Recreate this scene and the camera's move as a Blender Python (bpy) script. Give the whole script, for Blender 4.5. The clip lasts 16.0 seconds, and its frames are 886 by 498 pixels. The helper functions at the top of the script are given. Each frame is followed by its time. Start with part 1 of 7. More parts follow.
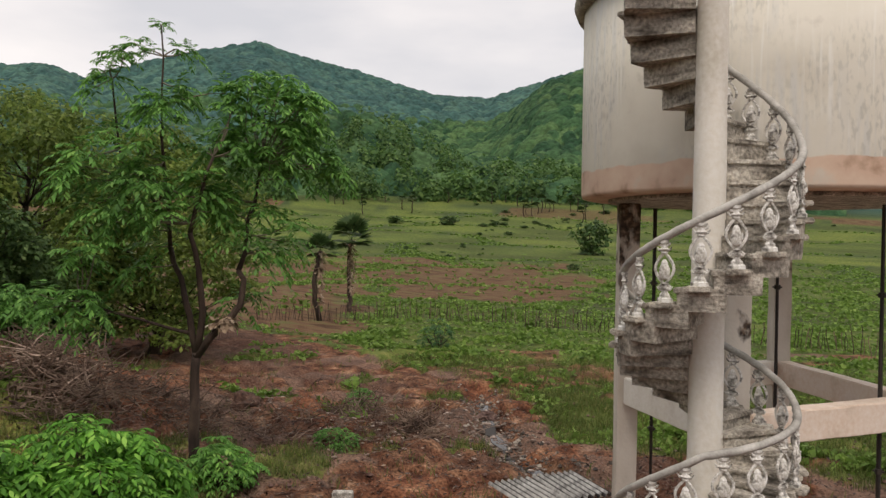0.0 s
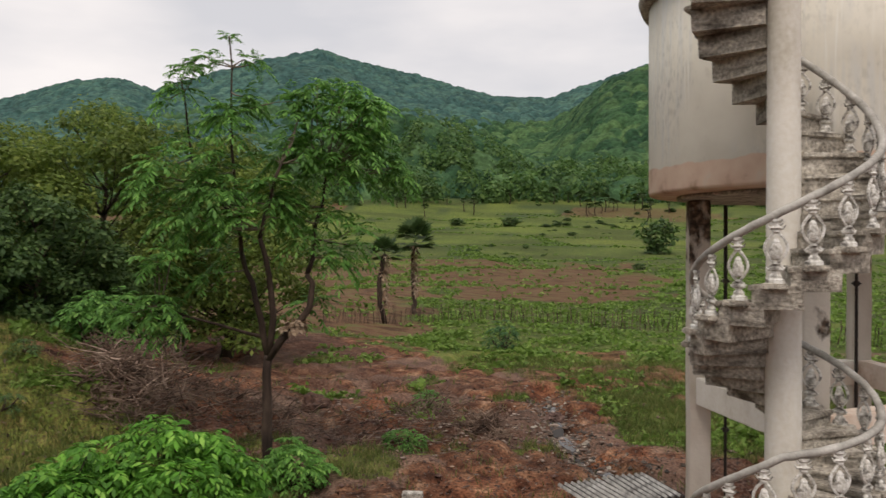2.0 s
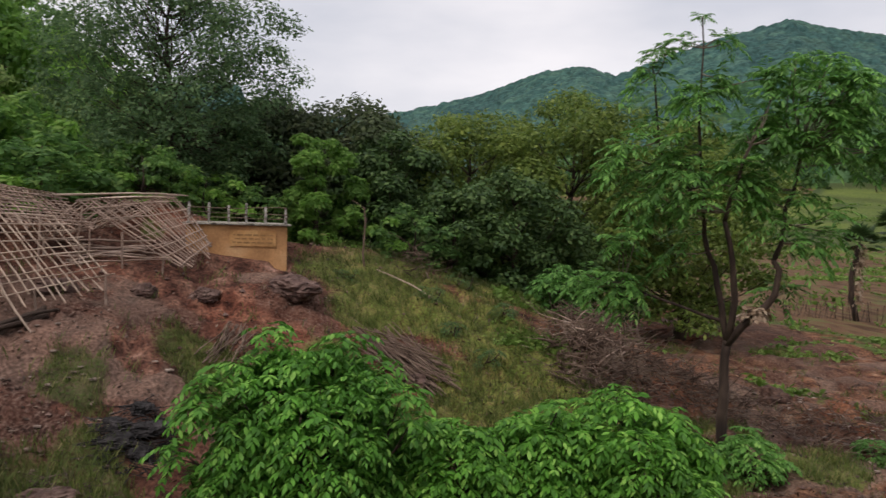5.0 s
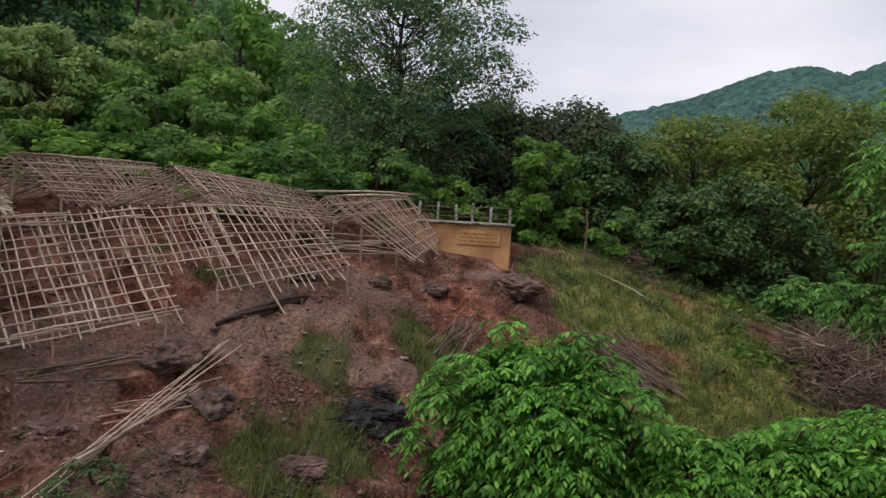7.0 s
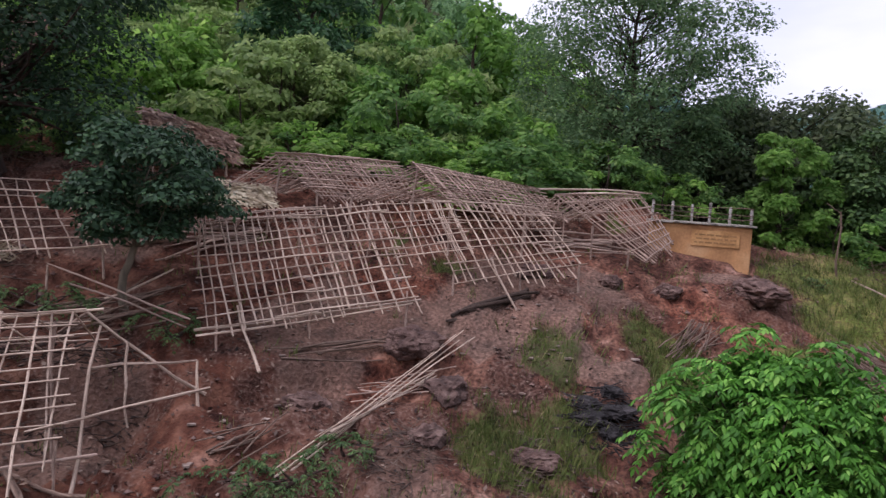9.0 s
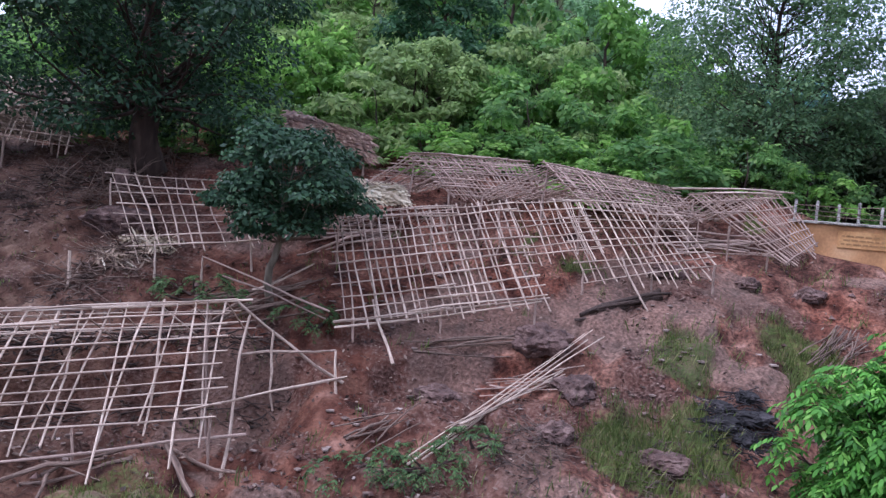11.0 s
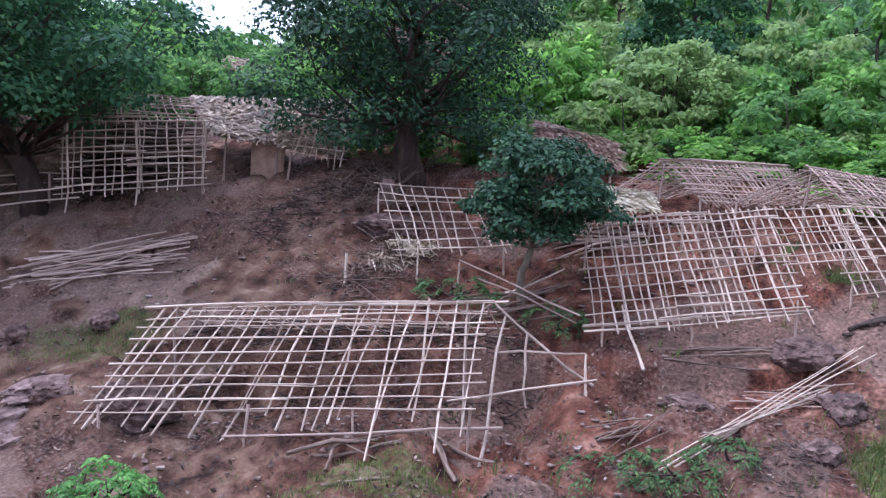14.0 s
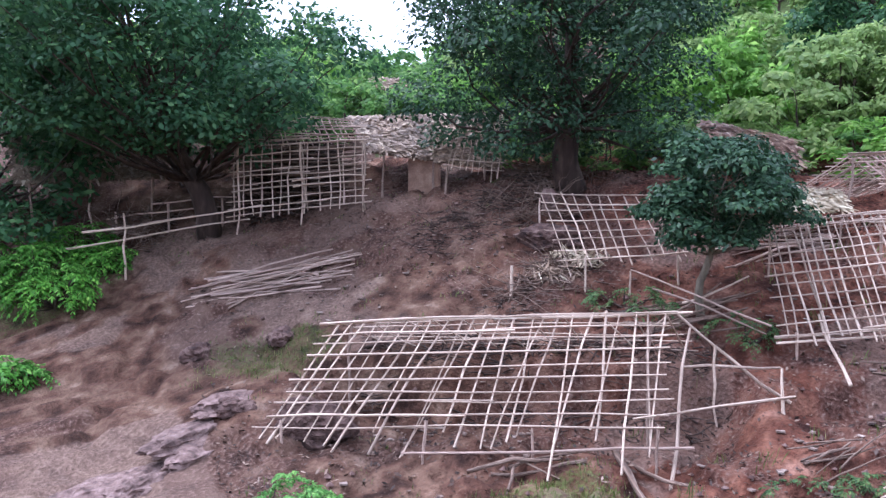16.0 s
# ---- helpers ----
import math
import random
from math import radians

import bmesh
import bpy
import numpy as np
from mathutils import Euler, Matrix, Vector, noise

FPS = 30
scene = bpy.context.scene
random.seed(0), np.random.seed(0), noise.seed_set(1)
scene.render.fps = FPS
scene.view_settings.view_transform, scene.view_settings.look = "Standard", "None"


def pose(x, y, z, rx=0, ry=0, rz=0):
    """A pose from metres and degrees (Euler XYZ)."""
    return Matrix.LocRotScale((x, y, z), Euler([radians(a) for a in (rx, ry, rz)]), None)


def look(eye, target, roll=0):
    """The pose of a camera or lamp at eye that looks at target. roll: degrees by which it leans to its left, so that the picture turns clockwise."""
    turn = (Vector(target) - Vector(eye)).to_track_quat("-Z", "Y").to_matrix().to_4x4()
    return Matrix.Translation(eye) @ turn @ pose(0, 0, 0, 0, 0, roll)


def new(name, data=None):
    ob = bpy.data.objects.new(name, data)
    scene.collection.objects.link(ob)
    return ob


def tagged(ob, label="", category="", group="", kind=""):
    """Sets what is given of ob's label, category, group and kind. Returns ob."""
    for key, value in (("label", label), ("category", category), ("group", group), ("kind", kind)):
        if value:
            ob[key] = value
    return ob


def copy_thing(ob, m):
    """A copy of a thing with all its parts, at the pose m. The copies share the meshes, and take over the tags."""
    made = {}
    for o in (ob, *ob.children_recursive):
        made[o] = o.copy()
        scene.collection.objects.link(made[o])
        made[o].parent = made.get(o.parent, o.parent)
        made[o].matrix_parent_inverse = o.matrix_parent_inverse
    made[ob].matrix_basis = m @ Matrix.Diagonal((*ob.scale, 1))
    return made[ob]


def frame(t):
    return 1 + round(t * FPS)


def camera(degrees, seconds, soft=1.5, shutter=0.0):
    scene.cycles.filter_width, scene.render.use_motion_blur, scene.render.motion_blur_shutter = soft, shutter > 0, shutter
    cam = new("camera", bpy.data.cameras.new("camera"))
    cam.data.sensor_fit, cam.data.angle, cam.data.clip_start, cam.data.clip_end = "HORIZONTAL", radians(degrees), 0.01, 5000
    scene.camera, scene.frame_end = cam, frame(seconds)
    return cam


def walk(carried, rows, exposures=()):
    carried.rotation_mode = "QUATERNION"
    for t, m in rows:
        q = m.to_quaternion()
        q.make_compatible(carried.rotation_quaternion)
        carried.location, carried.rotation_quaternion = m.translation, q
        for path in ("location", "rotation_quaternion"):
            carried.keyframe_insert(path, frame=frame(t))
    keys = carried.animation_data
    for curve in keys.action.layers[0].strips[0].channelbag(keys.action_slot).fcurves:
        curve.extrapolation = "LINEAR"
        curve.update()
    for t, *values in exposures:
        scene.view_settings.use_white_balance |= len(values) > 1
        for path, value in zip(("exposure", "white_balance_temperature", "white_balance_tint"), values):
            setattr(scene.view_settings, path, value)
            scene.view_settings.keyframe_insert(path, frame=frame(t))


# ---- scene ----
cam = camera(58.4, 16.0, 1.4, 0.2)
PATH = [
    (0, (-0.026, 0.011, 5.006), (-1.283, 1.567, 4.984), 0.9),
    (0.5, (-0.02, 0.022, 5.008), (-1.222, 1.62, 4.987), 0.8),
    (1, (-0.022, 0.019, 5.005), (-1.191, 1.642, 4.984), 0.5),
    (1.5, (-0.032, -0.019, 5.007), (-1.243, 1.573, 4.986), 0.5),
    (2, (-0.033, -0.059, 4.999), (-1.408, 1.393, 4.981), -0.1),
    (2.5, (-0.042, -0.115, 4.993), (-1.545, 1.205, 4.977), -0.1),
    (3, (-0.038, -0.145, 4.99), (-1.643, 1.048, 4.973), -0.1),
    (3.5, (-0.022, -0.182, 4.982), (-1.719, 0.875, 4.965), -0.1),
    (4, (0.016, -0.208, 4.968), (-1.771, 0.69, 4.945), 0.3),
    (4.5, (0.016, -0.284, 4.96), (-1.846, 0.445, 4.903), 1.2),
    (5, (0.059, -0.375, 4.972), (-1.873, 0.136, 4.893), 1.8),
    (5.2, (0.076, -0.393, 4.966), (-1.878, 0.026, 4.884), 1.9),
    (7.3, (0.132, -1.053, 4.839), (-1.865, -1.128, 4.745), 3.3),
    (7.5, (0.134, -1.095, 4.835), (-1.858, -1.243, 4.736), 3.3),
    (8, (0.193, -1.161, 4.813), (-1.782, -1.459, 4.704), 3.6),
    (8.5, (0.227, -1.23, 4.783), (-1.727, -1.644, 4.667), 4.0),
    (9, (0.266, -1.236, 4.797), (-1.659, -1.763, 4.672), 4.0),
    (9.5, (0.307, -1.197, 4.845), (-1.579, -1.847, 4.707), 3.9),
    (10, (0.356, -1.164, 4.84), (-1.5, -1.893, 4.696), 3.9),
    (10.2, (0.383, -1.155, 4.836), (-1.459, -1.921, 4.689), 4.0),
    (12.3, (0.722, -1.301, 4.764), (-1.045, -2.225, 4.613), 3.6),
    (12.5, (0.743, -1.272, 4.772), (-0.989, -2.259, 4.616), 3.6),
    (13, (0.84, -1.182, 4.821), (-0.813, -2.297, 4.664), 3.1),
    (13.5, (0.971, -1.12, 4.822), (-0.563, -2.392, 4.65), 3.7),
    (14, (1.097, -1.196, 4.805), (-0.398, -2.514, 4.631), 3.5),
    (14.5, (1.16, -1.311, 4.753), (-0.332, -2.632, 4.583), 1.8),
    (15, (1.163, -1.538, 4.775), (-0.282, -2.91, 4.601), 0.9),
    (15.5, (1.259, -1.723, 4.755), (-0.037, -3.237, 4.582), 0.4),
    (16, (1.21, -1.917, 4.706), (-0.032, -3.477, 4.552), 1.0),
]
EXPOSURES = ((0, 0.18, 7100, 15), (2.2, 0.12, 7100, 15), (3, 0.0, 7100, 16), (4, -0.05, 7000, 16), (4.5, 0.08, 6900, 15), (5, 0.12, 6700, 16), (7.5, 0.1, 6400, 17), (8.5, 0.3, 6200, 26), (9.5, 0.64, 5750, 27), (10.2, 0.82, 5400, 27), (12.4, 1.2, 5150, 24), (14, 1.42, 5100, 23), (15, 1.8, 5150, 21), (15.5, 1.98, 5150, 20), (16, 1.7, 5200, 23))
walk(cam, [(t, look(eye, target, roll)) for t, eye, target, roll in PATH], EXPOSURES)

# ---- world and light ----
SUN_EL, SUN_AZ = 58.0, 142.0
world = bpy.data.worlds.new("overcast_sky")
scene.world = world
world.use_nodes = True
wn, wl = world.node_tree.nodes, world.node_tree.links
wn.clear()
w_out = wn.new("ShaderNodeOutputWorld")
w_bg = wn.new("ShaderNodeBackground")
w_sky = wn.new("ShaderNodeTexSky")
w_sky.sky_type, w_sky.sun_disc = "NISHITA", False
w_sky.sun_elevation, w_sky.sun_rotation = radians(SUN_EL), radians(SUN_AZ)
w_dim = wn.new("ShaderNodeMixRGB")
w_dim.blend_type = "MULTIPLY"
w_dim.inputs[0].default_value = 1.0
w_dim.inputs[2].default_value = (0.10, 0.10, 0.10, 1)
w_co = wn.new("ShaderNodeTexCoord")
w_map = wn.new("ShaderNodeMapping")
w_map.inputs["Scale"].default_value = (1.4, 1.4, 4.5)
w_no = wn.new("ShaderNodeTexNoise")
w_no.inputs["Scale"].default_value = 1.6
w_no.inputs["Detail"].default_value = 5.0
w_ramp = wn.new("ShaderNodeValToRGB")
w_ramp.color_ramp.elements[0].position, w_ramp.color_ramp.elements[1].position = 0.36, 0.66
w_ramp.color_ramp.elements[0].color = (0.62, 0.66, 0.72, 1)
w_ramp.color_ramp.elements[1].color = (0.9, 0.91, 0.93, 1)
w_mix = wn.new("ShaderNodeMixRGB")
w_mix.inputs[0].default_value = 0.9
wl.new(w_co.outputs["Generated"], w_map.inputs["Vector"])
wl.new(w_map.outputs[0], w_no.inputs["Vector"])
wl.new(w_no.outputs[0], w_ramp.inputs[0])
wl.new(w_sky.outputs[0], w_dim.inputs[1])
wl.new(w_dim.outputs[0], w_mix.inputs[1])
wl.new(w_ramp.outputs[0], w_mix.inputs[2])
wl.new(w_mix.outputs[0], w_bg.inputs[0])
w_bg.inputs[1].default_value = 0.99
wl.new(w_bg.outputs[0], w_out.inputs[0])

sun_data = bpy.data.lights.new("sun", "SUN")
sun_data.energy, sun_data.angle, sun_data.color = 1.5, radians(30), (1.0, 0.96, 0.9)
sun = new("sun", sun_data)
sun.matrix_world = look((0, 0, 60), (0 + 60 * math.sin(radians(SUN_AZ)) / math.tan(radians(SUN_EL)) * -1, -60 * math.cos(radians(SUN_AZ)) / math.tan(radians(SUN_EL)), 0))


# ---- materials ----
def nodes_of(name):
    m = bpy.data.materials.new(name)
    m.use_nodes = True
    t = m.node_tree
    return m, t, t.nodes, t.links, t.nodes["Principled BSDF"]


def noise_node(n, l, scale, detail=4.0, coord=None, stretch=None):
    t = n.new("ShaderNodeTexNoise")
    t.inputs["Scale"].default_value = scale
    t.inputs["Detail"].default_value = detail
    if coord is not None:
        if stretch:
            m = n.new("ShaderNodeMapping")
            m.inputs["Scale"].default_value = stretch
            l.new(coord, m.inputs["Vector"])
            l.new(m.outputs[0], t.inputs["Vector"])
        else:
            l.new(coord, t.inputs["Vector"])
    return t.outputs[0]


def ramp(n, l, fac, stops):
    r = n.new("ShaderNodeValToRGB")
    e = r.color_ramp.elements
    while len(e) < len(stops):
        e.new(0.5)
    for el, (p, c) in zip(e, stops):
        el.position, el.color = p, (*c, 1) if len(c) == 3 else c
    l.new(fac, r.inputs[0])
    return r.outputs[0]


def blend(n, l, fac, a, b, mode="MIX"):
    m = n.new("ShaderNodeMixRGB")
    m.blend_type = mode
    for i, v in ((0, fac), (1, a), (2, b)):
        if isinstance(v, (int, float)):
            m.inputs[i].default_value = v
        elif isinstance(v, tuple):
            m.inputs[i].default_value = (*v, 1)
        else:
            l.new(v, m.inputs[i])
    return m.outputs[0]


def bump(n, l, bsdf, height, strength, distance):
    b = n.new("ShaderNodeBump")
    b.inputs["Strength"].default_value, b.inputs["Distance"].default_value = strength, distance
    l.new(height, b.inputs["Height"])
    l.new(b.outputs[0], bsdf.inputs["Normal"])


def surface(name, dark, mid, light, scale, rough=0.85, fine=30.0, relief=0.01, stretch=None, metal=0.0, vary=0.25, soft=1.0, grit=0.35):
    """A weathered surface: three tones by a coarse noise, a fine grain over it, and relief."""
    m, t, n, l, b = nodes_of(name)
    co = n.new("ShaderNodeTexCoord").outputs["Object"]
    big = noise_node(n, l, scale, 6, co, stretch)
    col = ramp(n, l, big, [(0.5 - 0.2 * soft, dark), (0.5, mid), (0.5 + 0.22 * soft, light)])
    small = noise_node(n, l, fine, 5, co)
    col = blend(n, l, grit, col, ramp(n, l, small, [(0.3, (0.35, 0.35, 0.35) if grit < 0.5 else (0.1, 0.1, 0.1)), (0.7, (0.75, 0.75, 0.75) if grit < 0.5 else (0.85, 0.85, 0.85))]), "OVERLAY")
    info = n.new("ShaderNodeObjectInfo").outputs["Random"]
    col = blend(n, l, vary, col, ramp(n, l, info, [(0.0, (0.25, 0.25, 0.25)), (1.0, (0.8, 0.8, 0.8))]), "OVERLAY")
    l.new(col, b.inputs["Base Color"])
    b.inputs["Roughness"].default_value, b.inputs["Metallic"].default_value = rough, metal
    bump(n, l, b, small, 0.6, relief)
    return m


def foliage(name, dark, light, yellow, passing=0.35, clump=0.7, depth=0.6):
    """Leaves: tone by leaf and by clump, with light passing through."""
    m, t, n, l, b = nodes_of(name)
    geo = n.new("ShaderNodeNewGeometry")
    one = geo.outputs["Random Per Island"]
    co = n.new("ShaderNodeTexCoord").outputs["Object"]
    big = noise_node(n, l, clump, 3, co)
    col = ramp(n, l, one, [(0.0, dark), (0.75, light), (1.0, yellow)])
    col = blend(n, l, depth, col, ramp(n, l, big, [(0.3, (0.28, 0.3, 0.3)), (0.7, (0.72, 0.72, 0.68))]), "OVERLAY")
    info = n.new("ShaderNodeObjectInfo").outputs["Random"]
    col = blend(n, l, 0.3, col, ramp(n, l, info, [(0.0, (0.3, 0.34, 0.36)), (1.0, (0.75, 0.7, 0.6))]), "OVERLAY")
    l.new(col, b.inputs["Base Color"])
    b.inputs["Roughness"].default_value = 0.55
    b.inputs["Specular IOR Level"].default_value = 0.25
    tr = n.new("ShaderNodeBsdfTranslucent")
    l.new(col, tr.inputs["Color"])
    mx = n.new("ShaderNodeMixShader")
    mx.inputs[0].default_value = passing
    l.new(b.outputs[0], mx.inputs[1])
    l.new(tr.outputs[0], mx.inputs[2])
    l.new(mx.outputs[0], n["Material Output"].inputs["Surface"])
    return m


M_LEAF = foliage("leaf_compound", (0.06, 0.15, 0.036), (0.13, 0.31, 0.068), (0.23, 0.42, 0.11), 0.4)
M_SHRUB = foliage("leaf_bright", (0.045, 0.14, 0.019), (0.12, 0.325, 0.04), (0.26, 0.48, 0.092), 0.3)
M_AIRY = foliage("leaf_grey_green", (0.08, 0.15, 0.07), (0.15, 0.25, 0.11), (0.23, 0.33, 0.145), 0.5)


def tree_cover(name, dark, mid, light, fine):
    """Far tree cover: a tone for each crown, broken by leaf clumps."""
    m, t, n, l, b = nodes_of(name)
    co = n.new("ShaderNodeTexCoord").outputs["Object"]
    att = n.new("ShaderNodeVertexColor")
    att.layer_name = "tone"
    sep = n.new("ShaderNodeSeparateColor")
    l.new(att.outputs[0], sep.inputs[0])
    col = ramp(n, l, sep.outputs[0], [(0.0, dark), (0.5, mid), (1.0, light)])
    broad = noise_node(n, l, 0.012, 3, co)
    col = blend(n, l, 0.4, col, ramp(n, l, broad, [(0.35, (0.38, 0.38, 0.4)), (0.65, (0.62, 0.62, 0.54))]), "OVERLAY")
    clump = noise_node(n, l, fine, 5, co)
    col = blend(n, l, 0.6, col, ramp(n, l, clump, [(0.35, (0.2, 0.2, 0.2)), (0.65, (0.8, 0.8, 0.78))]), "OVERLAY")
    l.new(col, b.inputs["Base Color"])
    b.inputs["Roughness"].default_value = 0.95
    b.inputs["Specular IOR Level"].default_value = 0.1
    bump(n, l, b, clump, 1.0, 1.5)
    return m


# distance haze is put into these greens as blue, slightly on the nearer hills
M_CANOPY = tree_cover("far_hazed_canopy", (0.032, 0.078, 0.074), (0.046, 0.102, 0.092), (0.066, 0.13, 0.104), 0.22)
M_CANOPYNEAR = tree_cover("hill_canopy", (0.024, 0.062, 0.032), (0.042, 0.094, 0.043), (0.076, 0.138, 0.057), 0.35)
M_OLIVE = foliage("leaf_olive", (0.1, 0.155, 0.036), (0.205, 0.28, 0.062), (0.31, 0.365, 0.094), 0.5)
M_EDGE = foliage("leaf_wood_edge", (0.05, 0.11, 0.034), (0.09, 0.175, 0.05), (0.15, 0.24, 0.075), 0.4, 0.05)
M_THICKET = foliage("leaf_thicket", (0.035, 0.075, 0.024), (0.075, 0.14, 0.038), (0.125, 0.19, 0.06), 0.3)
M_SHADE = foliage("leaf_shade_green", (0.015, 0.04, 0.022), (0.034, 0.08, 0.038), (0.064, 0.125, 0.055), 0.26)
M_DARK = foliage("leaf_dark", (0.042, 0.062, 0.032), (0.085, 0.12, 0.056), (0.13, 0.155, 0.075), 0.45)
M_DEEP = foliage("leaf_deep_green", (0.028, 0.078, 0.036), (0.062, 0.15, 0.062), (0.115, 0.215, 0.085), 0.42)
M_FOREST = foliage("leaf_forest", (0.08, 0.175, 0.055), (0.17, 0.32, 0.09), (0.27, 0.41, 0.125), 0.6)
M_FRESH = foliage("leaf_fresh", (0.12, 0.25, 0.05), (0.23, 0.42, 0.085), (0.33, 0.49, 0.135), 0.6)
M_PALE = foliage("leaf_pale", (0.17, 0.26, 0.095), (0.29, 0.4, 0.14), (0.4, 0.49, 0.2), 0.6)
# leaves lightened and blued to stand for haze over the distant slope
M_MIST = foliage("leaf_hazed_forest", (0.17, 0.3, 0.15), (0.25, 0.41, 0.19), (0.31, 0.47, 0.22), 0.6)
M_GRASS = foliage("grass_blade", (0.07, 0.1, 0.025), (0.13, 0.165, 0.042), (0.26, 0.23, 0.1), 0.3)
M_WEED = foliage("field_weed", (0.085, 0.155, 0.03), (0.155, 0.26, 0.055), (0.24, 0.34, 0.095), 0.45)
M_LOWWEED = foliage("low_weed", (0.04, 0.085, 0.03), (0.085, 0.155, 0.05), (0.15, 0.225, 0.075), 0.3)
M_DRY = foliage("dry_leaf", (0.18, 0.12, 0.085), (0.39, 0.29, 0.22), (0.6, 0.5, 0.405), 0.1)
M_PALM = foliage("palm_leaf", (0.03, 0.06, 0.02), (0.06, 0.11, 0.035), (0.1, 0.14, 0.05))
M_BARK = surface("bark", (0.02, 0.011, 0.008), (0.044, 0.026, 0.018), (0.095, 0.062, 0.045), 6, 0.9, 60, 0.02, (1, 1, 0.25))
M_BARKPALE = surface("bark_pale", (0.09, 0.07, 0.05), (0.17, 0.14, 0.1), (0.26, 0.22, 0.17), 6, 0.9, 60, 0.015, (1, 1, 0.25))
M_POLE = surface("pale_pole", (0.18, 0.122, 0.088), (0.44, 0.33, 0.25), (0.67, 0.545, 0.435), 3, 0.8, 50, 0.004, None, 0, 0.5)
M_POLEBROWN = surface("brown_pole", (0.15, 0.097, 0.074), (0.35, 0.245, 0.19), (0.56, 0.435, 0.35), 3, 0.85, 50, 0.004, None, 0, 0.5)
M_TWIG = surface("dead_twig", (0.055, 0.034, 0.025), (0.145, 0.093, 0.067), (0.28, 0.205, 0.155), 2, 0.9, 30, 0.004)
M_MAT = surface("matted_stem", (0.03, 0.02, 0.015), (0.09, 0.06, 0.045), (0.2, 0.14, 0.105), 2, 0.9, 30, 0.004)
M_ROCK = surface("rock", (0.04, 0.022, 0.018), (0.105, 0.06, 0.048), (0.22, 0.145, 0.118), 5.0, 0.95, 26, 0.12)
M_LEDGE = surface("laterite_ledge", (0.08, 0.048, 0.04), (0.18, 0.115, 0.096), (0.29, 0.2, 0.172), 6, 0.95, 20, 0.1)
M_CHAR = surface("burnt_heap", (0.007, 0.006, 0.006), (0.02, 0.017, 0.017), (0.065, 0.055, 0.055), 3.5, 0.95, 18, 0.03)
M_CLAY = surface("red_clay", (0.03, 0.016, 0.012), (0.09, 0.045, 0.03), (0.18, 0.1, 0.07), 7, 0.95, 20, 0.02)
M_PLASTER = surface("ochre_plaster", (0.36, 0.18, 0.075), (0.53, 0.28, 0.118), (0.62, 0.38, 0.19), 1.3, 0.9, 16, 0.006)
M_SIGN = surface("painted_sign", (0.34, 0.17, 0.06), (0.47, 0.25, 0.095), (0.56, 0.33, 0.14), 3, 0.8, 20, 0.002)
M_LETTER = surface("faded_letters", (0.24, 0.13, 0.05), (0.3, 0.165, 0.065), (0.38, 0.21, 0.085), 6, 0.9, 20, 0.001)
M_LITTER = foliage("fallen_litter", (0.018, 0.012, 0.01), (0.09, 0.055, 0.042), (0.27, 0.195, 0.155), 0.05)
M_STONE = surface("loose_stone", (0.06, 0.03, 0.024), (0.13, 0.075, 0.06), (0.25, 0.17, 0.145), 3, 0.95, 25, 0.01, None, 0, 0.3)
M_STEEL = surface("dark_steel", (0.02, 0.017, 0.015), (0.045, 0.04, 0.036), (0.1, 0.075, 0.06), 5, 0.6, 40, 0.002, None, 0.5)
M_GREY = surface("weathered_concrete", (0.1, 0.09, 0.08), (0.36, 0.335, 0.295), (0.62, 0.59, 0.54), 8, 0.9, 50, 0.012, None, 0, 0.25, 1.0, 0.75)
M_STEP = surface("mossy_concrete", (0.13, 0.112, 0.09), (0.42, 0.38, 0.32), (0.6, 0.555, 0.48), 3.6, 0.92, 30, 0.04, (1, 1, 3.0), 0, 0.3, 0.95, 0.6)
M_RAIL = surface("handrail_concrete", (0.24, 0.23, 0.205), (0.42, 0.4, 0.365), (0.56, 0.54, 0.5), 5, 0.85, 45, 0.006)
M_BALUSTER = surface("worn_white_baluster", (0.16, 0.145, 0.125), (0.64, 0.62, 0.575), (0.84, 0.82, 0.78), 10, 0.85, 55, 0.012, None, 0, 0.2, 0.8, 0.7)
M_SHEET = surface("asbestos_sheet", (0.2, 0.185, 0.17), (0.48, 0.46, 0.42), (0.72, 0.7, 0.66), 2.2, 0.9, 20, 0.004, (4, 0.6, 1))
M_BRICKRED = surface("red_painted_wall", (0.3, 0.1, 0.05), (0.42, 0.17, 0.09), (0.5, 0.26, 0.15), 2, 0.9, 18, 0.006)
M_PEACH = surface("peach_paint", (0.54, 0.42, 0.33), (0.73, 0.59, 0.48), (0.78, 0.67, 0.57), 1.8, 0.85, 20, 0.005)
M_CREAM = surface("cream_limewash", (0.52, 0.47, 0.39), (0.74, 0.69, 0.6), (0.83, 0.79, 0.71), 2.2, 0.85, 22, 0.008, (1, 1, 0.4))
M_THATCH = surface("thatch_bed", (0.1, 0.07, 0.05), (0.2, 0.15, 0.11), (0.3, 0.24, 0.19), 5, 0.95, 40, 0.03)
M_MUD = surface("mud_plaster", (0.17, 0.1, 0.07), (0.27, 0.17, 0.12), (0.36, 0.25, 0.18), 3, 0.95, 25, 0.02)
M_RUBBISH = surface("pale_rubbish", (0.05, 0.034, 0.027), (0.13, 0.09, 0.07), (0.34, 0.28, 0.235), 3, 0.8, 20, 0.002, None, 0, 0.6)
M_RUBBLE = foliage("grey_rubble", (0.035, 0.028, 0.024), (0.12, 0.095, 0.08), (0.36, 0.32, 0.28), 0.0)
M_WATER, _t, _n, _l, _b = nodes_of("drain_water")
_b.inputs["Base Color"].default_value = (0.035, 0.03, 0.026, 1)
_b.inputs["Roughness"].default_value = 0.2
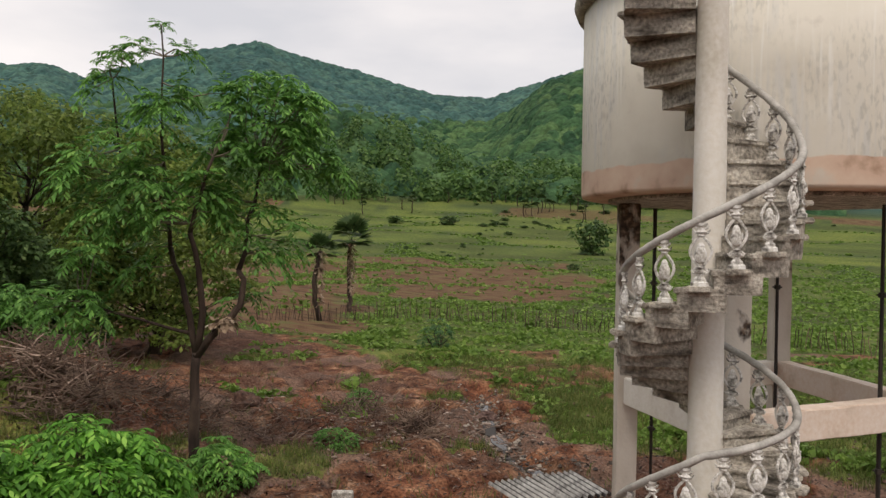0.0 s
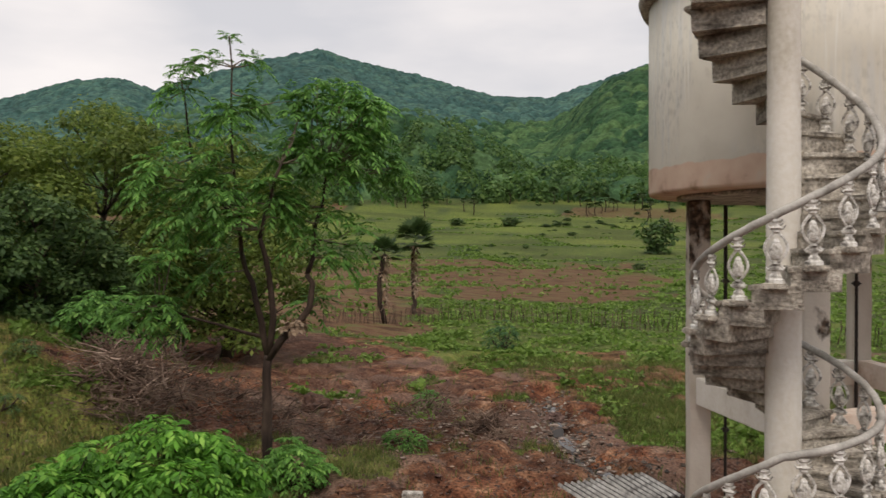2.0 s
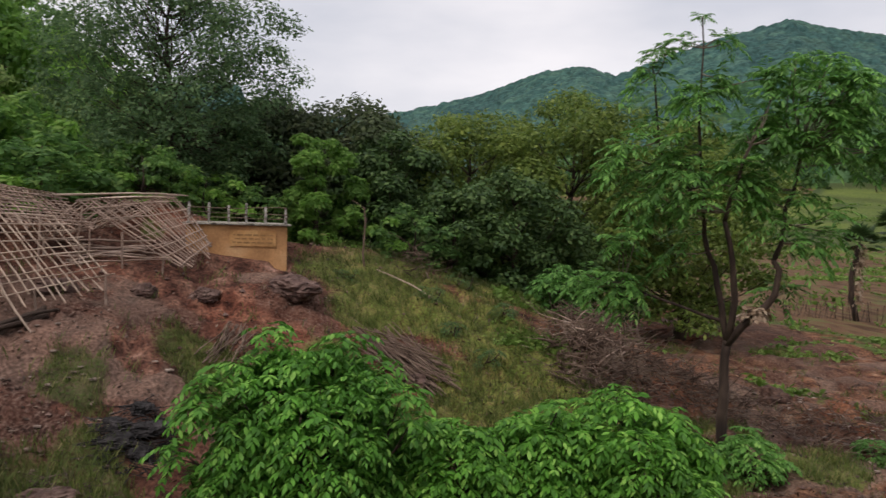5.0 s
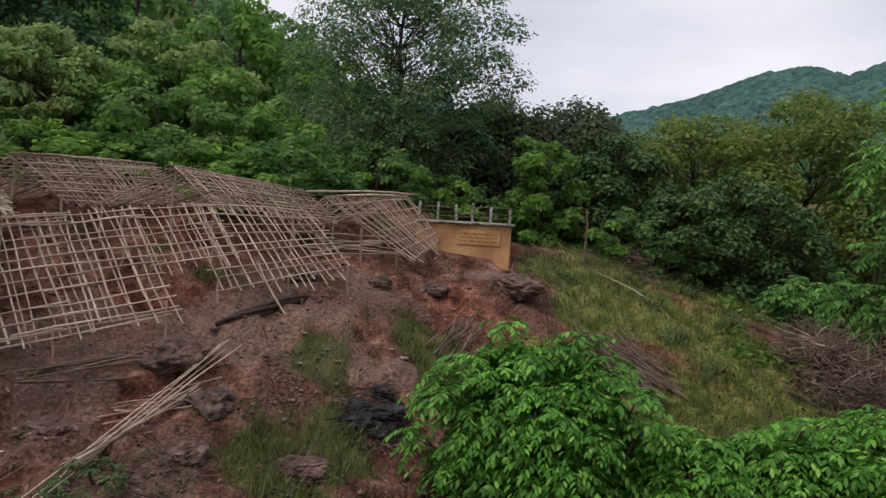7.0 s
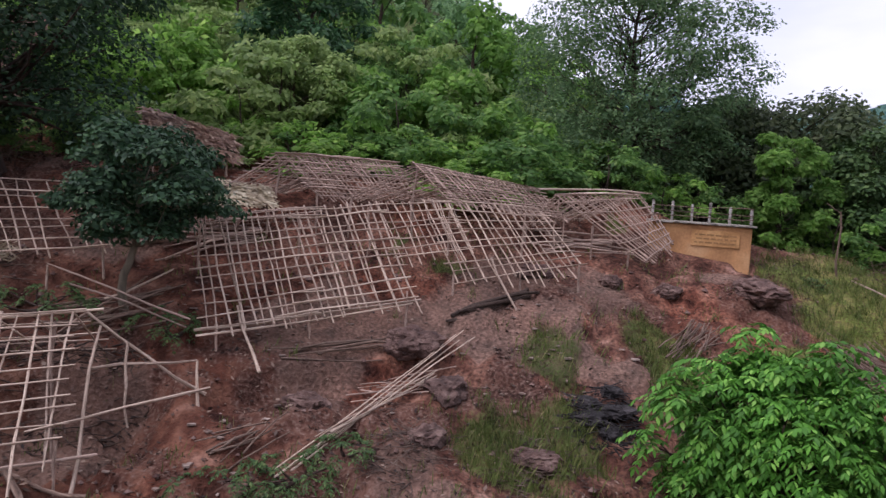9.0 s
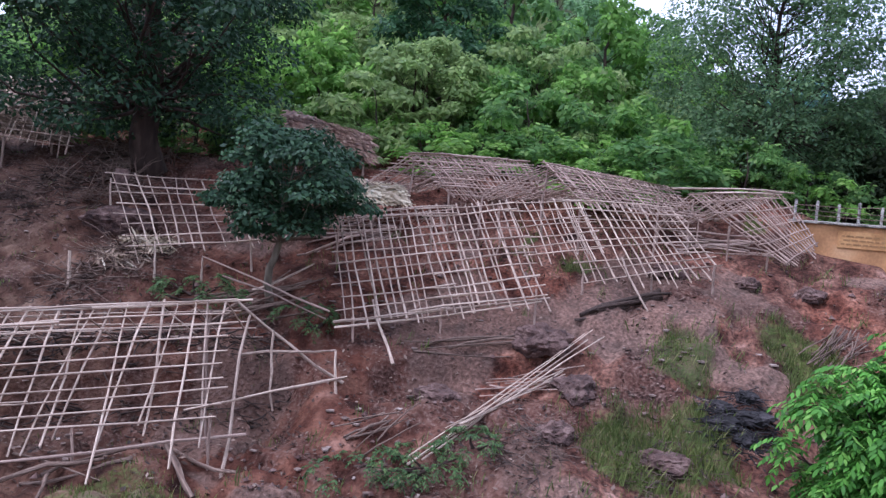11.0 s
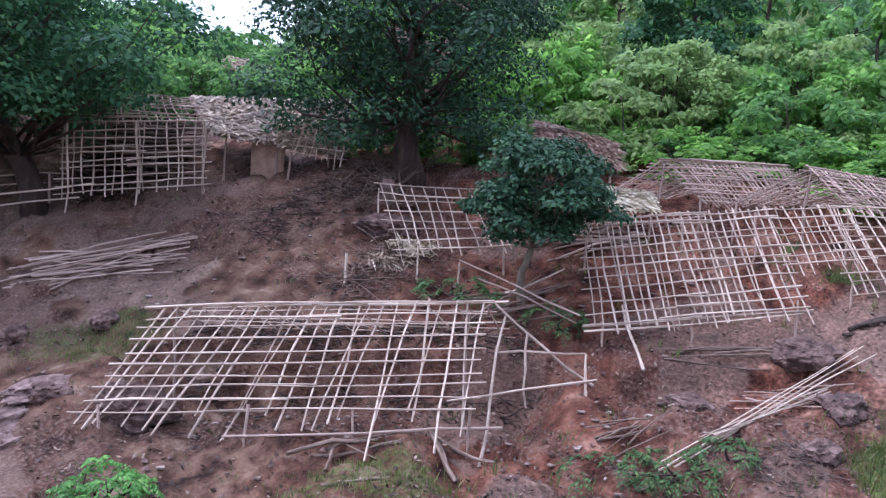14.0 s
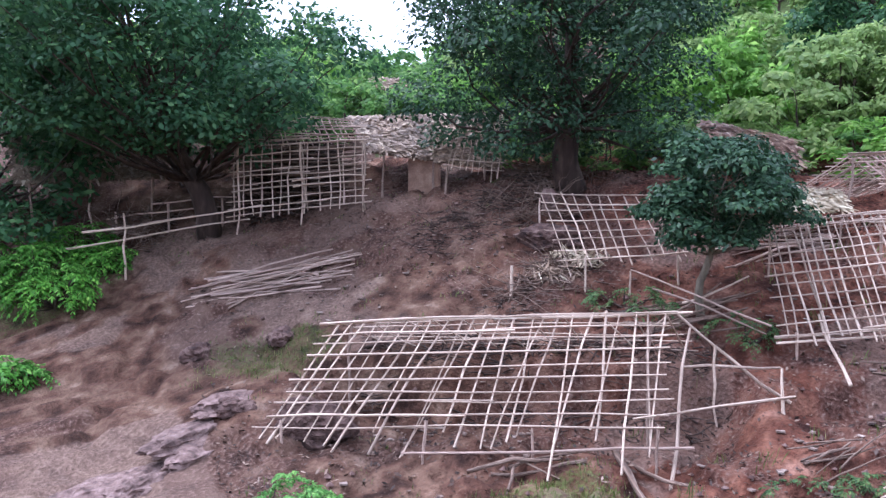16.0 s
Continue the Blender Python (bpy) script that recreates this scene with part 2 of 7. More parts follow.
bump(_n, _l, _b, noise_node(_n, _l, 9, 3), 0.25, 0.02)


def tank_material():
    m, t, n, l, b = nodes_of("tank_limewash")
    co = n.new("ShaderNodeTexCoord").outputs["Object"]
    base = ramp(n, l, noise_node(n, l, 1.1, 6, co), [(0.3, (0.62, 0.575, 0.485)), (0.5, (0.72, 0.68, 0.585)), (0.75, (0.78, 0.74, 0.655))])
    streak = noise_node(n, l, 13, 6, co, (1, 1, 0.07))
    patch = noise_node(n, l, 0.9, 3, co)
    mask = blend(n, l, 1.0, ramp(n, l, streak, [(0.46, (0, 0, 0)), (0.62, (1, 1, 1))]), ramp(n, l, patch, [(0.46, (0, 0, 0)), (0.6, (1, 1, 1))]), "MULTIPLY")
    base = blend(n, l, mask, base, (0.66, 0.645, 0.595))
    dirt = noise_node(n, l, 5.0, 9, co)
    base = blend(n, l, ramp(n, l, dirt, [(0.62, (0, 0, 0)), (0.8, (0.45, 0.45, 0.45))]), base, (0.4, 0.35, 0.29))
    mould = blend(n, l, 1.0, ramp(n, l, noise_node(n, l, 24, 8, co, (1, 1, 0.4)), [(0.5, (0, 0, 0)), (0.64, (0.5, 0.5, 0.5))]), ramp(n, l, noise_node(n, l, 0.8, 4, co), [(0.47, (0, 0, 0)), (0.6, (1, 1, 1))]), "MULTIPLY")
    base = blend(n, l, mould, base, (0.44, 0.43, 0.38))
    wash = blend(n, l, 1.0, ramp(n, l, noise_node(n, l, 17, 5, co, (1, 1, 0.05)), [(0.55, (0, 0, 0)), (0.66, (1, 1, 1))]), ramp(n, l, noise_node(n, l, 0.7, 3, co), [(0.48, (0, 0, 0)), (0.58, (0.6, 0.6, 0.6))]), "MULTIPLY")
    base = blend(n, l, wash, base, (0.84, 0.83, 0.78))
    sep = n.new("ShaderNodeSeparateXYZ")
    l.new(co, sep.inputs[0])
    edge = n.new("ShaderNodeMath")
    edge.operation = "MULTIPLY_ADD"
    edge.inputs[1].default_value, edge.inputs[2].default_value = 0.16, -0.08
    l.new(noise_node(n, l, 2.5, 4, co), edge.inputs[0])
    add = n.new("ShaderNodeMath")
    l.new(sep.outputs[2], add.inputs[0])
    l.new(edge.outputs[0], add.inputs[1])
    band = ramp(n, l, add.outputs[0], [(0.31, (1, 1, 1)), (0.325, (0, 0, 0))])
    peach = ramp(n, l, noise_node(n, l, 3, 5, co), [(0.3, (0.42, 0.26, 0.17)), (0.44, (0.7, 0.5, 0.38)), (0.6, (0.76, 0.58, 0.45)), (0.72, (0.72, 0.63, 0.53))])
    base = blend(n, l, band, base, peach)
    l.new(base, b.inputs["Base Color"])
    b.inputs["Roughness"].default_value = 0.85
    bump(n, l, b, dirt, 0.4, 0.01)
    return m


M_TANK = tank_material()


def stained_column():
    m, t, n, l, b = nodes_of("stained_column")
    co = n.new("ShaderNodeTexCoord").outputs["Object"]
    base = ramp(n, l, noise_node(n, l, 2.0, 6, co, (1, 1, 0.4)), [(0.3, (0.5, 0.44, 0.36)), (0.5, (0.66, 0.6, 0.52)), (0.72, (0.76, 0.71, 0.63))])
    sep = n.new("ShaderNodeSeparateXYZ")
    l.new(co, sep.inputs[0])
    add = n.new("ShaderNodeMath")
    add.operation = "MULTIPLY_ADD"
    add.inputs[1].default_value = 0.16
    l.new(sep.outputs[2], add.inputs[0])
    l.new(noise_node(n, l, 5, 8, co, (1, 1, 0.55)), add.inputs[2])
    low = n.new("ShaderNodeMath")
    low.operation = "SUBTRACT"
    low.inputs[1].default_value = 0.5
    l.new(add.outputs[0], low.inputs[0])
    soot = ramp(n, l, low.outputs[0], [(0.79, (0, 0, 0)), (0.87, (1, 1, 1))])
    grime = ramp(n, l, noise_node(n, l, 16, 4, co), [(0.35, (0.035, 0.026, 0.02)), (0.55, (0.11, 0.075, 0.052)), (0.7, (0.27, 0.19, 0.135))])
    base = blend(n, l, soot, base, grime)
    l.new(base, b.inputs["Base Color"])
    b.inputs["Roughness"].default_value = 0.9
    bump(n, l, b, noise_node(n, l, 18, 5, co), 0.5, 0.01)
    return m


M_COLUMN = stained_column()


def ground_material():
    """Red laterite with grass, tilled soil, litter and woodland floor laid out by the sheet's own cover map."""
    m, t, n, l, b = nodes_of("laterite_ground")
    co = n.new("ShaderNodeTexCoord").outputs["Object"]
    att = n.new("ShaderNodeVertexColor")
    att.layer_name = "cover"
    sep = n.new("ShaderNodeSeparateColor")
    l.new(att.outputs[0], sep.inputs[0])
    plot = n.new("ShaderNodeVertexColor")
    plot.layer_name = "parcel"
    lot = n.new("ShaderNodeSeparateColor")
    l.new(plot.outputs[0], lot.inputs[0])
    big = noise_node(n, l, 0.35, 6, co)
    mid = noise_node(n, l, 1.9, 8, co)
    fine = noise_node(n, l, 14, 8, co)
    grit = noise_node(n, l, 55, 4, co)
    red = ramp(n, l, mid, [(0.3, (0.045, 0.018, 0.012)), (0.46, (0.15, 0.062, 0.038)), (0.6, (0.25, 0.125, 0.08)), (0.74, (0.39, 0.25, 0.18))])
    brown = ramp(n, l, mid, [(0.32, (0.03, 0.015, 0.011)), (0.48, (0.115, 0.058, 0.04)), (0.62, (0.2, 0.118, 0.082)), (0.76, (0.35, 0.24, 0.185))])
    soil = blend(n, l, ramp(n, l, big, [(0.36, (0, 0, 0)), (0.54, (1, 1, 1))]), red, brown)
    soil = blend(n, l, 0.62, soil, ramp(n, l, fine, [(0.34, (0.06, 0.06, 0.06)), (0.5, (0.46, 0.46, 0.46)), (0.68, (0.92, 0.9, 0.88))]), "OVERLAY")
    # darker, tinted soil on the hut slope, paler in the yard
    place = n.new("ShaderNodeSeparateXYZ")
    l.new(co, place.inputs[0])
    slope_mask = n.new("ShaderNodeMapRange")
    slope_mask.inputs[1].default_value, slope_mask.inputs[2].default_value = -3.5, -9.0
    l.new(place.outputs[1], slope_mask.inputs[0])
    side = n.new("ShaderNodeMapRange")
    side.inputs[1].default_value, side.inputs[2].default_value = -16.5, -12.0
    l.new(place.outputs[0], side.inputs[0])
    along = n.new("ShaderNodeVectorMath")
    along.operation = "DOT_PRODUCT"
    along.inputs[1].default_value = (0.62, -0.78, 0.0)
    l.new(co, along.inputs[0])
    clearing = n.new("ShaderNodeMapRange")
    clearing.inputs[1].default_value, clearing.inputs[2].default_value = 1.5, 5.5
    l.new(along.outputs["Value"], clearing.inputs[0])
    slope_tint = blend(n, l, clearing.outputs[0], (0.84, 0.66, 0.61), (0.8, 0.84, 0.82))
    open_yard = n.new("ShaderNodeMapRange")
    open_yard.inputs[1].default_value, open_yard.inputs[2].default_value = 4.0, 9.0
    l.new(place.outputs[1], open_yard.inputs[0])
    dry = blend(n, l, open_yard.outputs[0], blend(n, l, 1.0, soil, (0.98, 0.86, 0.86), "MULTIPLY"), blend(n, l, 1.0, soil, (1.1, 1.0, 0.86), "MULTIPLY"))
    soil = blend(n, l, slope_mask.outputs[0], dry, blend(n, l, side.outputs[0], blend(n, l, 1.0, soil, (1.02, 0.86, 0.84), "MULTIPLY"), blend(n, l, 1.0, blend(n, l, 0.75, soil, brown), slope_tint, "MULTIPLY")))
    pan = ramp(n, l, fine, [(0.3, (0.12, 0.08, 0.06)), (0.55, (0.22, 0.152, 0.118)), (0.75, (0.34, 0.25, 0.2))])
    soil = blend(n, l, ramp(n, l, lot.outputs[2], [(0.3, (0, 0, 0)), (0.75, (0.55, 0.55, 0.55))]), soil, pan)
    pebble = ramp(n, l, grit, [(0.66, (0, 0, 0)), (0.74, (0.4, 0.4, 0.4))])
    soil = blend(n, l, pebble, soil, (0.3, 0.23, 0.2))
    turf = ramp(n, l, mid, [(0.3, (0.048, 0.074, 0.023)), (0.5, (0.088, 0.123, 0.041)), (0.75, (0.15, 0.16, 0.072))])
    turf = blend(n, l, 0.5, turf, ramp(n, l, fine, [(0.3, (0.2, 0.2, 0.2)), (0.7, (0.8, 0.8, 0.78))]), "OVERLAY")
    broad = noise_node(n, l, 0.045, 6, co, (1, 1.8, 1))
    turf = blend(n, l, 0.75, turf, ramp(n, l, broad, [(0.36, (0.34, 0.32, 0.3)), (0.5, (0.54, 0.54, 0.46)), (0.64, (0.76, 0.72, 0.52))]), "OVERLAY")
    lots = ramp(n, l, lot.outputs[0], [(0.0, (0.3, 0.3, 0.28)), (0.35, (0.41, 0.41, 0.34)), (0.7, (0.5, 0.51, 0.37)), (1.0, (0.61, 0.55, 0.43))])
    turf = blend(n, l, 0.8, turf, lots, "OVERLAY")
    turf = blend(n, l, lot.outputs[1], turf, (0.05, 0.075, 0.026))
    tilled = ramp(n, l, noise_node(n, l, 0.5, 7, co, (1, 2.2, 1)), [(0.36, (0.072, 0.04, 0.022)), (0.52, (0.15, 0.084, 0.048)), (0.68, (0.125, 0.122, 0.046))])
    litter = ramp(n, l, fine, [(0.3, (0.04, 0.021, 0.016)), (0.52, (0.1, 0.056, 0.042)), (0.75, (0.22, 0.15, 0.12))])
    # far woodland ground, with the same haze blue in its colour
    wood = ramp(n, l, mid, [(0.3, (0.03, 0.072, 0.062)), (0.7, (0.045, 0.095, 0.078))])

    def edge(channel, width):
        a = n.new("ShaderNodeMath")
        a.operation = "MULTIPLY_ADD"
        a.inputs[1].default_value = width
        l.new(fine, a.inputs[0])
        l.new(channel, a.inputs[2])
        return ramp(n, l, a.outputs[0], [(0.5 * width + 0.35, (0, 0, 0)), (0.5 * width + 0.65, (1, 1, 1))])

    col = blend(n, l, edge(sep.outputs[2], 0.7), soil, litter)
    col = blend(n, l, edge(sep.outputs[1], 0.3), col, tilled)
    col = blend(n, l, edge(sep.outputs[0], 0.7), col, turf)
    col = blend(n, l, att.outputs[1], col, wood)
    l.new(col, b.inputs["Base Color"])
    b.inputs["Roughness"].default_value = 0.95
    b.inputs["Specular IOR Level"].default_value = 0.15
    hgt = blend(n, l, 0.5, mid, fine)
    bump(n, l, b, hgt, 1.0, 0.14)
    return m


M_GROUND = ground_material()


# ---- building helpers ----
def mesh_object(name, verts, faces, mat, smooth=False):
    me = bpy.data.meshes.new(name)
    me.from_pydata(verts, [], faces)
    me.materials.append(mat)
    if smooth:
        me.polygons.foreach_set("use_smooth", [True] * len(me.polygons))
    me.update()
    return new(name, me)


def quads(name, v, mat):
    """An object of separate flat leaves; v is an array (count, corners, 3)."""
    c, k = v.shape[:2]
    me = bpy.data.meshes.new(name)
    me.vertices.add(k * c)
    me.vertices.foreach_set("co", np.ascontiguousarray(v, dtype=np.float32).ravel())
    me.loops.add(k * c)
    me.loops.foreach_set("vertex_index", np.arange(k * c, dtype=np.int32))
    me.polygons.add(c)
    me.polygons.foreach_set("loop_start", np.arange(0, k * c, k, dtype=np.int32))
    me.materials.append(mat)
    me.update(calc_edges=True)
    me.validate()
    return new(name, me)


def under(child, parent, label=""):
    child.parent = parent
    child.matrix_parent_inverse = parent.matrix_basis.inverted()
    if label:
        child["label"] = label
    return child


def thing(name, x, y, z, label, category, group="", kind=""):
    e = new(name)
    e.empty_display_size = 0.2
    e.matrix_basis = Matrix.Translation((x, y, z))
    return tagged(e, label, category, group, kind)


def part(name, bm, mat, parent, label="", smooth=False):
    me = bpy.data.meshes.new(name)
    bm.to_mesh(me)
    bm.free()
    me.materials.append(mat)
    if smooth:
        me.polygons.foreach_set("use_smooth", [True] * len(me.polygons))
    ob = new(name, me)
    return under(ob, parent, label) if parent else ob


def block(bm, lo, hi, m=None, bevel=0.0):
    r = bmesh.ops.create_cube(bm, size=1.0)
    s = [hi[i] - lo[i] for i in range(3)]
    c = [(hi[i] + lo[i]) / 2 for i in range(3)]
    bmesh.ops.transform(bm, matrix=(m or Matrix()) @ Matrix.Translation(c) @ Matrix.Diagonal((*s, 1)), verts=r["verts"])
    if bevel:
        edges = list({e for v in r["verts"] for e in v.link_edges})
        bmesh.ops.bevel(bm, geom=edges, offset=bevel, segments=2, affect="EDGES")


def tube_arrays(points, radii, sides=7):
    """Vertices and faces of a tapered tube along points."""
    pts = [Vector(p) for p in points]
    verts, faces = [], []
    ref = Vector((0.31, 0.87, 0.38))
    for i, p in enumerate(pts):
        d = (pts[min(i + 1, len(pts) - 1)] - pts[max(i - 1, 0)]).normalized()
        a = d.cross(ref).normalized()
        b = d.cross(a)
        for k in range(sides):
            w = 2 * math.pi * k / sides
            verts.append(p + (a * math.cos(w) + b * math.sin(w)) * radii[i])
    for i in range(len(pts) - 1):
        for k in range(sides):
            q = (k + 1) % sides
            faces.append((i * sides + k, i * sides + q, (i + 1) * sides + q, (i + 1) * sides + k))
    faces.append(tuple(range(sides))[::-1])
    faces.append(tuple(range((len(pts) - 1) * sides, len(pts) * sides)))
    return verts, faces


class Tubes:
    """Collects tubes into one mesh."""

    def __init__(self):
        self.v, self.f = [], []

    def add(self, points, radii, sides=7):
        v, f = tube_arrays(points, radii, sides)
        o = len(self.v)
        self.v += v
        self.f += [tuple(i + o for i in q) for q in f]

    def make(self, name, mat):
        return mesh_object(name, self.v, self.f, mat, True)


def make_sticks(mat, count=5, crook=2.4):
    """Unit poles along z, a little crooked and tapered, for scaling into place."""
    out = []
    rng = random.Random(5)
    for _ in range(count):
        pts, x, y = [], 0.0, 0.0
        for i in range(5):
            pts.append((x, y, i / 4))
            x += rng.uniform(-crook, crook)
            y += rng.uniform(-crook, crook)
        ex, ey = pts[-1][0], pts[-1][1]
        pts = [(p[0] - ex * p[2], p[1] - ey * p[2], p[2]) for p in pts]
        verts, faces = [], []
        for i, p in enumerate(pts):
            r = 1.12 - 0.32 * p[2] + rng.uniform(-0.08, 0.08)
            for k in range(6):
                w = math.pi * k / 3
                verts.append((p[0] + r * math.cos(w), p[1] + r * math.sin(w), p[2]))
        for i in range(4):
            for k in range(6):
                q = (k + 1) % 6
                faces.append((i * 6 + k, i * 6 + q, i * 6 + 6 + q, i * 6 + 6 + k))
        faces += [tuple(range(6))[::-1], tuple(range(24, 30))]
        me = bpy.data.meshes.new("pole")
        me.from_pydata(verts, [], faces)
        me.materials.append(mat)
        me.polygons.foreach_set("use_smooth", [True] * len(me.polygons))
        me.update()
        out.append(me)
    return out


STICKS = {"pale": make_sticks(M_POLE), "brown": make_sticks(M_POLEBROWN), "twig": make_sticks(M_TWIG), "steel": make_sticks(M_STEEL), "post": make_sticks(M_BARK)}
SHORT_STICKS = {"pale": make_sticks(M_POLE, 3, 0.6), "brown": make_sticks(M_POLEBROWN, 3, 0.6), "twig": make_sticks(M_TWIG, 3, 0.8), "steel": make_sticks(M_STEEL, 3, 0.0), "post": make_sticks(M_BARK, 3, 0.8)}
R = random.Random(11)


def stick(name, a, b, r, kind, parent, label=""):
    a, b = Vector(a), Vector(b)
    r *= 0.84
    if R.random() < 0.5:
        a, b = b, a
    d = b - a
    ob = new(name, R.choice((SHORT_STICKS if d.length < 42 * r or kind == "steel" else STICKS)[kind]))
    q = d.to_track_quat("Z", "Y")
    spin = Matrix.Rotation(R.uniform(0, 6.28), 4, "Z")
    ob.matrix_basis = Matrix.Translation(a) @ q.to_matrix().to_4x4() @ spin @ Matrix.Diagonal((r, r, d.length, 1))
    return under(ob, parent, label) if parent else ob


# ---- the lie of the land ----
SKYLINE = ((-180, 0.12), (0, 0.2), (20, 0.24), (28, 0.22), (32.4, 0.193), (35.8, 0.172), (39.3, 0.18), (45, 0.21), (48.2, 0.222), (52.2, 0.236),
           (56.3, 0.213), (60, 0.194), (63.4, 0.176), (65.6, 0.19), (68.5, 0.184), (73.2, 0.153), (78, 0.136), (84, 0.12), (91, 0.1), (97, 0.05), (180, 0.05))


def step01(a, b, x):
    u = np.clip((x - a) / (b - a), 0, 1)
    return u * u * (3 - 2 * u)


def height(x, y):
    """Height of the land: yard, slope with the huts, wooded hillside, valley fields and far hills."""
    x, y = np.asarray(x, float), np.asarray(y, float)
    r, az = np.hypot(x, y), np.degrees(np.arctan2(-x, y))
    k = (-0.85 * x - 0.52 * y - 12.0) / 1.2
    slope = 0.6 * np.where(k > 20, k, np.log1p(np.exp(np.minimum(k, 20))))
    crest = np.interp(az, (66, 78, 88, 97), (3.0, 3.2, 3.7, 5.2))
    slope = np.minimum(slope, crest + 0.08 * (slope - crest))
    z = slope * (1 - 0.85 * step01(3, 15, y)) + 0.9 * np.exp(-((x + 19) ** 2) / 40 - (y - 4.5) ** 2 / 70) + 1.1 * np.exp(-((x + 22) ** 2) / 20 - (y - 9.5) ** 2 / 16)
    s = np.interp(az, (86, 98, 104, 110, 132, 143), (0, 0.12, 0.19, 0.36, 0.36, 0.14))
    z = z + s * np.maximum(0, r - 25) * (1 - 0.6 * step01(120, 400, r))
    v = -0.63 * x + 0.78 * y
    z = z + (1 - step01(80, 100, np.abs(az - 20))) * 0.00036 * np.clip(v - 60, 0, 270) ** 2
    el = np.interp(az, [a for a, _ in SKYLINE], [e for _, e in SKYLINE])
    far, near = (el * 900 - 27) * step01(380, 900, r), (el * 600 - 27) * step01(330, 600, r)
    z = z + np.where(near > far, far + (near - far) * step01(38, 31, az), far)
    return z + 31 * np.exp(-((az - 46) / 8.0) ** 2) * step01(290, 380, r) * (1 - step01(430, 600, r))


def value_noise(x, y, seed):
    """Smooth lattice noise in 0..1."""
    xi, yi = np.floor(x), np.floor(y)
    u, v = x - xi, y - yi
    u, v = u * u * (3 - 2 * u), v * v * (3 - 2 * v)

    def corner(a, b):
        h = np.sin(a * 127.1 + b * 311.7 + seed * 74.7) * 43758.5453
        return h - np.floor(h)

    low = corner(xi, yi) * (1 - u) + corner(xi + 1, yi) * u
    high = corner(xi, yi + 1) * (1 - u) + corner(xi + 1, yi + 1) * u
    return low * (1 - v) + high * v


def fbm(x, y, size, octaves, seed):
    """Layered noise in about 0..1; size is the width of the largest lumps."""
    out, amp, total = 0.0, 1.0, 0.0
    for o in range(octaves):
        c, d = math.cos(0.6 * o), math.sin(0.6 * o)
        f = 2.07 ** o / size
        out = out + amp * value_noise((x * c + y * d) * f, (y * c - x * d) * f, seed + o)
        total += amp
        amp *= 0.52
    return out / total


MOUNDS = ((-11.5, -4.8, 0.7, 0.32), (-12.1, -2.75, 0.9, 0.34), (-11.0, -4.0, 0.5, 0.2), (-19.5, 0.9, 1.1, 0.28), (-17.9, -3.7, 0.8, 0.2),
          (-16.5, -2.7, 1.2, 0.2), (-13.5, -17.2, 1.8, 0.3), (-11.4, -14.2, 0.8, 0.22), (-7.2, -16.4, 1.0, 0.25), (-5.2, -15.4, 1.3, 0.3), (-13.0, 15.3, 1.1, 0.2), (-18.2, 9.0, 2.0, 0.3))
BANKS = ((-7.2, -15.5, -11.9, -9.5, 0.95, 2.8), (-11.6, -8.8, -15.3, -5.4, 0.4, 1.6))
DRAIN = ((-16.4, 22.3), (-15.0, 20.6), (-13.3, 18.6), (-12.0, 17.2), (-10.9, 16.3), (-9.9, 15.5), (-8.8, 14.9), (-7.6, 14.4), (-6.4, 14.0))


def from_line(x, y, line):
    """Distance to a line of points on the ground."""
    best = np.full(np.shape(x), 1e9)
    for (ax, ay), (bx_, by) in zip(line, line[1:]):
        dx, dy = bx_ - ax, by - ay
        k = np.clip(((x - ax) * dx + (y - ay) * dy) / (dx * dx + dy * dy), 0, 1)
        best = np.minimum(best, np.hypot(x - ax - k * dx, y - ay - k * dy))
    return best


def relief(x, y):
    """Lumps, gullies and broken ledges of the bare ground near the camera."""
    r = np.hypot(x, y)
    fade = step01(8.5, 11, r) * (1 - step01(30, 48, r))
    lump = fbm(x, y, 2.4, 5, 3) - 0.5
    gully = 1 - np.abs(2 * fbm(x + 0.3 * lump, y, 1.7, 4, 9) - 1)
    shelf = fbm(x, y, 1.5, 4, 17) * 5
    shelf = (np.floor(shelf) + step01(0.62, 0.95, shelf - np.floor(shelf))) / 5 - 0.5
    out = 0.36 * lump - 0.2 * step01(0.72, 1.0, gully) + 0.3 * shelf * step01(0.42, 0.62, fbm(x, y, 6.0, 2, 23))
    for mx, my, mr, mh in MOUNDS:
        out = out + mh * np.exp(-((x - mx) ** 2 + (y - my) ** 2) / (mr * mr))
    for px, py, qx, qy, deep, reach in BANKS:
        ln = math.hypot(qx - px, qy - py)
        dx, dy = (qx - px) / ln, (qy - py) / ln
        along, front = (x - px) * dx + (y - py) * dy, (x - px) * dy - (y - py) * dx
        front = front + 0.5 * lump
        out = out - deep * step01(-0.1, 0.06, front) * step01(reach, 0.2, front) * step01(-0.3, 0.6, along) * step01(ln + 0.3, ln - 0.6, along)
    d = from_line(x, y, DRAIN)
    out = out - 0.28 * (1 - step01(0.2, 0.75, d))
    return fade * out


def land(x, y):
    x, y = np.asarray(x, float), np.asarray(y, float)
    return height(x, y) + relief(x, y)


def ground_z(x, y):
    return float(land(x, y))


def waves(x, y, scale, seed):
    """A smooth, uneven field in -1..1 from a few crossed sines."""
    rng = np.random.RandomState(seed)
    out = np.zeros_like(x)
    for i in range(7):
        a, f, p = rng.uniform(0, 6.28), scale * rng.uniform(0.6, 2.2), rng.uniform(0, 6.28)
        out += np.sin((x * np.cos(a) + y * np.sin(a)) * f + p + 1.3 * np.sin((x * np.sin(a) - y * np.cos(a)) * f * 0.7 + p))
    return out / 4.0


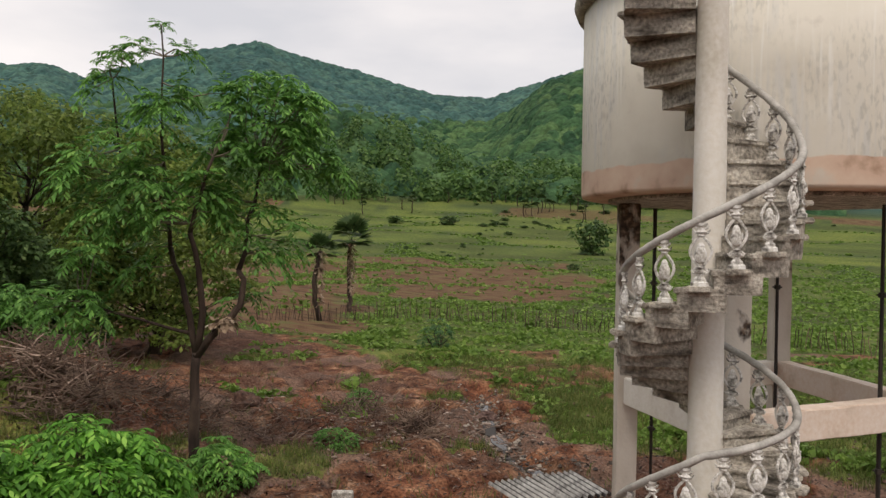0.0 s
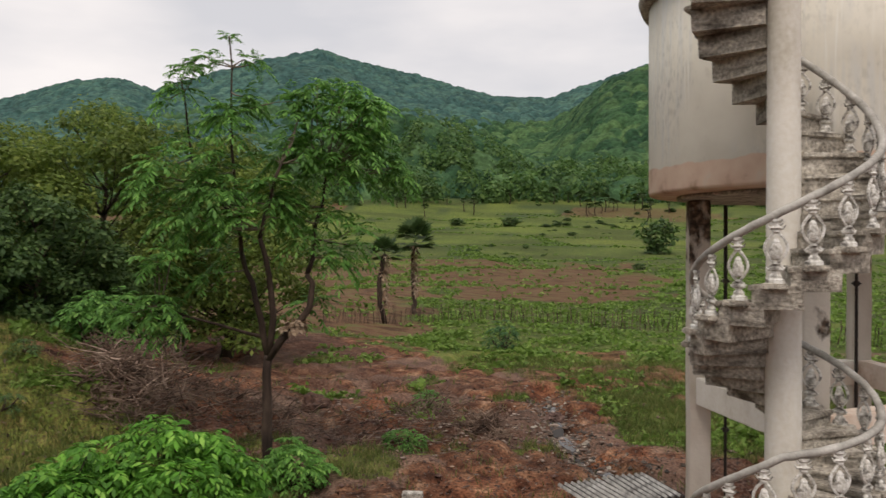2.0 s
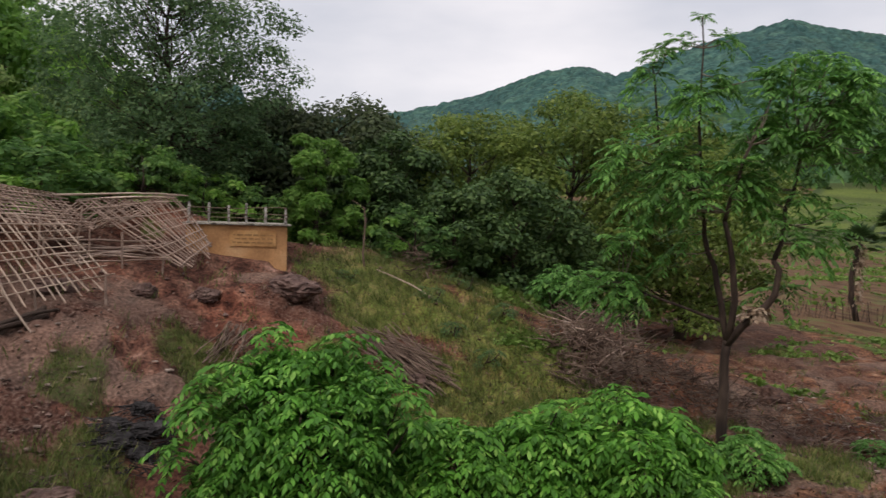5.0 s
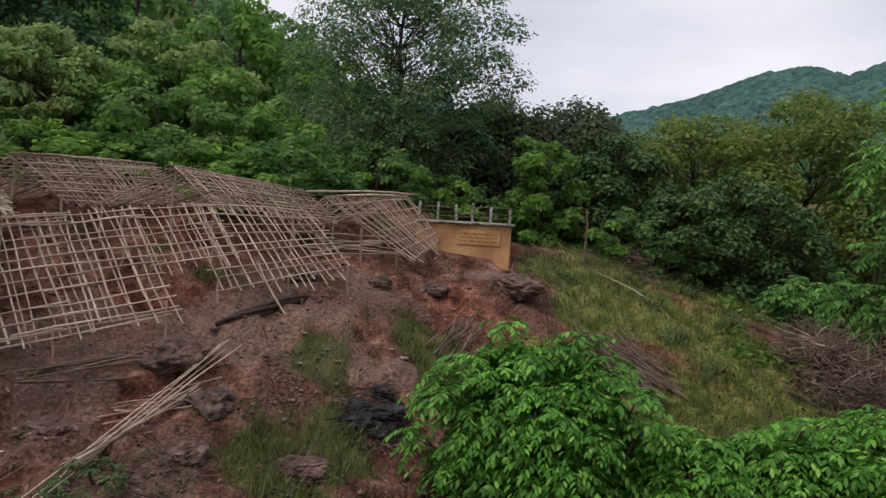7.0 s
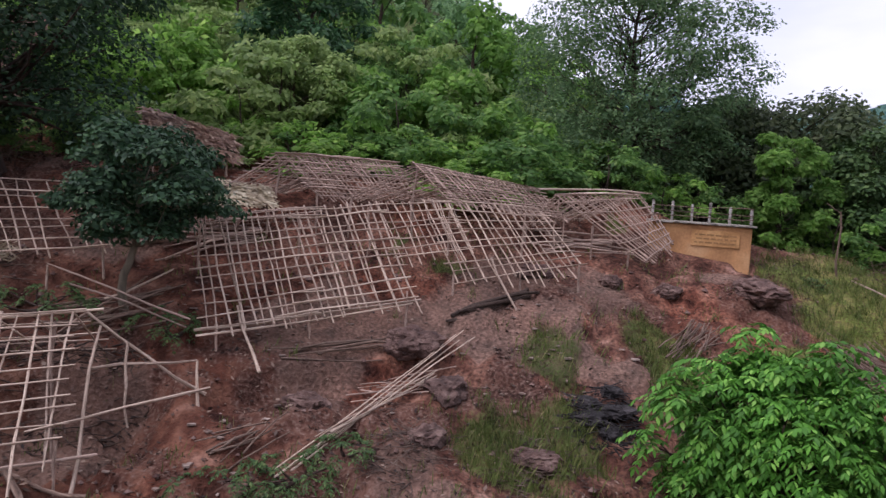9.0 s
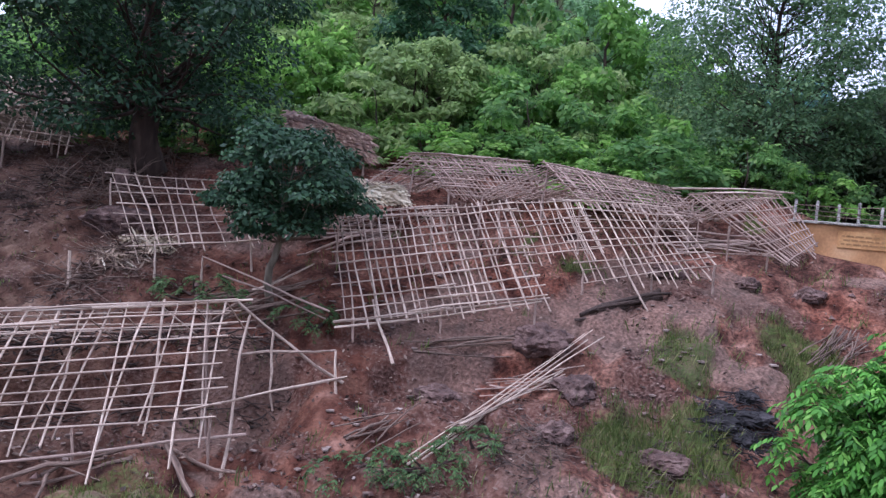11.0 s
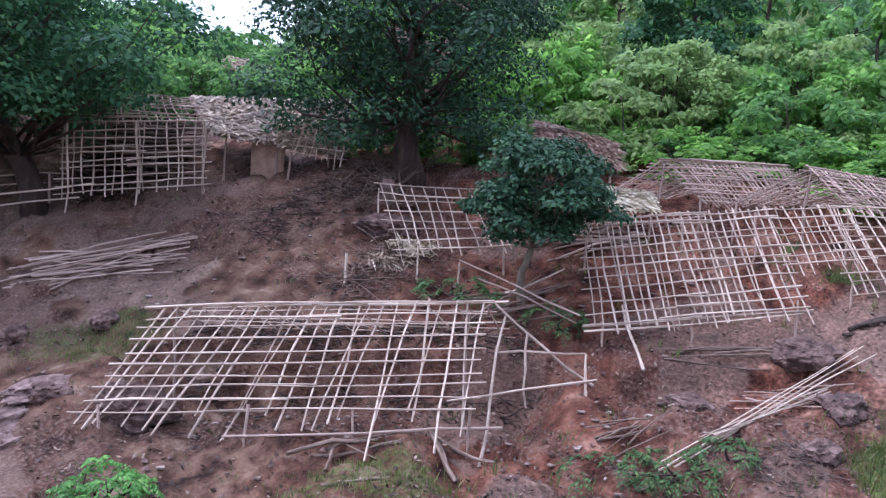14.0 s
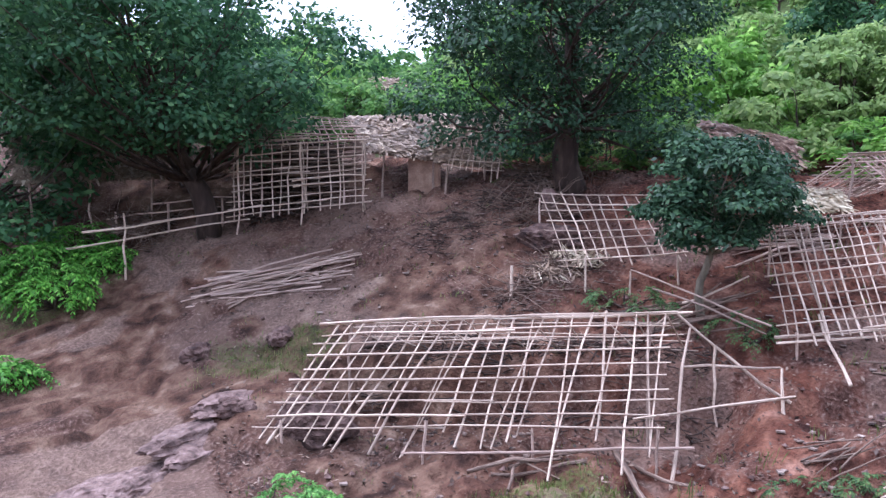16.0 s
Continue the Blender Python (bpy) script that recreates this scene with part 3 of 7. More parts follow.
def blob(x, y, cx, cy, rx, ry=None, turn=0.0):
    """1 inside an oval patch, falling to 0 outside it."""
    c, s = math.cos(radians(turn)), math.sin(radians(turn))
    u, v = (x - cx) * c + (y - cy) * s, -(x - cx) * s + (y - cy) * c
    return 1 - step01(0.6, 1.3, np.hypot(u / rx, v / (ry or rx)))


GRASS_SPOTS = ((-12.6, -3.4, 1.3, 0.9, 20), (-16.6, -1.0, 1.6, 0.8, 30), (-21.5, 4.0, 3.0, 2.4, 40), (-23.5, 7.5, 3.5, 2.0, 30), (-18.0, 6.5, 2.6, 1.6, 30),
               (-6.0, -16.6, 1.6, 1.0, -40), (-13.0, -2.4, 1.2, 0.9, 0), (-14.8, 6.5, 2.0, 1.6, 0), (-7.2, -9.6, 1.6, 0.7, -45), (-3.0, -24.5, 3.0, 2.2, 0),
               (-17.0, 1.8, 1.2, 0.9, 0), (-19.5, 3.0, 1.6, 1.1, 0), (-13.6, 8.0, 1.5, 1.2, 0), (-15.4, -3.0, 0.9, 0.5, 40), (-16.4, 4.8, 2.0, 1.5, 0), (-15.2, 3.2, 1.3, 1.2, 0), (-16.7, 16.5, 1.0, 0.5, 0),
               (-6.4, -17.3, 0.7, 1.6, 30), (-20.5, 6.0, 2.4, 1.6, 30), (-16.0, 7.4, 1.6, 1.2, 0), (-15.6, 5.6, 1.5, 1.2, 0))
PALE_SPOTS = ((-26.0, 19.0, 3.2, 1.4, -35), (-15.2, 14.3, 1.9, 0.9, -40), (-15.1, 11.7, 1.6, 0.8, -30), (-19.0, 15.5, 2.4, 1.0, -40), (-21.5, 18.0, 2.0, 0.9, -40), (-16.6, -2.7, 1.9, 1.0, 60), (-18.4, -2.4, 1.6, 0.8, 60), (-16.2, -4.0, 1.6, 0.7, 60), (-7.0, -17.5, 3.0, 1.2, -50))
# leaf litter; spots by the big tree and far hut also darken for shade
LITTER_SHADE_SPOTS = ((-11.0, -19.0, 4.0, 2.2, -40), (-14.5, -19.5, 3.0, 2.0, 0), (-9.5, -21.0, 3.0, 1.5, -30), (-13.0, -14.5, 2.0, 1.2, 0), (-14.3, -1.9, 1.1, 0.8, 0), (-11.3, -14.2, 1.4, 0.9, 0), (-13.5, -18.0, 3.5, 1.6, -45), (-19.3, 9.2, 2.2, 1.4, 0), (-18.0, 7.2, 1.6, 1.0, 0),
                (-19.6, 0.8, 1.4, 0.8, 0), (-9.0, -18.5, 2.0, 1.0, -30), (-14.8, 13.0, 1.8, 1.2, 0), (-13.5, 16.5, 1.4, 2.6, 20), (-11.3, -5.6, 1.5, 0.8, 30),
                (-6.2, -13.6, 1.6, 1.2, 0), (-17.6, -4.2, 1.4, 0.8, 0), (-12.6, -7.6, 2.2, 0.8, 40), (-9.6, -23.0, 3.2, 2.2, -40), (-8.6, -11.8, 2.2, 1.2, -45), (-15.5, 9.0, 2.0, 1.6, 0), (-13.0, 15.4, 2.0, 1.4, 0), (-17.4, 5.6, 1.3, 0.7, 30), (-18.6, 1.6, 1.4, 0.7, 30), (-30.5, 22.5, 5.0, 4.0, 0), (-36.0, 27.0, 6.0, 5.0, 0), (-26.0, 20.0, 3.4, 2.6, 0), (-22.0, 20.0, 2.4, 1.6, 0))


def parcels(x, y):
    """Patchwork of small fields: a tone for each one, and how near its weedy rim lies."""
    v, u = -0.63 * x + 0.78 * y, 0.78 * x + 0.63 * y
    wob = 14 * (fbm(x, y, 45.0, 3, 71) - 0.5)
    a, b = (u + wob) / 62.0, (v - 60 + 1.4 * wob + 0.12 * u) / 27.0
    ai, bi = np.floor(a), np.floor(b)
    d1, d2, tone = np.full(np.shape(x), 9.0), np.full(np.shape(x), 9.0), np.zeros(np.shape(x))
    for i in (-1, 0, 1):
        for j in (-1, 0, 1):
            ca, cb = ai + i, bi + j
            h = np.sin(ca * 12.99 + cb * 78.23) * 43758.5
            h1 = h - np.floor(h)
            h2 = h * 7.31 - np.floor(h * 7.31)
            d = np.hypot(a - ca - 0.15 - 0.7 * h1, b - cb - 0.15 - 0.7 * h2)
            near = d < d1
            d2 = np.where(near, d1, np.minimum(d2, d))
            tone = np.where(near, h * 3.77 - np.floor(h * 3.77), tone)
            d1 = np.where(near, d, d1)
    return tone, (1 - step01(0.03, 0.11, d2 - d1)) * step01(58, 66, v)


def cover(x, y):
    """Grass, tilled soil, litter and woodland at each place of the ground."""
    r, az = np.hypot(x, y), np.degrees(np.arctan2(-x, y))
    v, u = -0.63 * x + 0.78 * y, 0.78 * x + 0.63 * y
    w1, w2 = waves(x, y, 0.35, 3), waves(x, y, 1.3, 4)
    # meadow beyond the yard
    f1 = fbm(x, y, 3.2, 5, 51)
    edge = np.interp(u, (-14, -10.2, -6.2, -1.9, 0, 0.9, 2.4, 3.4, 4.3, 8), (48, 41, 39, 32.6, 29.4, 26.6, 24, 21.2, 19.6, 17)) + 5 * (f1 - 0.5)
    meadow = step01(-1.2, 1.2, v - edge) * (az < 76)
    meadow = np.maximum(meadow, step01(48, 60, v) * (az < 72))
    rut = from_line(x + 2 * (f1 - 0.5), y, ((-30.5, 26.0), (-20.9, 25.1), (-14.2, 24.5), (-9.0, 25.2), (0.0, 26.5)))
    track = step01(0.5, 0.2, np.abs(rut - 0.75)) * (v < 48)
    grass = meadow * (1 - 0.62 * step01(0.52, 0.66, fbm(x, y, 4.0, 4, 53)) * (v < 37)) * (1 - 0.6 * track)
    tuft = np.interp(az, (60, 76, 84, 92, 110, 130), (0.61, 0.57, 0.57, 0.62, 0.68, 0.8))
    tuft = tuft + 0.25 * step01(2.2, 1.0, from_line(x, y, ((-12.6, -6.0), (-14.6, -4.4), (-17.0, -3.2), (-19.0, -2.2), (-20.5, -0.6))))
    tuft = tuft + 0.2 * blob(x, y, -9.8, 17.2, 3.4, 1.4, -38)
    grass = np.maximum(grass, 0.58 * step01(tuft, tuft + 0.05, fbm(x, y, 2.2, 5, 57)) * (r < 42) * (az < 165))
    for cx, cy, rx, ry, t in GRASS_SPOTS:
        grass = np.maximum(grass, (0.47 if 0.62 * cx - 0.78 * cy > 2 else 0.58) * blob(x + 0.5 * w2, y + 0.5 * w1, cx, cy, rx, ry, t))
    till = step01(-4, 4, v - 66 - 4 * w1) * (1 - step01(-6, 6, v - 122 - 0.25 * u - 8 * w1)) * (1 - 0.8 * step01(0.5, 0.8, w1)) * step01(24, 33, az + 4 * w1)
    till = np.maximum(till, 0.85 * step01(43, 47, az + 3 * w1) * step01(38, 43, v + 2 * w1) * (v < 72))
    strip = step01(0.82, 0.9, parcels(x, y)[0]) * (v > 125) * 0.75
    till = np.maximum(till, strip)
    grass = np.where(v > 38, np.minimum(grass, 1 - 0.95 * till), grass)
    litter = np.zeros_like(x)
    for cx, cy, rx, ry, t in LITTER_SHADE_SPOTS:
        litter = np.maximum(litter, 0.5 * blob(x + 0.4 * w1, y + 0.4 * w2, cx, cy, rx, ry, t))
    litter = np.maximum(litter, 0.5 * step01(0.54, 0.62, fbm(x, y, 1.8, 5, 61)) * (r < 40))
    grass = grass * step01(0.3, 0.7, from_line(x, y, DRAIN))
    wood = step01(285, 330, r)
    floor_ = np.maximum(step01(26, 32, r) * step01(80, 90, az), step01(29, 33, r) * step01(68, 76, az))
    grass = np.maximum(grass, 0.9 * floor_ * (1 - step01(126, 136, az)))
    litter = np.maximum(litter, 0.9 * floor_)
    return grass, till, litter * (1 - meadow), wood


def build_ground():
    radii = np.concatenate([np.linspace(0.01, 10, 14)[:-1], np.linspace(10, 25, 190)[:-1], np.geomspace(25, 70, 90)[:-1], np.geomspace(70, 3000, 84)])
    turns = np.concatenate([np.linspace(-14, 172, 620)[:-1], np.linspace(172, 346, 40)[:-1]])
    rr, aa = np.meshgrid(radii, np.radians(turns), indexing="ij")
    x, y = -rr * np.sin(aa), rr * np.cos(aa)
    z = land(x, y)
    z = z + step01(420, 800, rr) * 14 * (waves(x, y, 0.011, 6) - 0.6)
    nr, na = len(radii), len(turns)
    verts = np.stack([x, y, z], -1).reshape(-1, 3)
    i, j = np.meshgrid(np.arange(nr - 1), np.arange(na), indexing="ij")
    q = (j + 1) % na
    faces = np.stack([i * na + j, i * na + q, (i + 1) * na + q, (i + 1) * na + j], -1).reshape(-1, 4)[:, ::-1]
    ob = mesh_object("ground", verts.tolist(), faces.tolist(), M_GROUND, True)
    tagged(ob, "red laterite ground with grass, stones and tilled valley fields", "ground", kind="structure")
    g, t, d, w = cover(verts[:, 0], verts[:, 1])
    att = ob.data.color_attributes.new("cover", "FLOAT_COLOR", "POINT")
    att.data.foreach_set("color", np.stack([g, t, d, w], -1).astype(np.float32).ravel())
    tint, rim = parcels(verts[:, 0], verts[:, 1])
    pale = step01(0.55, 0.66, fbm(verts[:, 0], verts[:, 1], 2.6, 5, 41))
    for cx, cy, rx, ry, turn in PALE_SPOTS:
        pale = np.maximum(pale, blob(verts[:, 0] + 0.8 * (tint - 0.5), verts[:, 1], cx, cy, rx, ry, turn) * step01(0.36, 0.56, fbm(verts[:, 0], verts[:, 1], 1.1, 4, 43)))
    att = ob.data.color_attributes.new("parcel", "FLOAT_COLOR", "POINT")
    att.data.foreach_set("color", np.stack([tint, rim, pale, np.ones_like(tint)], -1).astype(np.float32).ravel())
    return ob


build_ground()


# ---- water tank on columns, with its spiral stair ----
TANK = (-3.15, 10.43)
TANK_R, TANK_Z = 2.34, 5.57
COLUMNS = ((-4.66, 9.6), (-2.79, 8.2), (-1.5, 10.66), (-3.6, 12.59))
BEAM_TOP, BEAM_LOW = 3.27, 2.93


def build_tank():
    t = thing("water_tank", TANK[0], TANK[1], 0, "round cream water tank on four concrete columns, peach band below", "water tank")
    # shell: wall with slightly wavy lip, floor slab, cornice and low dome, as one turned profile each
    def turned(name, profile, mat, label="", sides=96, wob=0.0):
        bm = bmesh.new()
        rings = []
        for r, z in profile:
            rings.append([bm.verts.new((TANK[0] + r * (1 + wob * math.sin(5 * k)) * math.cos(2 * math.pi * k / sides), TANK[1] + r * (1 + wob * math.sin(5 * k)) * math.sin(2 * math.pi * k / sides), z)) for k in range(sides)])
        for a, b in zip(rings, rings[1:]):
            for k in range(sides):
                bm.faces.new((a[k], a[(k + 1) % sides], b[(k + 1) % sides], b[k]))
        bm.faces.new(rings[0][::-1])
        bm.faces.new(rings[-1])
        return part(name, bm, mat, t, label, True)
    wall = turned("tank_wall", [(TANK_R - 0.06, TANK_Z), (TANK_R - 0.01, TANK_Z + 0.015), (TANK_R, TANK_Z + 0.05), (TANK_R, TANK_Z + 1.2), (TANK_R, TANK_Z + 2.38)], M_TANK, "streaked cream wall with a peach band", wob=0.0006)
    for v in wall.data.vertices:
        v.co.x -= TANK[0]
        v.co.y -= TANK[1]
        v.co.z -= TANK_Z
    wall.matrix_basis = Matrix.Translation((TANK[0], TANK[1], TANK_Z))
    turned("floor_slab", [(TANK_R - 0.42, TANK_Z - 0.045), (TANK_R - 0.35, TANK_Z - 0.04), (TANK_R - 0.35, TANK_Z - 0.004)], M_GREY, "grimy concrete underside")
    turned("cornice", [(TANK_R + 0.02, TANK_Z + 2.384), (TANK_R + 0.09, TANK_Z + 2.4), (TANK_R + 0.13, TANK_Z + 2.5), (TANK_R + 0.12, TANK_Z + 2.56)], M_STEP, "dark mossy concrete cornice")
    turned("dome", [(TANK_R + 0.1, TANK_Z + 2.565), (TANK_R * 0.8, TANK_Z + 2.8), (TANK_R * 0.4, TANK_Z + 3.0), (0.05, TANK_Z + 3.05)], M_CREAM)
    for x, y in COLUMNS:
        bm = bmesh.new()
        m = Matrix.Translation((x, y, 0)) @ Matrix.Rotation(radians(14 if x > -2 else 38), 4, "Z")
        g = ground_z(x, y)
        block(bm, (-0.13, -0.13, g - 0.3), (0.13, 0.13, TANK_Z - 0.05), m, 0.012)
        bmesh.ops.subdivide_edges(bm, edges=[e for e in bm.edges if e.calc_length() > 2], cuts=20)
        for v in bm.verts:
            k = noise.noise(Vector((x, v.co.z * 1.7, v.co.x)))
            v.co.x += 0.008 * k
            v.co.y += 0.008 * noise.noise(Vector((v.co.z * 1.9, y, v.co.y)))
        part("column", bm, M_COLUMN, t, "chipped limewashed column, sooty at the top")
    order = (0, 1, 2, 3)
    for i in range(4):
        a, b = Vector((*COLUMNS[order[i]], 0)), Vector((*COLUMNS[order[(i + 1) % 4]], 0))
        d = b - a
        m = Matrix.Translation(a) @ Matrix.Rotation(math.atan2(d.y, d.x), 4, "Z")
        bm = bmesh.new()
        block(bm, (0.15, -0.11, BEAM_LOW), (d.length - 0.15, 0.11, BEAM_TOP), m, 0.012)
        bmesh.ops.subdivide_edges(bm, edges=[e for e in bm.edges if e.calc_length() > 1], cuts=14)
        for v in bm.verts:
            v.co.z += 0.012 * noise.noise(Vector((v.co.x * 3, v.co.y * 3, v.co.z * 2)))
        part("tie_beam", bm, M_PEACH if i in (1, 2) else M_CREAM, t, "faded peach tie beam with broken edges")
    for x, y, top in ((-4.72, 10.56, 5.5), (-1.83, 10.36, 5.5), (-3.2, 11.07, 5.5)):
        p = stick("supply_pipe", (x, y, ground_z(x, y)), (x, y, top), 0.032, "steel", t, "dark steel pipe")
        for z in (4.45, 2.4):
            bm = bmesh.new()
            bmesh.ops.create_cone(bm, cap_ends=True, segments=10, radius1=0.04, radius2=0.04, depth=0.06, matrix=Matrix.Translation((x, y, z)))
            block(bm, (x - 0.06, y - 0.012, z - 0.01), (x + 0.06, y + 0.012, z + 0.01))
            part("pipe_clamp", bm, M_STEEL, t)


build_tank()

AXIS = (-2.68, 7.14)
STAIR_R = 0.8


def stair_point(r, theta, z):
    """A point of the stair: theta in degrees from its eastern flank, rising as it grows."""
    w = radians(20.6 + theta)
    return Vector((AXIS[0] + r * math.cos(w), AXIS[1] + r * math.sin(w), z))


def step_z(theta):
    """Height of the walking line; the upper flight is steeper than the lower."""
    return float(np.interp(theta, (-900, -551, -461, -371, -191, -11, 300), (0.1, 1.98, 2.7, 2.96, 4.06, 5.29, 8.83)))


def baluster_mesh():
    """A cast openwork baluster 0.5 m high: foot, knots, an oval ring round a ribbed bud, and leaves at the top."""
    bm = bmesh.new()

    def lathe(profile, sides=10, flat=0.6):
        rings = [[bm.verts.new((r * math.cos(2 * math.pi * k / sides), flat * r * math.sin(2 * math.pi * k / sides), z)) for k in range(sides)] for r, z in profile]
        for a, b in zip(rings, rings[1:]):
            for k in range(sides):
                bm.faces.new((a[k], a[(k + 1) % sides], b[(k + 1) % sides], b[k]))
        bm.faces.new(rings[0][::-1])
        bm.faces.new(rings[-1])

    lathe([(0.075, 0), (0.075, 0.03), (0.05, 0.045), (0.05, 0.06), (0.032, 0.08), (0.03, 0.1), (0.05, 0.11), (0.05, 0.122), (0.026, 0.14), (0.04, 0.155), (0.02, 0.17)])
    lathe([(0.015, 0.185), (0.04, 0.2), (0.05, 0.24), (0.05, 0.275), (0.036, 0.31), (0.03, 0.32), (0.03, 0.335), (0.012, 0.36)], 10, 0.7)
    lathe([(0.02, 0.4), (0.035, 0.415), (0.028, 0.43), (0.05, 0.445), (0.03, 0.46), (0.03, 0.485), (0.045, 0.5), (0.045, 0.52)])
    for s in (-1, 1):
        pts, rad = [], []
        for i in range(11):
            a = math.pi * i / 10
            pts.append((s * (0.012 + 0.074 * math.sin(a)), 0, 0.16 + 0.25 * i / 10))
            rad.append(0.013)
        v, f = tube_arrays(pts, rad, 5)
        vs = [bm.verts.new(p) for p in v]
        for q in f:
            bm.faces.new([vs[i] for i in q])
        for z, o, up in ((0.1, 0.075, 0.02), (0.145, 0.065, -0.015), (0.43, 0.07, 0.025), (0.47, 0.06, 0.02)):
            v, f = tube_arrays([(s * 0.01, 0, z), (s * o * 0.7, 0, z + up * 0.4), (s * o, 0, z + up * 1.5)], [0.013, 0.011, 0.004], 5)
            vs = [bm.verts.new(p) for p in v]
            for q in f:
                bm.faces.new([vs[i] for i in q])
    for k in range(-2, 3):
        v, f = tube_arrays([(k * 0.016 - 0.01, -0.034 + 0.004 * abs(k), 0.215), (k * 0.018 + 0.004, -0.037 + 0.004 * abs(k), 0.25), (k * 0.014 + 0.012, -0.03, 0.3)], [0.004, 0.006, 0.003], 4)
        vs = [bm.verts.new(p) for p in v]
        for q in f:
            bm.faces.new([vs[i] for i in q])
    me = bpy.data.meshes.new("baluster")
    bm.normal_update()
    bm.to_mesh(me)
    bm.free()
    me.materials.append(M_BALUSTER)
    return me


def build_stair():
    t = thing("spiral_stair", AXIS[0], AXIS[1], 0, "weathered concrete spiral stair round a round pillar, with cast balusters", "staircase")
    bm = bmesh.new()
    rings = []
    for i in range(42):
        z = -0.3 + 9.5 * i / 41
        rr = 0.172 - 0.0022 * i * 0.5
        rings.append([bm.verts.new((AXIS[0] + (rr + 0.004 * noise.noise(Vector((k, z * 2, 0)))) * math.cos(2 * math.pi * k / 28), AXIS[1] + (rr + 0.004 * noise.noise(Vector((k, z * 2, 5)))) * math.sin(2 * math.pi * k / 28), z)) for k in range(28)])
    for a, b in zip(rings, rings[1:]):
        for k in range(28):
            bm.faces.new((a[k], a[(k + 1) % 28], b[(k + 1) % 28], b[k]))
    bm.faces.new(rings[-1])
    part("pillar", bm, M_CREAM, t, "cream limewashed pillar", True)
    post = baluster_mesh()
    rng = random.Random(3)
    starts = [-20 - 21.5 * k for k in range(40, 0, -1)] + [-20 + 17.6 * k for k in range(15)]
    for k, th in enumerate(starts):
        z = step_z(th)
        wedge = 21.5 if th < -20 else 17.6
        RISE = step_z(th) - step_z(th - wedge)
        if z < ground_z(*AXIS) + 0.05:
            continue
        bm = bmesh.new()
        a0, a1, n = th - 2, th + wedge + 5, 6
        low = z - RISE - 0.045
        top, bot = [], []
        for i in range(n + 1):
            a = a0 + (a1 - a0) * i / n
            rr = STAIR_R + 0.012 * noise.noise(Vector((k, i, 0.3)))
            top.append((bm.verts.new(stair_point(0.15, a, z)), bm.verts.new(stair_point(rr, a, z + 0.006 * noise.noise(Vector((k, i, 2)))))))
            bot.append((bm.verts.new(stair_point(0.15, a, low)), bm.verts.new(stair_point(rr - 0.012, a, low + 0.012 * noise.noise(Vector((k, i, 4)))))))
        for i in range(n):
            bm.faces.new((top[i][0], top[i][1], top[i + 1][1], top[i + 1][0]))
            bm.faces.new((bot[i][0], bot[i + 1][0], bot[i + 1][1], bot[i][1]))
            bm.faces.new((top[i][1], bot[i][1], bot[i + 1][1], top[i + 1][1]))
        bm.faces.new((top[0][0], bot[0][0], bot[0][1], top[0][1]))
        bm.faces.new((top[n][0], top[n][1], bot[n][1], bot[n][0]))
        # nosing along the front edge
        d = stair_point(1, a0, 0) - stair_point(0, a0, 0)
        m = Matrix.Translation(stair_point(0, a0, 0)) @ Matrix.Rotation(math.atan2(d.y, d.x), 4, "Z")
        block(bm, (0.17, -0.025, z - 0.045), (STAIR_R + 0.02, 0.03, z + 0.004), m, 0.01)
        # pad under the baluster
        d = stair_point(1, th + 11, 0) - stair_point(0, th + 11, 0)
        m = Matrix.Translation(stair_point(0, th + 11, 0)) @ Matrix.Rotation(math.atan2(d.y, d.x), 4, "Z")
        block(bm, (STAIR_R - 0.1, -0.1, z - 0.03), (STAIR_R + 0.07, 0.1, z + 0.022), m, 0.012)
        bmesh.ops.recalc_face_normals(bm, faces=bm.faces)
        part("step", bm, M_STEP, t)
        b = new("baluster", post)
        p = stair_point(STAIR_R - 0.03, th + 11, z + 0.02)
        b.matrix_basis = Matrix.Translation(p) @ Matrix.Rotation(radians(20.6 + th + 11 + 90 + rng.uniform(-5, 5)), 4, "Z") @ Matrix.Rotation(radians(rng.uniform(-2, 2)), 4, "Y")
        under(b, t)
    pts, rad = [], []
    for i in range(260):
        th = starts[0] + (starts[-1] - starts[0]) * i / 259
        if step_z(th) < 0.2:
            continue
        pts.append(stair_point(STAIR_R - 0.03, th + 11, step_z(th) + 0.57 + 0.002 * math.sin(i * 1.7)))
        rad.append(0.034 + 0.0012 * math.sin(i * 2.3))
    v, f = tube_arrays(pts, rad, 8)
    rail = mesh_object("handrail", v, f, M_RAIL, True)
    under(rail, t, "rough grey concrete handrail")


build_stair()


# ---- pole frames of the huts ----
def lerp(a, b, u):
    return a + (b - a) * u


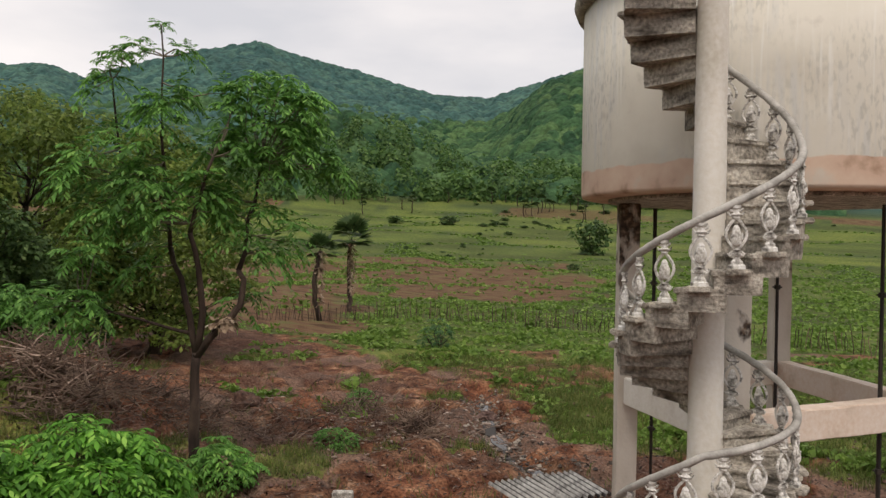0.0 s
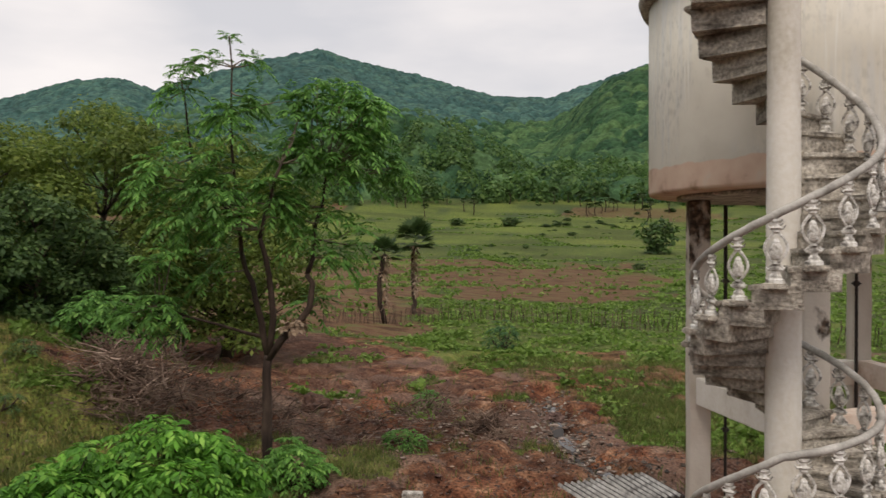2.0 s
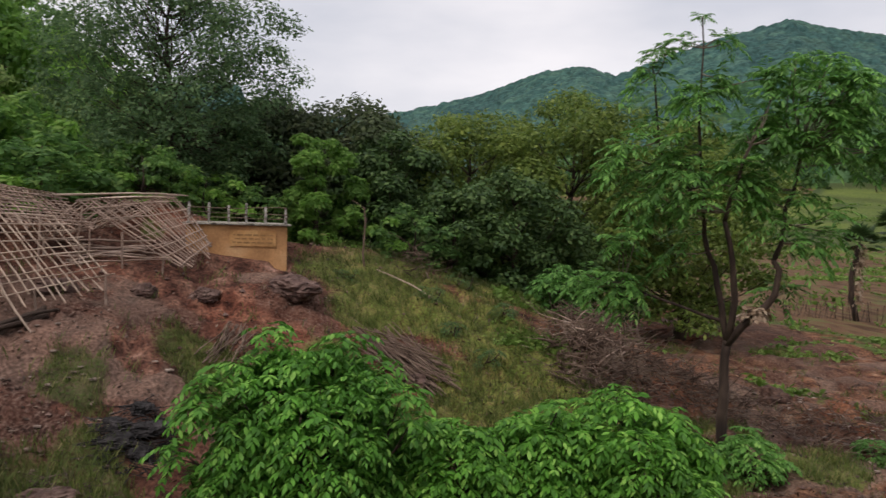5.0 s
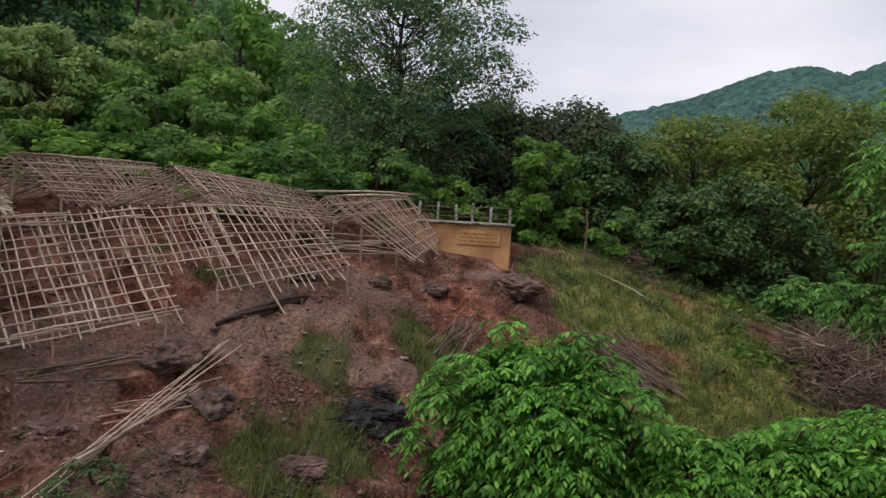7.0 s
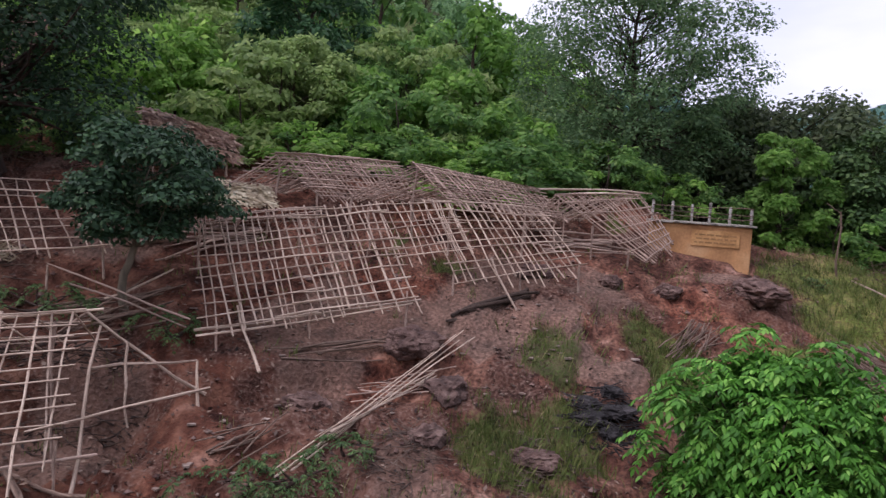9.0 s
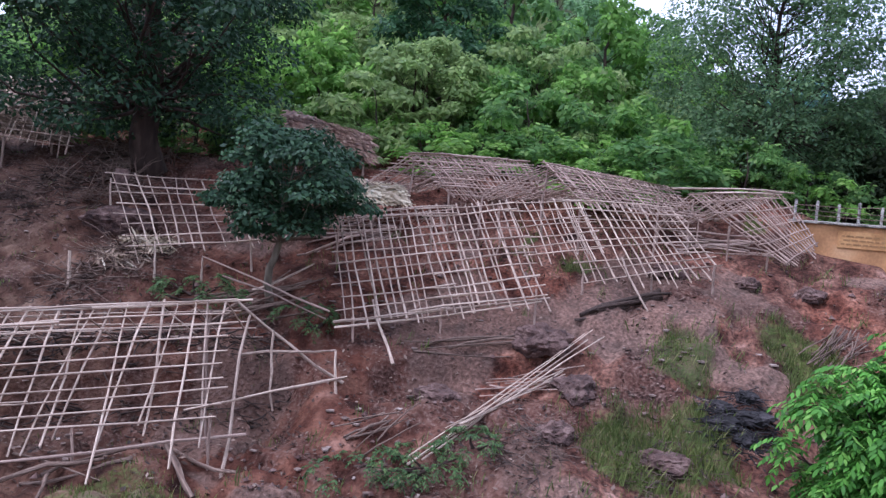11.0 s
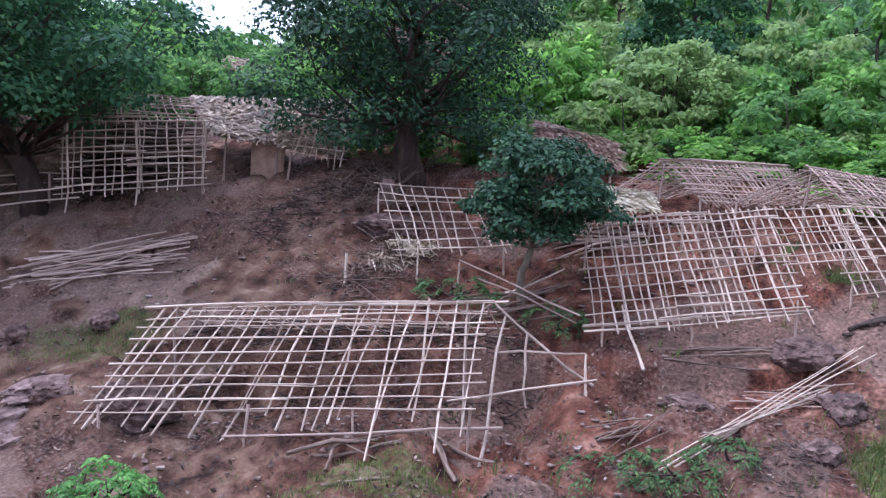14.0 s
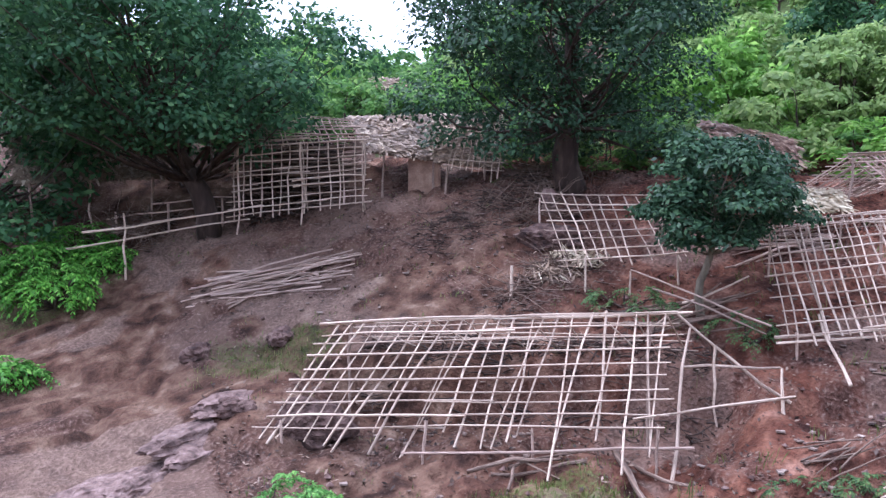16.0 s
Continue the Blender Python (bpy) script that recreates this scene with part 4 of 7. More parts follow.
def lattice(t, a, b, c, d, n, m, r, kind="pale", over=0.3, rough=0.05):
    """A sloping grid of poles: a-b along the ridge, d-c along the eave."""
    r *= 0.9
    a, b, c, d = (Vector(q) for q in (a, b, c, d))
    up = (b - a).cross(d - a).normalized()
    if up.z < 0:
        up = -up
    for i in range(n):
        u = min(max((i + R.uniform(-0.18, 0.18)) / (n - 1), 0), 1)
        w = min(max(u + R.uniform(-rough, rough) * 0.5, 0), 1)
        top, low = lerp(a, b, u), lerp(d, c, w)
        s = (low - top).normalized()
        stick("rafter", top - s * R.uniform(0.02, 0.12), low + s * R.uniform(-0.1 * over, over) * (1.8 if R.random() < 0.12 else 1), 0.8 * r * R.uniform(0.7, 1.25), kind, t)
    for j in range(m):
        v = j / (m - 1)
        v = min(max(v + R.uniform(-0.02, 0.02), 0), 1)
        p, q = lerp(a, d, v), lerp(b, c, v)
        s = (q - p).normalized()
        off = up * (r * 1.5)
        bits = 1 if (q - p).length < 3 or R.random() < 0.4 else 2
        cut = R.uniform(0.4, 0.6)
        runs = [(0, 1)] if bits == 1 else [(0, cut + 0.07), (cut - 0.07, 1)]
        for x0, x1 in runs:
            e0, e1 = lerp(p, q, x0) + off + up * R.uniform(-0.02, 0.02), lerp(p, q, x1) + off + up * R.uniform(-0.02, 0.03)
            stick("purlin", e0 - s * R.uniform(0.02, 0.2), e1 + s * R.uniform(0.02, 0.2), 0.8 * r * R.uniform(0.7, 1.1), kind, t)


def post(t, x, y, top, r=0.035, kind="brown"):
    stick("post", (x, y, ground_z(x, y) - 0.05), (x + R.uniform(-0.04, 0.04), y + R.uniform(-0.04, 0.04), top), r, kind, t)


def hut(x, y, label):
    return thing("hut_frame", x, y, ground_z(x, y), label, "hut frame", "pole hut frames on the slope")


# lower hut, open pole roof
h = hut(-8.5, -11.6, "open hut roof frame of pale tied poles on the red slope")
A, B, C, D = (-6.43, -14.59, 2.12), (-10.16, -10.04, 2.62), (-8.95, -9.2, 1.02), (-4.75, -14.3, 0.5)
lattice(h, A, B, C, D, 24, 10, 0.03, "pale", 0.5, 0.06)
lattice(h, (-6.6, -14.75, 2.1), (-10.3, -10.1, 2.58), (-11.6, -10.5, 1.7), (-7.9, -15.2, 1.5), 11, 5, 0.024, "pale", 0.1)
stick("ridge_pole", (-6.2, -14.9, 2.1), (-10.5, -9.75, 2.66), 0.036, "pale", h)
stick("gable_pole", (-10.3, -9.9, 2.62), (-11.75, -8.6, 1.15), 0.034, "pale", h)
stick("tie_pole", (-8.6, -9.45, 1.2), (-11.7, -8.5, 1.28), 0.03, "pale", h)
stick("tie_pole", (-10.2, -9.7, 1.75), (-11.75, -8.8, 1.72), 0.028, "pale", h)
stick("tie_pole", (-11.6, -8.7, 1.75), (-11.45, -8.55, 0.95), 0.035, "pale", h)
stick("leaning_pole", (-10.39, -9.71, 2.41), (-8.86, -8.92, 0.1), 0.034, "pale", h)
stick("leaning_pole", (-10.6, -9.35, 2.15), (-10.35, -9.1, 0.85), 0.03, "pale", h)
stick("ground_pole", (-6.1, -12.1, 0.42), (-9.35, -8.85, 0.75), 0.03, "brown", h)
for x, y, top in ((-6.4, -11.9, 0.95), (-8.95, -9.25, 1.1), (-4.95, -14.0, 0.7), (-9.9, -10.1, 2.5), (-6.6, -14.4, 2.1), (-11.5, -8.75, 1.2), (-7.7, -10.7, 0.9)):
    post(h, x, y, top, 0.032)

# middle row: three lattice slopes
h = hut(-14.5, -8.2, "long lattice roof slope of pale poles over bare red earth")
lattice(h, (-14.26, -10.67, 4.07), (-16.85, -7.56, 4.57), (-15.46, -6.06, 2.71), (-12.45, -9.05, 2.14), 25, 11, 0.03, "pale", 0.35, 0.05)
lattice(h, (-14.7, -10.95, 4.0), (-16.5, -8.8, 4.4), (-17.6, -9.6, 3.9), (-15.8, -11.8, 3.6), 12, 5, 0.022, "brown", 0.1)
stick("long_pole", (-13.2, -8.9, 2.5), (-11.98, -7.72, 1.6), 0.034, "pale", h)
stick("tie_pole", (-12.4, -9.3, 2.1), (-15.5, -5.95, 2.68), 0.032, "pale", h)
stick("tie_pole", (-12.3, -9.2, 2.02), (-15.4, -6.1, 2.6), 0.026, "pale", h)
for x, y, top in ((-12.7, -9.0, 2.2), (-13.9, -7.7, 2.5), (-15.35, -6.2, 2.85), (-14.6, -10.7, 4.0), (-16.0, -9.1, 4.3), (-17.0, -7.8, 4.5)):
    post(h, x, y, top, 0.034)

h = hut(-17.2, -5.8, "lattice roof slopes of pale poles reaching towards the path")
lattice(h, (-16.94, -7.59, 4.57), (-17.83, -6.14, 4.73), (-17.0, -5.3, 3.72), (-16.1, -6.68, 3.45), 10, 7, 0.026, "pale", 0.3)
lattice(h, (-17.76, -6.73, 4.7), (-18.77, -4.14, 4.7), (-18.02, -2.92, 3.52), (-16.67, -5.46, 2.96), 17, 9, 0.027, "pale", 0.45, 0.05)
stick("long_pole", (-17.3, -4.9, 3.55), (-16.5, -3.85, 2.25), 0.03, "pale", h)
for x, y, top in ((-16.75, -5.6, 3.2), (-17.4, -4.2, 3.3), (-17.95, -2.95, 3.55), (-18.9, -4.5, 5.0)):
    post(h, x, y, top, 0.034)


def gable(x, y, label, apex, back, left, right, left_b, right_b, n, m, posts):
    g = hut(x, y, label)
    lattice(g, apex, back, right_b, right, n, m, 0.027, "brown", 0.2, 0.03)
    lattice(g, apex, back, left_b, left, n, m, 0.024, "brown", 0.1, 0.03)
    stick("ridge_pole", apex, back, 0.034, "pale", g)
    for p in posts:
        post(g, p[0], p[1], p[2], 0.034)
    return g


gable(-18.3, -9.4, "steep hut roof of close brown poles, open underneath", (-17.1, -10.3, 5.6), (-20.4, -8.4, 5.7), (-16.1, -11.2, 4.66), (-17.3, -9.2, 4.66),
      (-19.6, -10.4, 4.7), (-19.6, -7.4, 4.7), 32, 11, ((-17.1, -10.25, 5.5), (-17.35, -9.25, 4.7), (-16.2, -11.1, 4.7), (-19.5, -7.5, 4.7)))
gable(-19.8, -6.2, "steep hut roof of close brown poles beside its neighbour", (-18.4, -7.2, 5.6), (-20.9, -4.6, 5.25), (-17.7, -8.7, 4.65), (-18.0, -6.0, 4.7),
      (-20.6, -7.0, 4.7), (-20.0, -3.6, 4.5), 32, 12, ((-18.4, -7.15, 5.5), (-18.35, -6.2, 4.95), (-17.8, -8.6, 4.7), (-20.3, -3.7, 4.6)))
g = gable(-20.9, -2.4, "small hut roof of poles beside the ochre wall", (-20.1, -3.9, 5.1), (-22.1, -1.9, 5.28), (-19.9, -4.7, 4.25), (-19.55, -1.55, 3.62),
      (-22.4, -3.6, 4.4), (-21.15, -0.95, 4.1), 19, 8, ((-20.1, -3.85, 5.0), (-19.75, -2.0, 3.9), (-19.9, -4.6, 4.2), (-19.9, -2.9, 4.4)))
stick("ridge_pole", (-18.9, -4.2, 5.2), (-22.6, -1.6, 5.35), 0.03, "pale", g)

# hut by the big tree
h = hut(-12.9, -14.0, "small lattice frame of pale poles leaning below the big tree")
lattice(h, (-13.06, -16.02, 4.6), (-14.24, -13.24, 4.55), (-13.37, -11.9, 3.4), (-11.9, -14.1, 3.1), 11, 8, 0.028, "pale", 0.3, 0.06)
for x, y, top in ((-11.9, -13.4, 3.3), (-13.3, -12.0, 3.5), (-13.0, -15.9, 4.5), (-12.4, -12.6, 3.0)):
    post(h, x, y, top, 0.03, "pale")
stick("tie_pole", (-12.3, -12.5, 3.05), (-12.1, -9.2, 2.35), 0.024, "brown", h)
stick("long_pole", (-12.0, -11.7, 2.75), (-12.3, -9.4, 2.15), 0.024, "brown", h)
stick("long_pole", (-12.6, -11.4, 2.45), (-13.0, -10.2, 3.1), 0.03, "pale", h)

# far hut with a lattice front
h = hut(-9.6, -22.3, "far hut with an upright lattice wall of pale poles")
lattice(h, (-8.1, -23.1, 5.7), (-11.15, -21.1, 6.0), (-10.95, -20.75, 4.25), (-7.85, -22.6, 3.8), 15, 10, 0.034, "pale", 0.15, 0.05)
lattice(h, (-8.9, -25.0, 6.85), (-12.0, -23.4, 6.75), (-11.2, -21.2, 6.0), (-8.1, -23.1, 5.7), 18, 13, 0.03, "brown", 0.2, 0.05)
for i in range(16):
    z = 4.1 + 0.115 * i
    stick("stacked_pole", (-8.3 + R.uniform(-0.2, 0.2), -23.7 + R.uniform(-0.3, 0.3), z), (-11.4 + R.uniform(-0.3, 0.3), -21.8 + R.uniform(-0.3, 0.3), z + 0.1), 0.035, "twig", h)
stick("rail_pole", (-4.2, -23.6, 3.4), (-8.6, -22.3, 4.15), 0.035, "pale", h)
stick("rail_pole", (-3.9, -24.4, 2.9), (-8.3, -22.5, 3.75), 0.035, "pale", h)
for x, y, top in ((-8.0, -22.7, 5.7), (-11.0, -20.9, 6.0), (-9.5, -21.8, 5.9), (-5.2, -23.4, 3.9)):
    post(h, x, y, top, 0.036, "pale")


def thatch(x, y, label, a, b, c, d, count, seed, mat=None):
    """A thatched slope: a bed with many overlapping dry strips."""
    t = thing("thatched_roof", x, y, ground_z(x, y), label, "thatched roof", "thatched roofs on the slope")
    a, b, c, d = (Vector(q) for q in (a, b, c, d))
    up = (b - a).cross(d - a).normalized()
    up = -up if up.z < 0 else up
    bm = bmesh.new()
    top = [bm.verts.new(p) for p in (a, b, c, d)]
    low = [bm.verts.new(p - up * 0.08) for p in (a, b, c, d)]
    bm.faces.new(top)
    bm.faces.new(low[::-1])
    for i in range(4):
        bm.faces.new((top[i], low[i], low[(i + 1) % 4], top[(i + 1) % 4]))
    bmesh.ops.recalc_face_normals(bm, faces=bm.faces)
    part("thatch_bed", bm, M_THATCH, t)
    rng = np.random.RandomState(seed)
    A_, B_, C_, D_ = (np.array(q) for q in (a, b, c, d))
    u, v = rng.rand(count, 1), rng.rand(count, 1)
    p = (A_ + (B_ - A_) * u) * (1 - v) + (D_ + (C_ - D_) * u) * v
    down = np.array(((d - a) + (c - b)).normalized())
    side = np.array((b - a).normalized())
    ang = rng.normal(0, 0.5, (count, 1))
    l = (down * np.cos(ang) + side * np.sin(ang)) * rng.uniform(0.15, 0.42, (count, 1))
    w = (side * np.cos(ang) - down * np.sin(ang)) * rng.uniform(0.02, 0.05, (count, 1))
    n = np.array(up)
    p = p + n * rng.uniform(0.01, 0.09, (count, 1))
    lift = n * rng.uniform(-0.03, 0.09, (count, 1))
    q = np.stack([p - w, p + w, p + l + w * 0.6 + lift, p + l - w * 0.6 + lift], 1)
    ob = under(quads("thatch_strips", q, mat or M_DRY), t, "overlapping dry leaves")
    ob["kind"] = "stuff"
    for f in (0.1, 0.5, 0.9):
        q = lerp(d, c, f)
        post(t, q.x, q.y, q.z, 0.04)
    return t


M_STRAW = foliage("straw", (0.33, 0.26, 0.18), (0.52, 0.43, 0.31), (0.68, 0.59, 0.45), 0.15)
M_DRYGREY = foliage("dry_grey_leaf", (0.11, 0.075, 0.055), (0.26, 0.185, 0.135), (0.5, 0.395, 0.305), 0.1)
thatch(-13.5, -21.5, "pale dry-leaf thatched roof behind the big tree", (-12.5, -24.3, 6.95), (-15.9, -20.6, 7.1), (-14.3, -18.9, 5.3), (-11.6, -21.5, 5.75), 3400, 3, M_DRYGREY)
h = hut(-14.0, -19.6, "open end of the thatched hut, roofed with pale tied poles")
lattice(h, (-15.0, -21.4, 6.75), (-15.9, -20.5, 7.15), (-13.9, -18.5, 5.15), (-12.9, -19.5, 5.3), 9, 9, 0.028, "pale", 0.3, 0.05)
post(h, -13.0, -19.7, 5.3, 0.045)
M_DRYRED = foliage("dry_red_leaf", (0.14, 0.075, 0.055), (0.31, 0.185, 0.135), (0.48, 0.35, 0.27), 0.1)
thatch(-18.0, -13.9, "worn reddish thatched roof behind the row of huts", (-18.2, -14.9, 6.7), (-19.5, -12.9, 6.15), (-18.5, -12.2, 5.4), (-17.0, -13.9, 5.75), 1700, 4, M_DRYRED)
thatch(-18.6, -30.9, "small weathered thatched roof higher on the slope", (-18.6, -32.3, 9.6), (-20.4, -31.0, 9.5), (-19.6, -30.0, 8.9), (-18.0, -31.2, 9.0), 700, 5)
thatch(-5.5, -27.0, "low thatched roof half hidden under a tree", (-3.5, -28.6, 6.0), (-7.5, -27.2, 6.3), (-7.0, -25.4, 4.9), (-3.2, -26.8, 4.6), 1500, 8)

# mud wall under the thatch
mw = thing("mud_wall", -12.7, -21.4, ground_z(-12.7, -21.4), "short brown mud-plastered wall under the thatch", "wall")
bm = bmesh.new()
block(bm, (-0.48, -0.1, -0.3), (0.48, 0.1, 1.05), Matrix.Translation((-12.85, -20.5, ground_z(-12.85, -20.5))) @ Matrix.Rotation(radians(130), 4, "Z"), 0.05)
part("wall_panel", bm, M_MUD, mw)

# ---- ochre building with railing ----
bl = thing("ochre_building", -22.0, 0.2, ground_z(-22, 0.2), "low ochre plastered building with a flat roof and a sagging railing", "building")
bx = Matrix.Translation((-21.62, 1.02, 0)) @ Matrix.Rotation(radians(-90), 4, "Z")
bm = bmesh.new()
block(bm, (0, -2.4, 2.6), (2.6, 0, 4.6), bx, 0.02)
part("wall", bm, M_PLASTER, bl, "stained ochre plaster")
bm = bmesh.new()
block(bm, (-0.1, -2.5, 4.605), (2.7, 0.1, 4.66), bx, 0.015)
part("roof_slab", bm, M_STEP, bl, "dark weathered roof edge")
bm = bmesh.new()
block(bm, (0.3, 0.003, 4.05), (1.5, 0.035, 4.47), bx, 0.006)
board = part("sign_board", bm, M_SIGN, bl, "faded painted notice panel")
for row in range(3):
    x = 0.38
    while x < 1.4:
        wdt = R.uniform(0.08, 0.2)
        bm = bmesh.new()
        block(bm, (x, 0.037, 4.13 + 0.1 * row), (min(x + wdt, 1.42), 0.042, 4.17 + 0.1 * row), bx)
        under(part("text_bar", bm, M_LETTER, None), board)
        x += wdt + 0.04
for f in (0.02, 0.55, 1.05, 1.5, 2.0, 2.5):
    bm = bmesh.new()
    block(bm, (f, -0.07, 4.664), (f + 0.07, 0.0, 5.14 + R.uniform(-0.06, 0.06)), bx, 0.012)
    part("railing_post", bm, M_GREY, bl)
for z in (4.8, 4.93, 5.05):
    for f0, f1 in ((0.0, 1.05), (1.05, 2.55)):
        stick("rail", bx @ Vector((f0, 0.02, z + R.uniform(-0.04, 0.04))), bx @ Vector((f1, 0.02, z + R.uniform(-0.04, 0.04))), 0.013, "twig", bl)


# ---- trees ----
def unit(v):
    return v / np.maximum(np.linalg.norm(v, axis=-1, keepdims=True), 1e-9)


def leaf_cloud(rng, centres, radii, count, size, flat=0.75, droop=0.3, slim=0.55):
    """Leaves in clumps: positions in the outer part of each clump, turned outwards and a little down."""
    centres, radii = np.asarray(centres, float), np.asarray(radii, float)
    k = rng.choice(len(centres), count, p=radii ** 2 / np.sum(radii ** 2))
    d = unit(rng.normal(size=(count, 3)))
    d[:, 2] = np.abs(d[:, 2]) * 1.15 - 0.35
    rad = radii[k] * rng.uniform(0.35, 1.05, count) ** 0.5 * (1 + 0.25 * rng.normal(size=count) * 0.6)
    p = centres[k] + unit(d) * rad[:, None] * np.array([1, 1, flat])
    nrm = unit(unit(d) + rng.normal(0, 0.55, (count, 3)) + np.array([0, 0, 0.85]))
    ax = unit(np.cross(nrm, rng.normal(size=(count, 3))))
    ax[:, 2] -= droop
    ax = unit(ax)
    sd = unit(np.cross(nrm, ax))
    l = size * rng.uniform(0.6, 1.4, (count, 1))
    w = l * slim * 0.5
    return np.stack([p, p + ax * l * 0.5 + sd * w, p + ax * l, p + ax * l * 0.5 - sd * w], 1)


def rosettes(rng, tips, axes, scale, leaves=8, pairs=6, leaf_len=0.17, slim=0.36, droop=0.55):
    """Whorls of pinnate leaves at the branch tips."""
    out = []
    for tip, axis, sc in zip(tips, axes, scale):
        axis = unit(np.asarray(axis, float))
        ref = unit(np.cross(axis, [0.3, 0.5, 0.8]))
        ref2 = np.cross(axis, ref)
        for i in range(leaves):
            a = 2 * math.pi * (i + rng.uniform(-0.3, 0.3)) / leaves
            out_d = unit(ref * math.cos(a) + ref2 * math.sin(a) + axis * rng.uniform(-0.15, 1.0))
            ln = sc * rng.uniform(0.38, 0.62)
            n = 2 * pairs + 1
            f = np.concatenate([np.repeat(np.linspace(0.25, 0.95, pairs), 2), [1.0]])[:, None]
            mid = tip + out_d * ln * f
            mid[:, 2] -= (droop * ln * f[:, 0] ** 2)
            fw = unit(out_d - np.array([0, 0, 2 * droop]) * f)
            side = unit(np.cross(fw, [0, 0, 1.0]))
            s = np.where(np.arange(n) % 2 == 0, 1.0, -1.0)[:, None]
            s[-1] = 0
            d = unit(side * s * 0.85 + fw * 0.6 + np.array([0, 0, -0.35]) + rng.normal(0, 0.12, (n, 3)))
            d[-1] = unit(fw[-1] + np.array([0, 0, -0.3]))
            w = unit(np.cross(d, unit(np.array([0, 0, 1.0]) + rng.normal(0, 0.25, (n, 3)))))
            ll = sc * leaf_len * rng.uniform(0.75, 1.2, (n, 1))
            hw = w * ll * slim * 0.5
            sag = np.array([0, 0, -0.1]) * ll
            out.append(np.stack([mid, mid + d * ll * 0.28 + hw * 0.85, mid + d * ll * 0.62 + hw * 0.95, mid + d * ll + sag, mid + d * ll * 0.62 - hw * 0.95, mid + d * ll * 0.28 - hw * 0.85], 1))
    return np.concatenate(out)


def limb(tb, rng, a, b, r0, r1, sag=0.1, n=5, sides=6):
    a, b = np.asarray(a, float), np.asarray(b, float)
    ln = np.linalg.norm(b - a)
    pts, rad = [], []
    bend = rng.normal(0, 0.07, 3) * ln
    for i in range(n + 1):
        u = i / n
        p = a + (b - a) * u + bend * math.sin(math.pi * u) + rng.normal(0, 0.012, 3) * ln * (0 < i < n)
        p[2] += -sag * ln * math.sin(math.pi * u)
        pts.append(tuple(p))
        rad.append(r0 + (r1 - r0) * u)
    tb.add(pts, rad, sides)
    return [np.array(p) for p in pts]


def build_tree(name, x, y, label, mat, seed, tall, wide, trunk_r, clumps, leaves, size, low=0.25, fork=0.3, lean=(0, 0), group="", bark=None, flat=0.75, clump_r=0.2, category="tree", slim=0.55, droop=0.3, z=None):
    """A broad tree: trunk, limbs out to each clump and a ragged crown of separate leaves."""
    rng = np.random.RandomState(seed)
    gz = ground_z(x, y) - 0.08 if z is None else z
    t = thing(name, 0, 0, 0, label, category, group)
    tb = Tubes()
    top = np.array([lean[0], lean[1], tall * 0.8])
    stem = limb(tb, rng, (0, 0, 0), (lean[0] * fork, lean[1] * fork, tall * fork), trunk_r * 1.25, trunk_r * 0.8, 0, 6, 9)
    stem += limb(tb, rng, stem[-1], top, trunk_r * 0.8, trunk_r * 0.15, 0, 6, 7)[1:]
    centres, radii = [], []
    for i in range(clumps):
        h = low + (1 - low) * (i + rng.uniform(0, 1)) / clumps
        k = (h - low) / (1 - low)
        prof = math.sin(math.pi * min(1, 0.16 + 0.78 * k)) ** 0.7
        a = i * 2.4 + rng.uniform(-0.6, 0.6)
        rr = wide * prof * rng.uniform(0.12, 1.0) ** 0.55
        rr *= 1 + 0.18 * math.sin(3 * a + seed)
        c = np.array([lean[0] * h + rr * math.cos(a), lean[1] * h + rr * math.sin(a), tall * h * rng.uniform(0.94, 1.04)])
        centres.append(c)
        radii.append(clump_r * wide * rng.uniform(0.75, 1.35) * (0.75 + 0.5 * prof))
        j = min(range(len(stem)), key=lambda q: abs(stem[q][2] - max(tall * fork * 0.8, c[2] - rr * 0.8)))
        limb(tb, rng, stem[j], c, trunk_r * 0.2, trunk_r * 0.04, 0.06, 3, 4)
    under(tb.make("trunk", bark or M_BARK), t)
    under(quads("crown", leaf_cloud(rng, centres, radii, leaves, size, flat, droop, slim), mat), t)
    t.matrix_basis = Matrix.Translation((x, y, gz))
    return t


